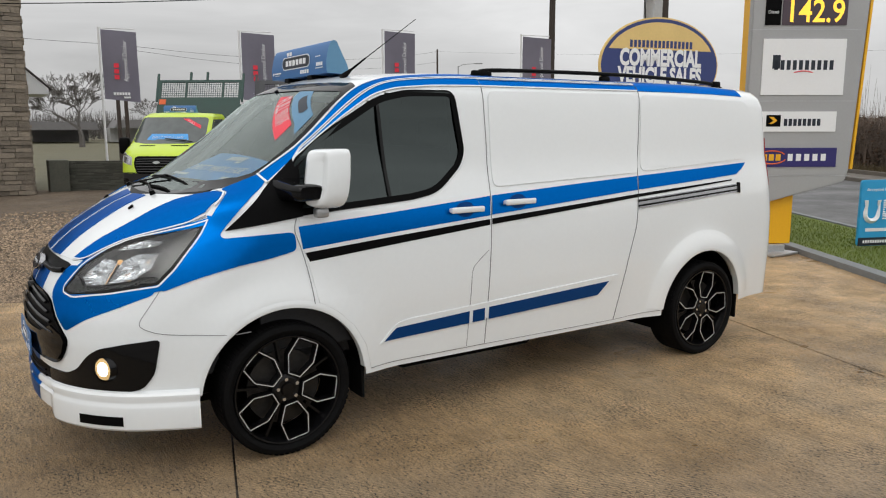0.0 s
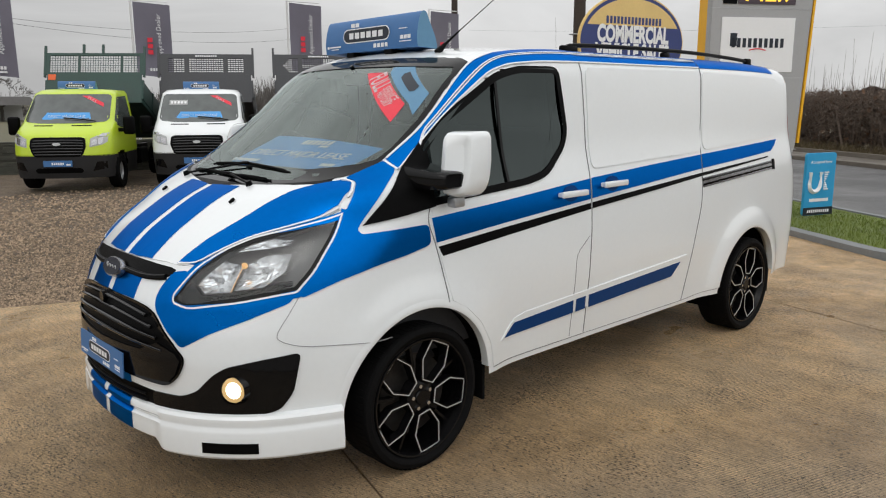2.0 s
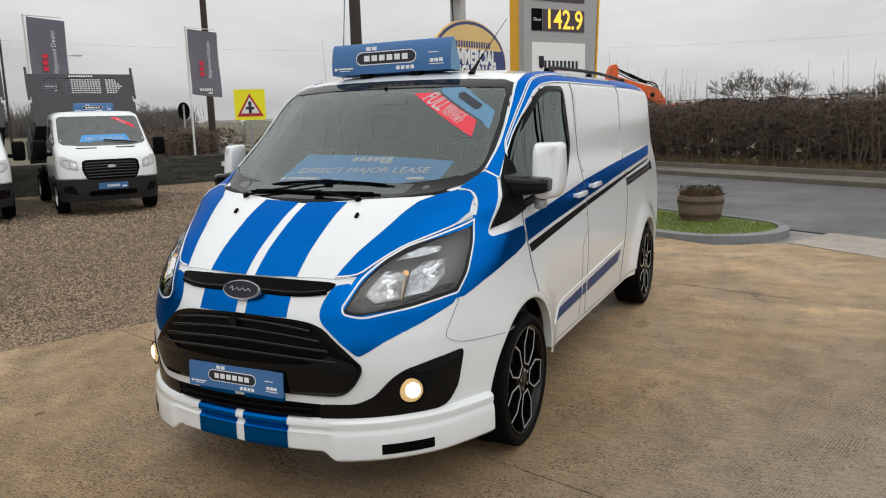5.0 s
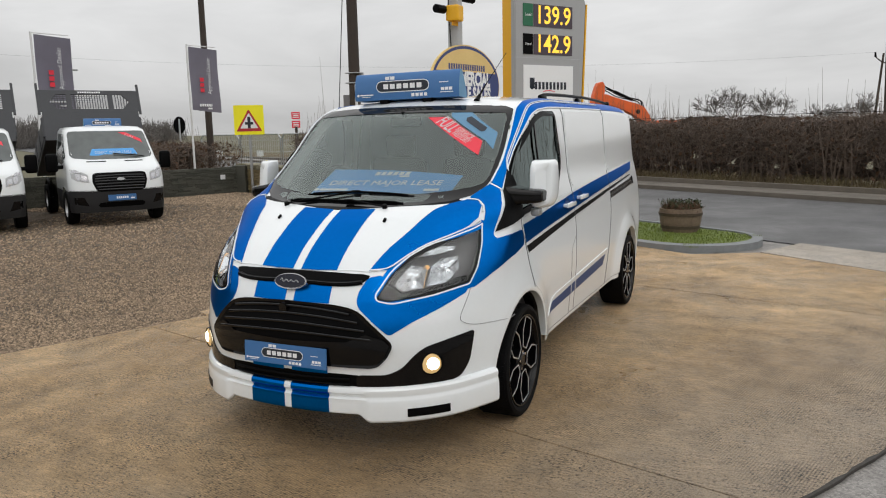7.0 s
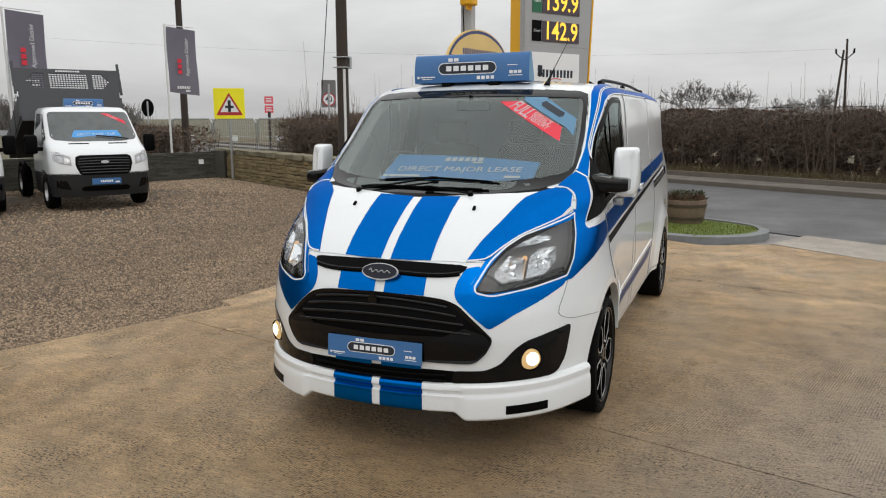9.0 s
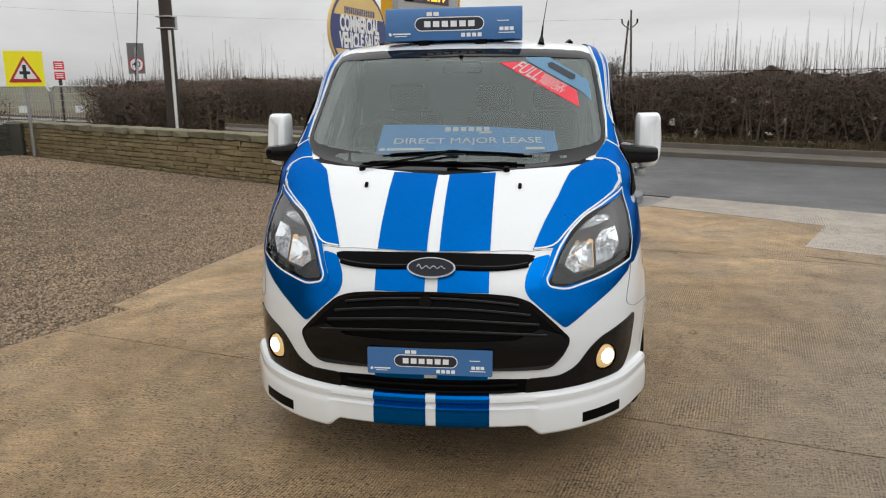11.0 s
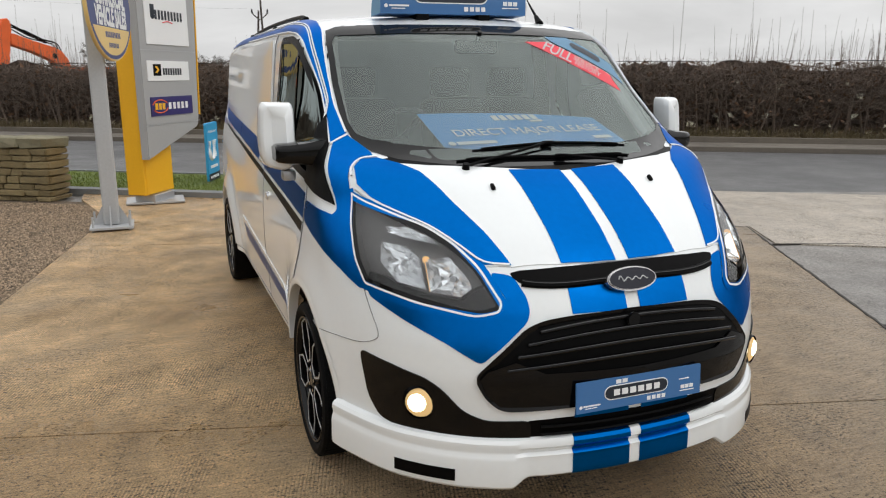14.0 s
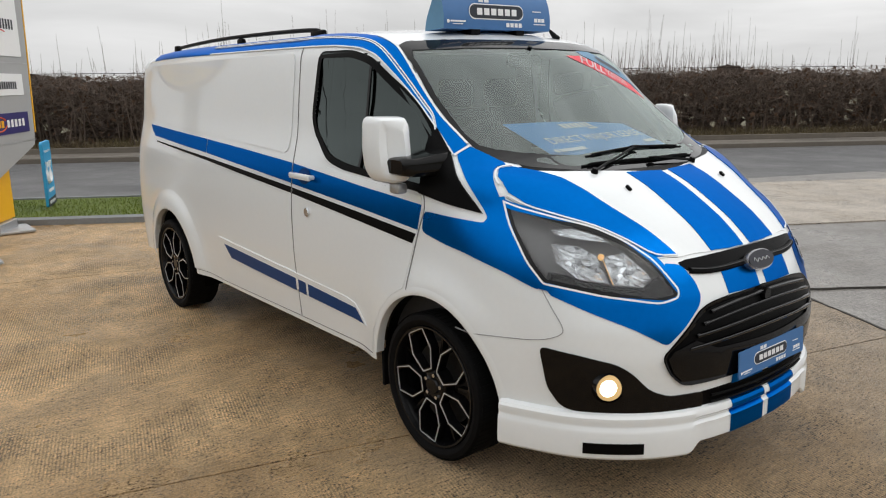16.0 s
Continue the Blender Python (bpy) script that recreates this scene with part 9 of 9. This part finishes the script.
def power_pole(p, h, r, label_, extra=()):
    t = thing("power_pole", label_, "pole")
    bm = bmesh.new()
    rod(bm, (p.x, p.y, -0.3), (p.x, p.y, h), r, r * 0.72, 14)
    part("mast", bm, TIMBER, t, "", True)
    for z, d, sz in extra:
        bm = bmesh.new()
        box(bm, Vector((p.x, p.y, z)) + d, sz, 0.01)
        part("fitting", bm, GALV, t)
    return t


thick = pos(-13.5, 6.77, 0)
power_pole(thick, 9.5, 0.16, "thick creosoted timber pole behind the stone wall", ((3.18, N * 0.17, (0.10, 0.16, 0.30)), (3.3, Vector((0, 0, 0)), (0.35, 0.35, 0.03)), (3.05, Vector((0, 0, 0)), (0.35, 0.35, 0.03))))
bm = bmesh.new()
rod(bm, Vector((thick.x, thick.y, 0)) + U * 0.17 - N * 0.05, Vector((thick.x, thick.y, 3.0)) + U * 0.17 - N * 0.05, 0.035)
tagged(part("cable_guard", bm, POLEWHITE), "pale cable guard up the timber pole", "cable guard")
power_pole(Vector((-16.8, -16.3, 0)), 8.5, 0.13, "creosoted timber pole by the hedge")
for q in ((-6.55, -39.6, 6.0), (-7.25, -41.2, 6.3)):
    power_pole(Vector((q[0], q[1], 0)), q[2], 0.12, "slim timber pole out in the field")
pf = Vector((-73.1, 9.4, 0))
mast_two = thing("far_mast", "far twin-legged timber power mast with splayed arms", "pole")
for foot, head, h in ((-0.62, -0.10, 7.6), (0.42, 0.10, 8.55)):
    bm = bmesh.new()
    rod(bm, (pf.x, pf.y + foot, -0.3), (pf.x, pf.y + head, h), 0.13, 0.085, 8)
    part("leg", bm, TIMBER, mast_two)
for e in (-1, 1):
    bm = bmesh.new()
    tube(bm, smoothed([(pf.x, pf.y, 6.75), (pf.x, pf.y + 0.42 * e, 7.05), (pf.x, pf.y + 0.72 * e, 7.35)], 3), 0.055, 6)
    arm_ = part("crossarm", bm, TIMBER, mast_two)
    bm = bmesh.new()
    rod(bm, (pf.x, pf.y + 0.70 * e, 7.32), (pf.x, pf.y + 0.74 * e, 7.72), 0.09, 0.07, 8)
    part("insulator", bm, SATIN, arm_)


def wire(name, a, b, sag, r=0.012):
    a, b = Vector(a), Vector(b)
    bm = bmesh.new()
    tube(bm, [a.lerp(b, k / 24) - Vector((0, 0, sag * 4 * (k / 24) * (1 - k / 24))) for k in range(25)], r, 4)
    return tagged(part(name, bm, SATIN), "thin black overhead power cable", "cable", "overhead cables")


wire("overhead_cable", (thick.x, thick.y, 9.2), (-16.8, -16.3, 8.2), 0.3)
wire("overhead_cable", (-16.8, -16.3, 7.1), (0.3, -17.40, 4.68), 0.30)
far_pole = power_pole(Vector((-40, -60, 0)), 9.2, 0.12, "far timber pole behind the fields")
wire("overhead_cable", (-40, -60, 9.0), (-7.25, -41.2, 6.2), 0.8, 0.008)
wire("overhead_cable", (-40, -60, 8.0), (-6.55, -39.6, 5.9), 0.9, 0.008)
wire("overhead_cable", (-7.25, -41.2, 6.2), (30, -36, 8.6), 0.7, 0.009)
wire("overhead_cable", (-40, -60, 9.0), (-73.1, 8.7, 7.72), 1.2, 0.004)
power_pole(Vector((30, -36, 0)), 8.8, 0.12, "far timber pole across the field")
wire("fence_wire", pos(-16, 16.9, 2.02), pos(22, 16.9, 2.06), 0.0, 0.006)
wire("stay_cable", (thick.x, thick.y, 8.5), (-17.3, -11.4, 0.2), 0.0, 0.012)

street = thing("street_lamp", "slim grey street lamp beyond the field wall", "street lamp")
sl = Vector((-26.34, -36.2, 0))
bm = bmesh.new()
rod(bm, sl, sl + Vector((0, 0, 5.5)), 0.07, 0.045, 8)
part("pole", bm, GALV, street)
bm = bmesh.new()
tube(bm, [sl + Vector((0, 0, 5.45)), sl + Vector((-0.25, 0.18, 5.60)), sl + Vector((-0.85, 0.60, 5.66))], 0.03, 6)
part("arm", bm, GALV, street)
bm = bmesh.new()
box(bm, (0, 0, 0), (0.5, 0.16, 0.09), 0.03, Matrix.Translation(sl + Vector((-1.05, 0.75, 5.66))) @ Matrix.Rotation(radians(-35.5), 4, "Z"))
part("lantern", bm, POLEGREY, street)

lim = thing("speed_sign", "grey-backed round speed limit sign on a post", "road sign")
lp = Vector((-21.9, -13.56, 0))
lm = facing((lp.x, lp.y, 2.75), SEEN)
bm = bmesh.new()
rod(bm, (lp.x, lp.y, 0), (lp.x, lp.y, 3.1), 0.045)
part("post", bm, GALV, lim)
bm = bmesh.new()
prism(bm, [(-0.28, -0.55), (0.28, -0.55), (0.28, 0.5), (-0.28, 0.5)], 0.02, lm)
bk = part("backing", bm, FARROOF, lim)
for k, mt, lift in ((0.26, ROADRED, 0.003), (0.215, SIGNWHITE, 0.005)):
    bm = bmesh.new()
    prism(bm, ellipse(k, k, 32, 0, -0.24), 0.003, lm @ Matrix.Translation((0, 0, lift)))
    part("disc", bm, mt, bk)
lettering("limit", "40", 0.28, lm @ Matrix.Translation((0, -0.24, 0.007)), SIGNDARK, bk, width=0.27, heavy=0.02)

rd = thing("red_notice", "red notice boards on a timber post", "sign")
rq = Vector((-26.5, -19.5, 0))
bm = bmesh.new()
rod(bm, (rq.x, rq.y, 0), (rq.x, rq.y, 2.1), 0.07)
part("post", bm, TIMBER, rd)
nm = facing((rq.x, rq.y, 2.42), SEEN)
for y in (0.22, -0.2):
    bm = bmesh.new()
    prism(bm, [(-0.2, y - 0.17), (0.2, y - 0.17), (0.2, y + 0.17), (-0.2, y + 0.17)], 0.02, nm)
    b_ = part("notice", bm, SIGNRED, rd)
    bars("notice_lettering", [(0, y + 0.08, 0.3, 0.04), (0, y, 0.26, 0.04), (0, y - 0.08, 0.3, 0.04)], nm, SIGNWHITE, b_)
lf = thing("road_marker", "dark oval back of a road sign on a post", "road sign")
q0 = Vector((-24.5, -25.0, 0))
bm = bmesh.new()
rod(bm, (q0.x, q0.y, 0), (q0.x, q0.y, 2.6), 0.04)
part("post", bm, GALV, lf)
bm = bmesh.new()
prism(bm, ellipse(0.28, 0.42, 24), 0.02, facing((q0.x, q0.y, 2.3), SEEN))
part("disc", bm, SATIN, lf)

# site gates: tube frames with mesh
gate = thing("site_gate", "galvanised mesh site gates across a field entrance", "gate")
g0, gd = Vector((-21.1, -20.6, 0)), Vector((0.05, 1.0, 0)).normalized()
for k in range(3):
    a = g0 + gd * (2.2 * k)
    bm = bmesh.new()
    tube(bm, [a + Vector((0, 0, 0.15)), a + Vector((0, 0, 1.62)), a + gd * 0.1 + Vector((0, 0, 1.78)), a + gd * 2.0 + Vector((0, 0, 1.78)), a + gd * 2.1 + Vector((0, 0, 1.62)), a + gd * 2.1 + Vector((0, 0, 0.15))], 0.035, 6, closed=True)
    gp = part("gate_frame", bm, GALV, gate, "galvanised tube frame")
    bm = bmesh.new()
    for j in range(1, 20):
        p = a + gd * (2.1 * j / 20)
        rod(bm, p + Vector((0, 0, 0.15)), p + Vector((0, 0, 1.78)), 0.006, None, 4, False)
    for j in range(1, 7):
        rod(bm, a + Vector((0, 0, 0.15 + 0.23 * j)), a + gd * 2.1 + Vector((0, 0, 0.15 + 0.23 * j)), 0.006, None, 4, False)
    part("gate_mesh", bm, GALV, gp)
    bm = bmesh.new()
    prism(bm, [(-0.18, -0.12), (0.18, -0.12), (0.18, 0.12), (-0.18, 0.12)], 0.01, facing(a + gd * 1.0 + Vector((0, 0, 1.0)), gd, (0, 0, 1)))
    part("gate_notice", bm, SIGNWHITE, gp)

# ---- orange digger beyond the hedge ----
dg = thing("excavator", "orange tracked excavator working beyond the hedge", "excavator")
DX = Vector((-37.83, -7.34, 0))
da = Vector((-0.66, 0.75, 0)).normalized()


def dpt(along, z, side=0.0):
    return DX + da * along + Vector((da.y, -da.x, 0)) * side + Vector((0, 0, z))


def plated(poly, thick_, bevel=0.03):
    """A welded steel box section with the outline poly, along the machine and up."""
    bm = bmesh.new()
    prism(bm, poly, thick_, facing(dpt(0, 0, thick_ / 2), da), bevel)
    return bm


part("dipper_arm", plated([(0.10, 4.22), (0.24, 4.10), (0.26, 3.70), (0.14, 3.20), (0.02, 2.40), (-0.30, 1.20), (-0.75, 1.15), (-0.80, 1.60), (-0.62, 2.60), (-0.40, 3.45), (-0.24, 3.95), (-0.12, 4.16)], 0.40), ORANGE, dg, "orange dipper arm")
boom = part("boom", plated([(0.12, 3.46), (0.30, 3.56), (1.30, 3.26), (2.40, 2.98), (2.75, 2.80), (3.05, 2.42), (3.40, 1.50), (2.72, 1.50), (2.45, 2.12), (2.20, 2.36), (1.30, 2.72), (0.15, 3.06)], 0.46), ORANGE, dg, "orange cranked boom")
bm = bmesh.new()
prism(bm, [(0.75, 3.26), (1.75, 2.98), (1.75, 2.78), (0.75, 3.06)], 0.006, facing(dpt(0, 0, -0.24), -da) @ Matrix.Diagonal((-1, 1, 1, 1)))
bmesh.ops.recalc_face_normals(bm, faces=bm.faces)
part("boom_panel", bm, REDLENS, boom, "dull red lettering panel")
for side_ in (-0.235, 0.235):
    bm = bmesh.new()
    prism(bm, ellipse(0.13, 0.13, 14), 0.03, facing(dpt(2.30, 2.58, side_ + 0.015), da))
    part("pivot_pin", bm, SATIN, boom, "dark pivot pin")
bm = bmesh.new()
rod(bm, dpt(0.10, 4.08), dpt(1.05, 3.66), 0.045)
rod(bm, dpt(0.95, 3.70), dpt(2.05, 3.24), 0.085)
part("hydraulic_ram", bm, SATIN, dg, "black hydraulic ram")
for side_, dz in ((-0.16, 0.0), (0.0, 0.08), (0.16, 0.03)):
    bm = bmesh.new()
    tube(bm, smoothed([dpt(0.10, 3.90, side_), dpt(0.55, 3.72 + dz, side_), dpt(1.2, 3.42 + dz, side_), dpt(2.1, 3.24 + dz, side_), dpt(2.55, 3.12 + dz, side_), dpt(2.72, 2.80, side_)], 4), 0.030, 5)
    part("hydraulic_hose", bm, SATIN, dg, "black hydraulic hose")
bm = bmesh.new()
box(bm, dpt(3.1, 1.15, 0.75), (1.2, 1.2, 1.5), 0.1)
cab = part("cab", bm, DARKGLASS, dg, "dark glazed cab")
for side_ in (0.25, 1.2):
    bm = bmesh.new()
    tube(bm, smoothed([dpt(1.02, 1.50, side_), dpt(1.10, 1.95, side_), dpt(1.30, 2.12, side_), dpt(1.85, 2.12, side_), dpt(2.06, 1.95, side_), dpt(2.15, 1.50, side_)], 4), 0.045, 6)
    part("guard_rail", bm, SATIN, cab, "black tubular guard")
bm = bmesh.new()
box(bm, dpt(4.7, 1.45), (2.2, 2.0, 1.25), 0.12)
part("engine_housing", bm, ORANGE, dg, "orange engine housing")
for side_ in (-1.1, 1.1):
    bm = bmesh.new()
    box(bm, dpt(3.9, 0.4, side_), (2.6, 2.0, 0.8), 0.2)
    part("track", bm, SATIN, dg, "black crawler track")
bm = bmesh.new()
box(bm, dpt(-0.75, 0.72), (0.9, 0.9, 0.9), 0.15)
part("bucket", bm, SATIN, dg)


# ---- bare trees ----
def bare_tree(name, at, height, seed, label_, spread=0.5, depth=6, lean=(0, 0), limbs=0):
    rng = random.Random(seed)
    segs = []

    def grow(p, d, length, r, k):
        n = 3 if k > 2 else 2
        for _ in range(n):
            d = (d + Vector((rng.gauss(0, 0.12), rng.gauss(0, 0.12), rng.gauss(0.02, 0.08)))).normalized()
            q = p + d * length / n
            segs.append((p, q, r, r * 0.86))
            p, r = q, r * 0.86
        if k == 0:
            return
        if k == depth and limbs:                                    # a round head of even limbs
            for j in range(limbs):
                a_, up_ = math.tau * (j + rng.uniform(-0.3, 0.3)) / limbs, rng.uniform(1.0, 3.0)
                grow(p, Vector((math.cos(a_), math.sin(a_), up_)).normalized(), length * rng.uniform(0.75, 1.0), r * 0.62, k - 1)
            return
        for _ in range(rng.choice((2, 3, 3)) if k > 1 else 3):
            nd = (d + Vector((rng.gauss(0, spread), rng.gauss(0, spread), rng.gauss(0.08, spread * 0.6)))).normalized()
            grow(p, nd, length * rng.uniform(0.66, 0.92), r * rng.uniform(0.58, 0.78), k - 1)

    at = Vector(at)
    grow(Vector((0, 0, -0.2)), Vector((lean[0], lean[1], 1)).normalized(), height * 0.20, height * 0.036, depth)
    a = np.array([s[0] for s in segs])
    b = np.array([s[1] for s in segs])
    v, f = sticks(a, b, np.maximum([s[2] for s in segs], height * 0.0026), np.maximum([s[3] for s in segs], height * 0.0020))
    t = thing(name, label_, "tree", at=Matrix.Translation(at))
    thick_ = np.array([s[2] for s in segs]) > height * 0.009
    vv_ = v.reshape(-1, 6, 3)
    for nm, sel in (("trunk", thick_), ("crown", ~thick_)):
        k = int(sel.sum())
        raw(nm, vv_[sel].reshape(-1, 3), (np.array([(0, 1, 4, 3), (1, 2, 5, 4), (2, 0, 3, 5)])[None] + 6 * np.arange(k)[:, None, None]).reshape(-1, 4), HAZEBARK, t, "bare limbs" if nm == "trunk" else "bare twigs")
    return t


def along_ray(d, dist):
    return (d[0] * dist, d[1] * dist, 0)


bare_tree("bare_tree", (-9.0, -71.5, 0), 8.6, 4, "broad bare oak standing in the field", 0.42, 7)
bare_tree("bare_tree", (0.5, -95, 0), 9, 5, "bare tree near the far hedgerow", 0.5, 6)
bare_tree("bare_tree", (-19, -88, 0), 8, 7, "small bare tree in the far field", 0.5, 6)
bare_tree("bare_tree", (-72, -2.9, 0), 6.6, 11, "rounded bare tree beyond the hedge", 0.5, 6, limbs=6)
bare_tree("bare_tree", (-74, 0.2, 0), 5.6, 12, "bare tree beyond the hedge", 0.45, 6, limbs=5)
bare_tree("bare_tree", (-76, 4.7, 0), 4.6, 13, "small bare tree beyond the hedge", 0.5, 6, limbs=5)
bare_tree("bare_tree", (-73, 7.5, 0), 5.0, 14, "round-headed bare tree beyond the hedge", 0.5, 6, limbs=6)
bare_tree("bare_tree", (-32, -42, 0), 6.0, 15, "bare tree behind the parked trucks", 0.55, 6)
bare_tree("bare_tree", (-60, -62, 0), 6.5, 16, "far bare roadside tree", 0.55, 5)


# far hedgerows and woods along the skyline
def far_wood(name, a, b, height, depth, count, seed, label_):
    rng = np.random.default_rng(seed)
    a, b = np.array(a, float), np.array(b, float)
    t = rng.uniform(0, 1, count)
    base = a + (b - a) * t[:, None] + rng.normal(0, depth, (count, 2))
    prof = height * (0.5 + 0.25 * np.sin(t * 23 + seed) + 0.25 * np.sin(t * 61 + 2 * seed) ** 2)
    top = prof * rng.uniform(0.4, 1.1, count)
    p = np.concatenate([base, np.full((count, 1), 0.0)], 1)
    q = p + np.stack([rng.normal(0, height * 0.12, count), rng.normal(0, height * 0.12, count), top], -1)
    p[:, 2] = top * rng.uniform(0, 0.7, count)
    v, f = sticks(p, q, np.full(count, height * 0.009), np.full(count, height * 0.004))
    return tagged(raw(name, v, f, HAZEBARK), label_, "woods", kind="stuff")


far_wood("far_hedgerow", (-60, -110), (70, -105), 4.0, 2, 14000, 31, "grey line of far hedges and trees")
far_wood("far_hedgerow", (-150, -150), (-60, -112), 6.0, 3, 14000, 32, "grey line of far hedges and trees")
far_wood("far_hedgerow", (-190, -120), (-140, 140), 4.5, 3, 12000, 33, "grey line of far hedges and trees")
barn = thing("far_barn", "low white farm building across the field", "building")
bm = bmesh.new()
box(bm, (-18, -92, 0.8), (7, 4, 1.6))
part("wall", bm, HAZEWALL, barn)
bm = bmesh.new()
prism(bm, [(-3.8, 1.6), (3.8, 1.6), (3.2, 2.5), (-3.2, 2.5)], 4.4, facing((-18, -89.8, 0), (1, 0, 0)))
part("roof", bm, FARROOF, barn)
barn2 = thing("far_barn", "dark low farm shed across the field", "building")
bm = bmesh.new()
box(bm, (-7, -98, 0.7), (12, 5, 1.4))
part("wall", bm, FARROOF, barn2)
bm = bmesh.new()
prism(bm, [(-6.4, 1.4), (6.4, 1.4), (6.0, 2.3), (-6.0, 2.3)], 5.4, facing((-7, -95.3, 0), (1, 0, 0)))
part("roof", bm, FARROOF, barn2)
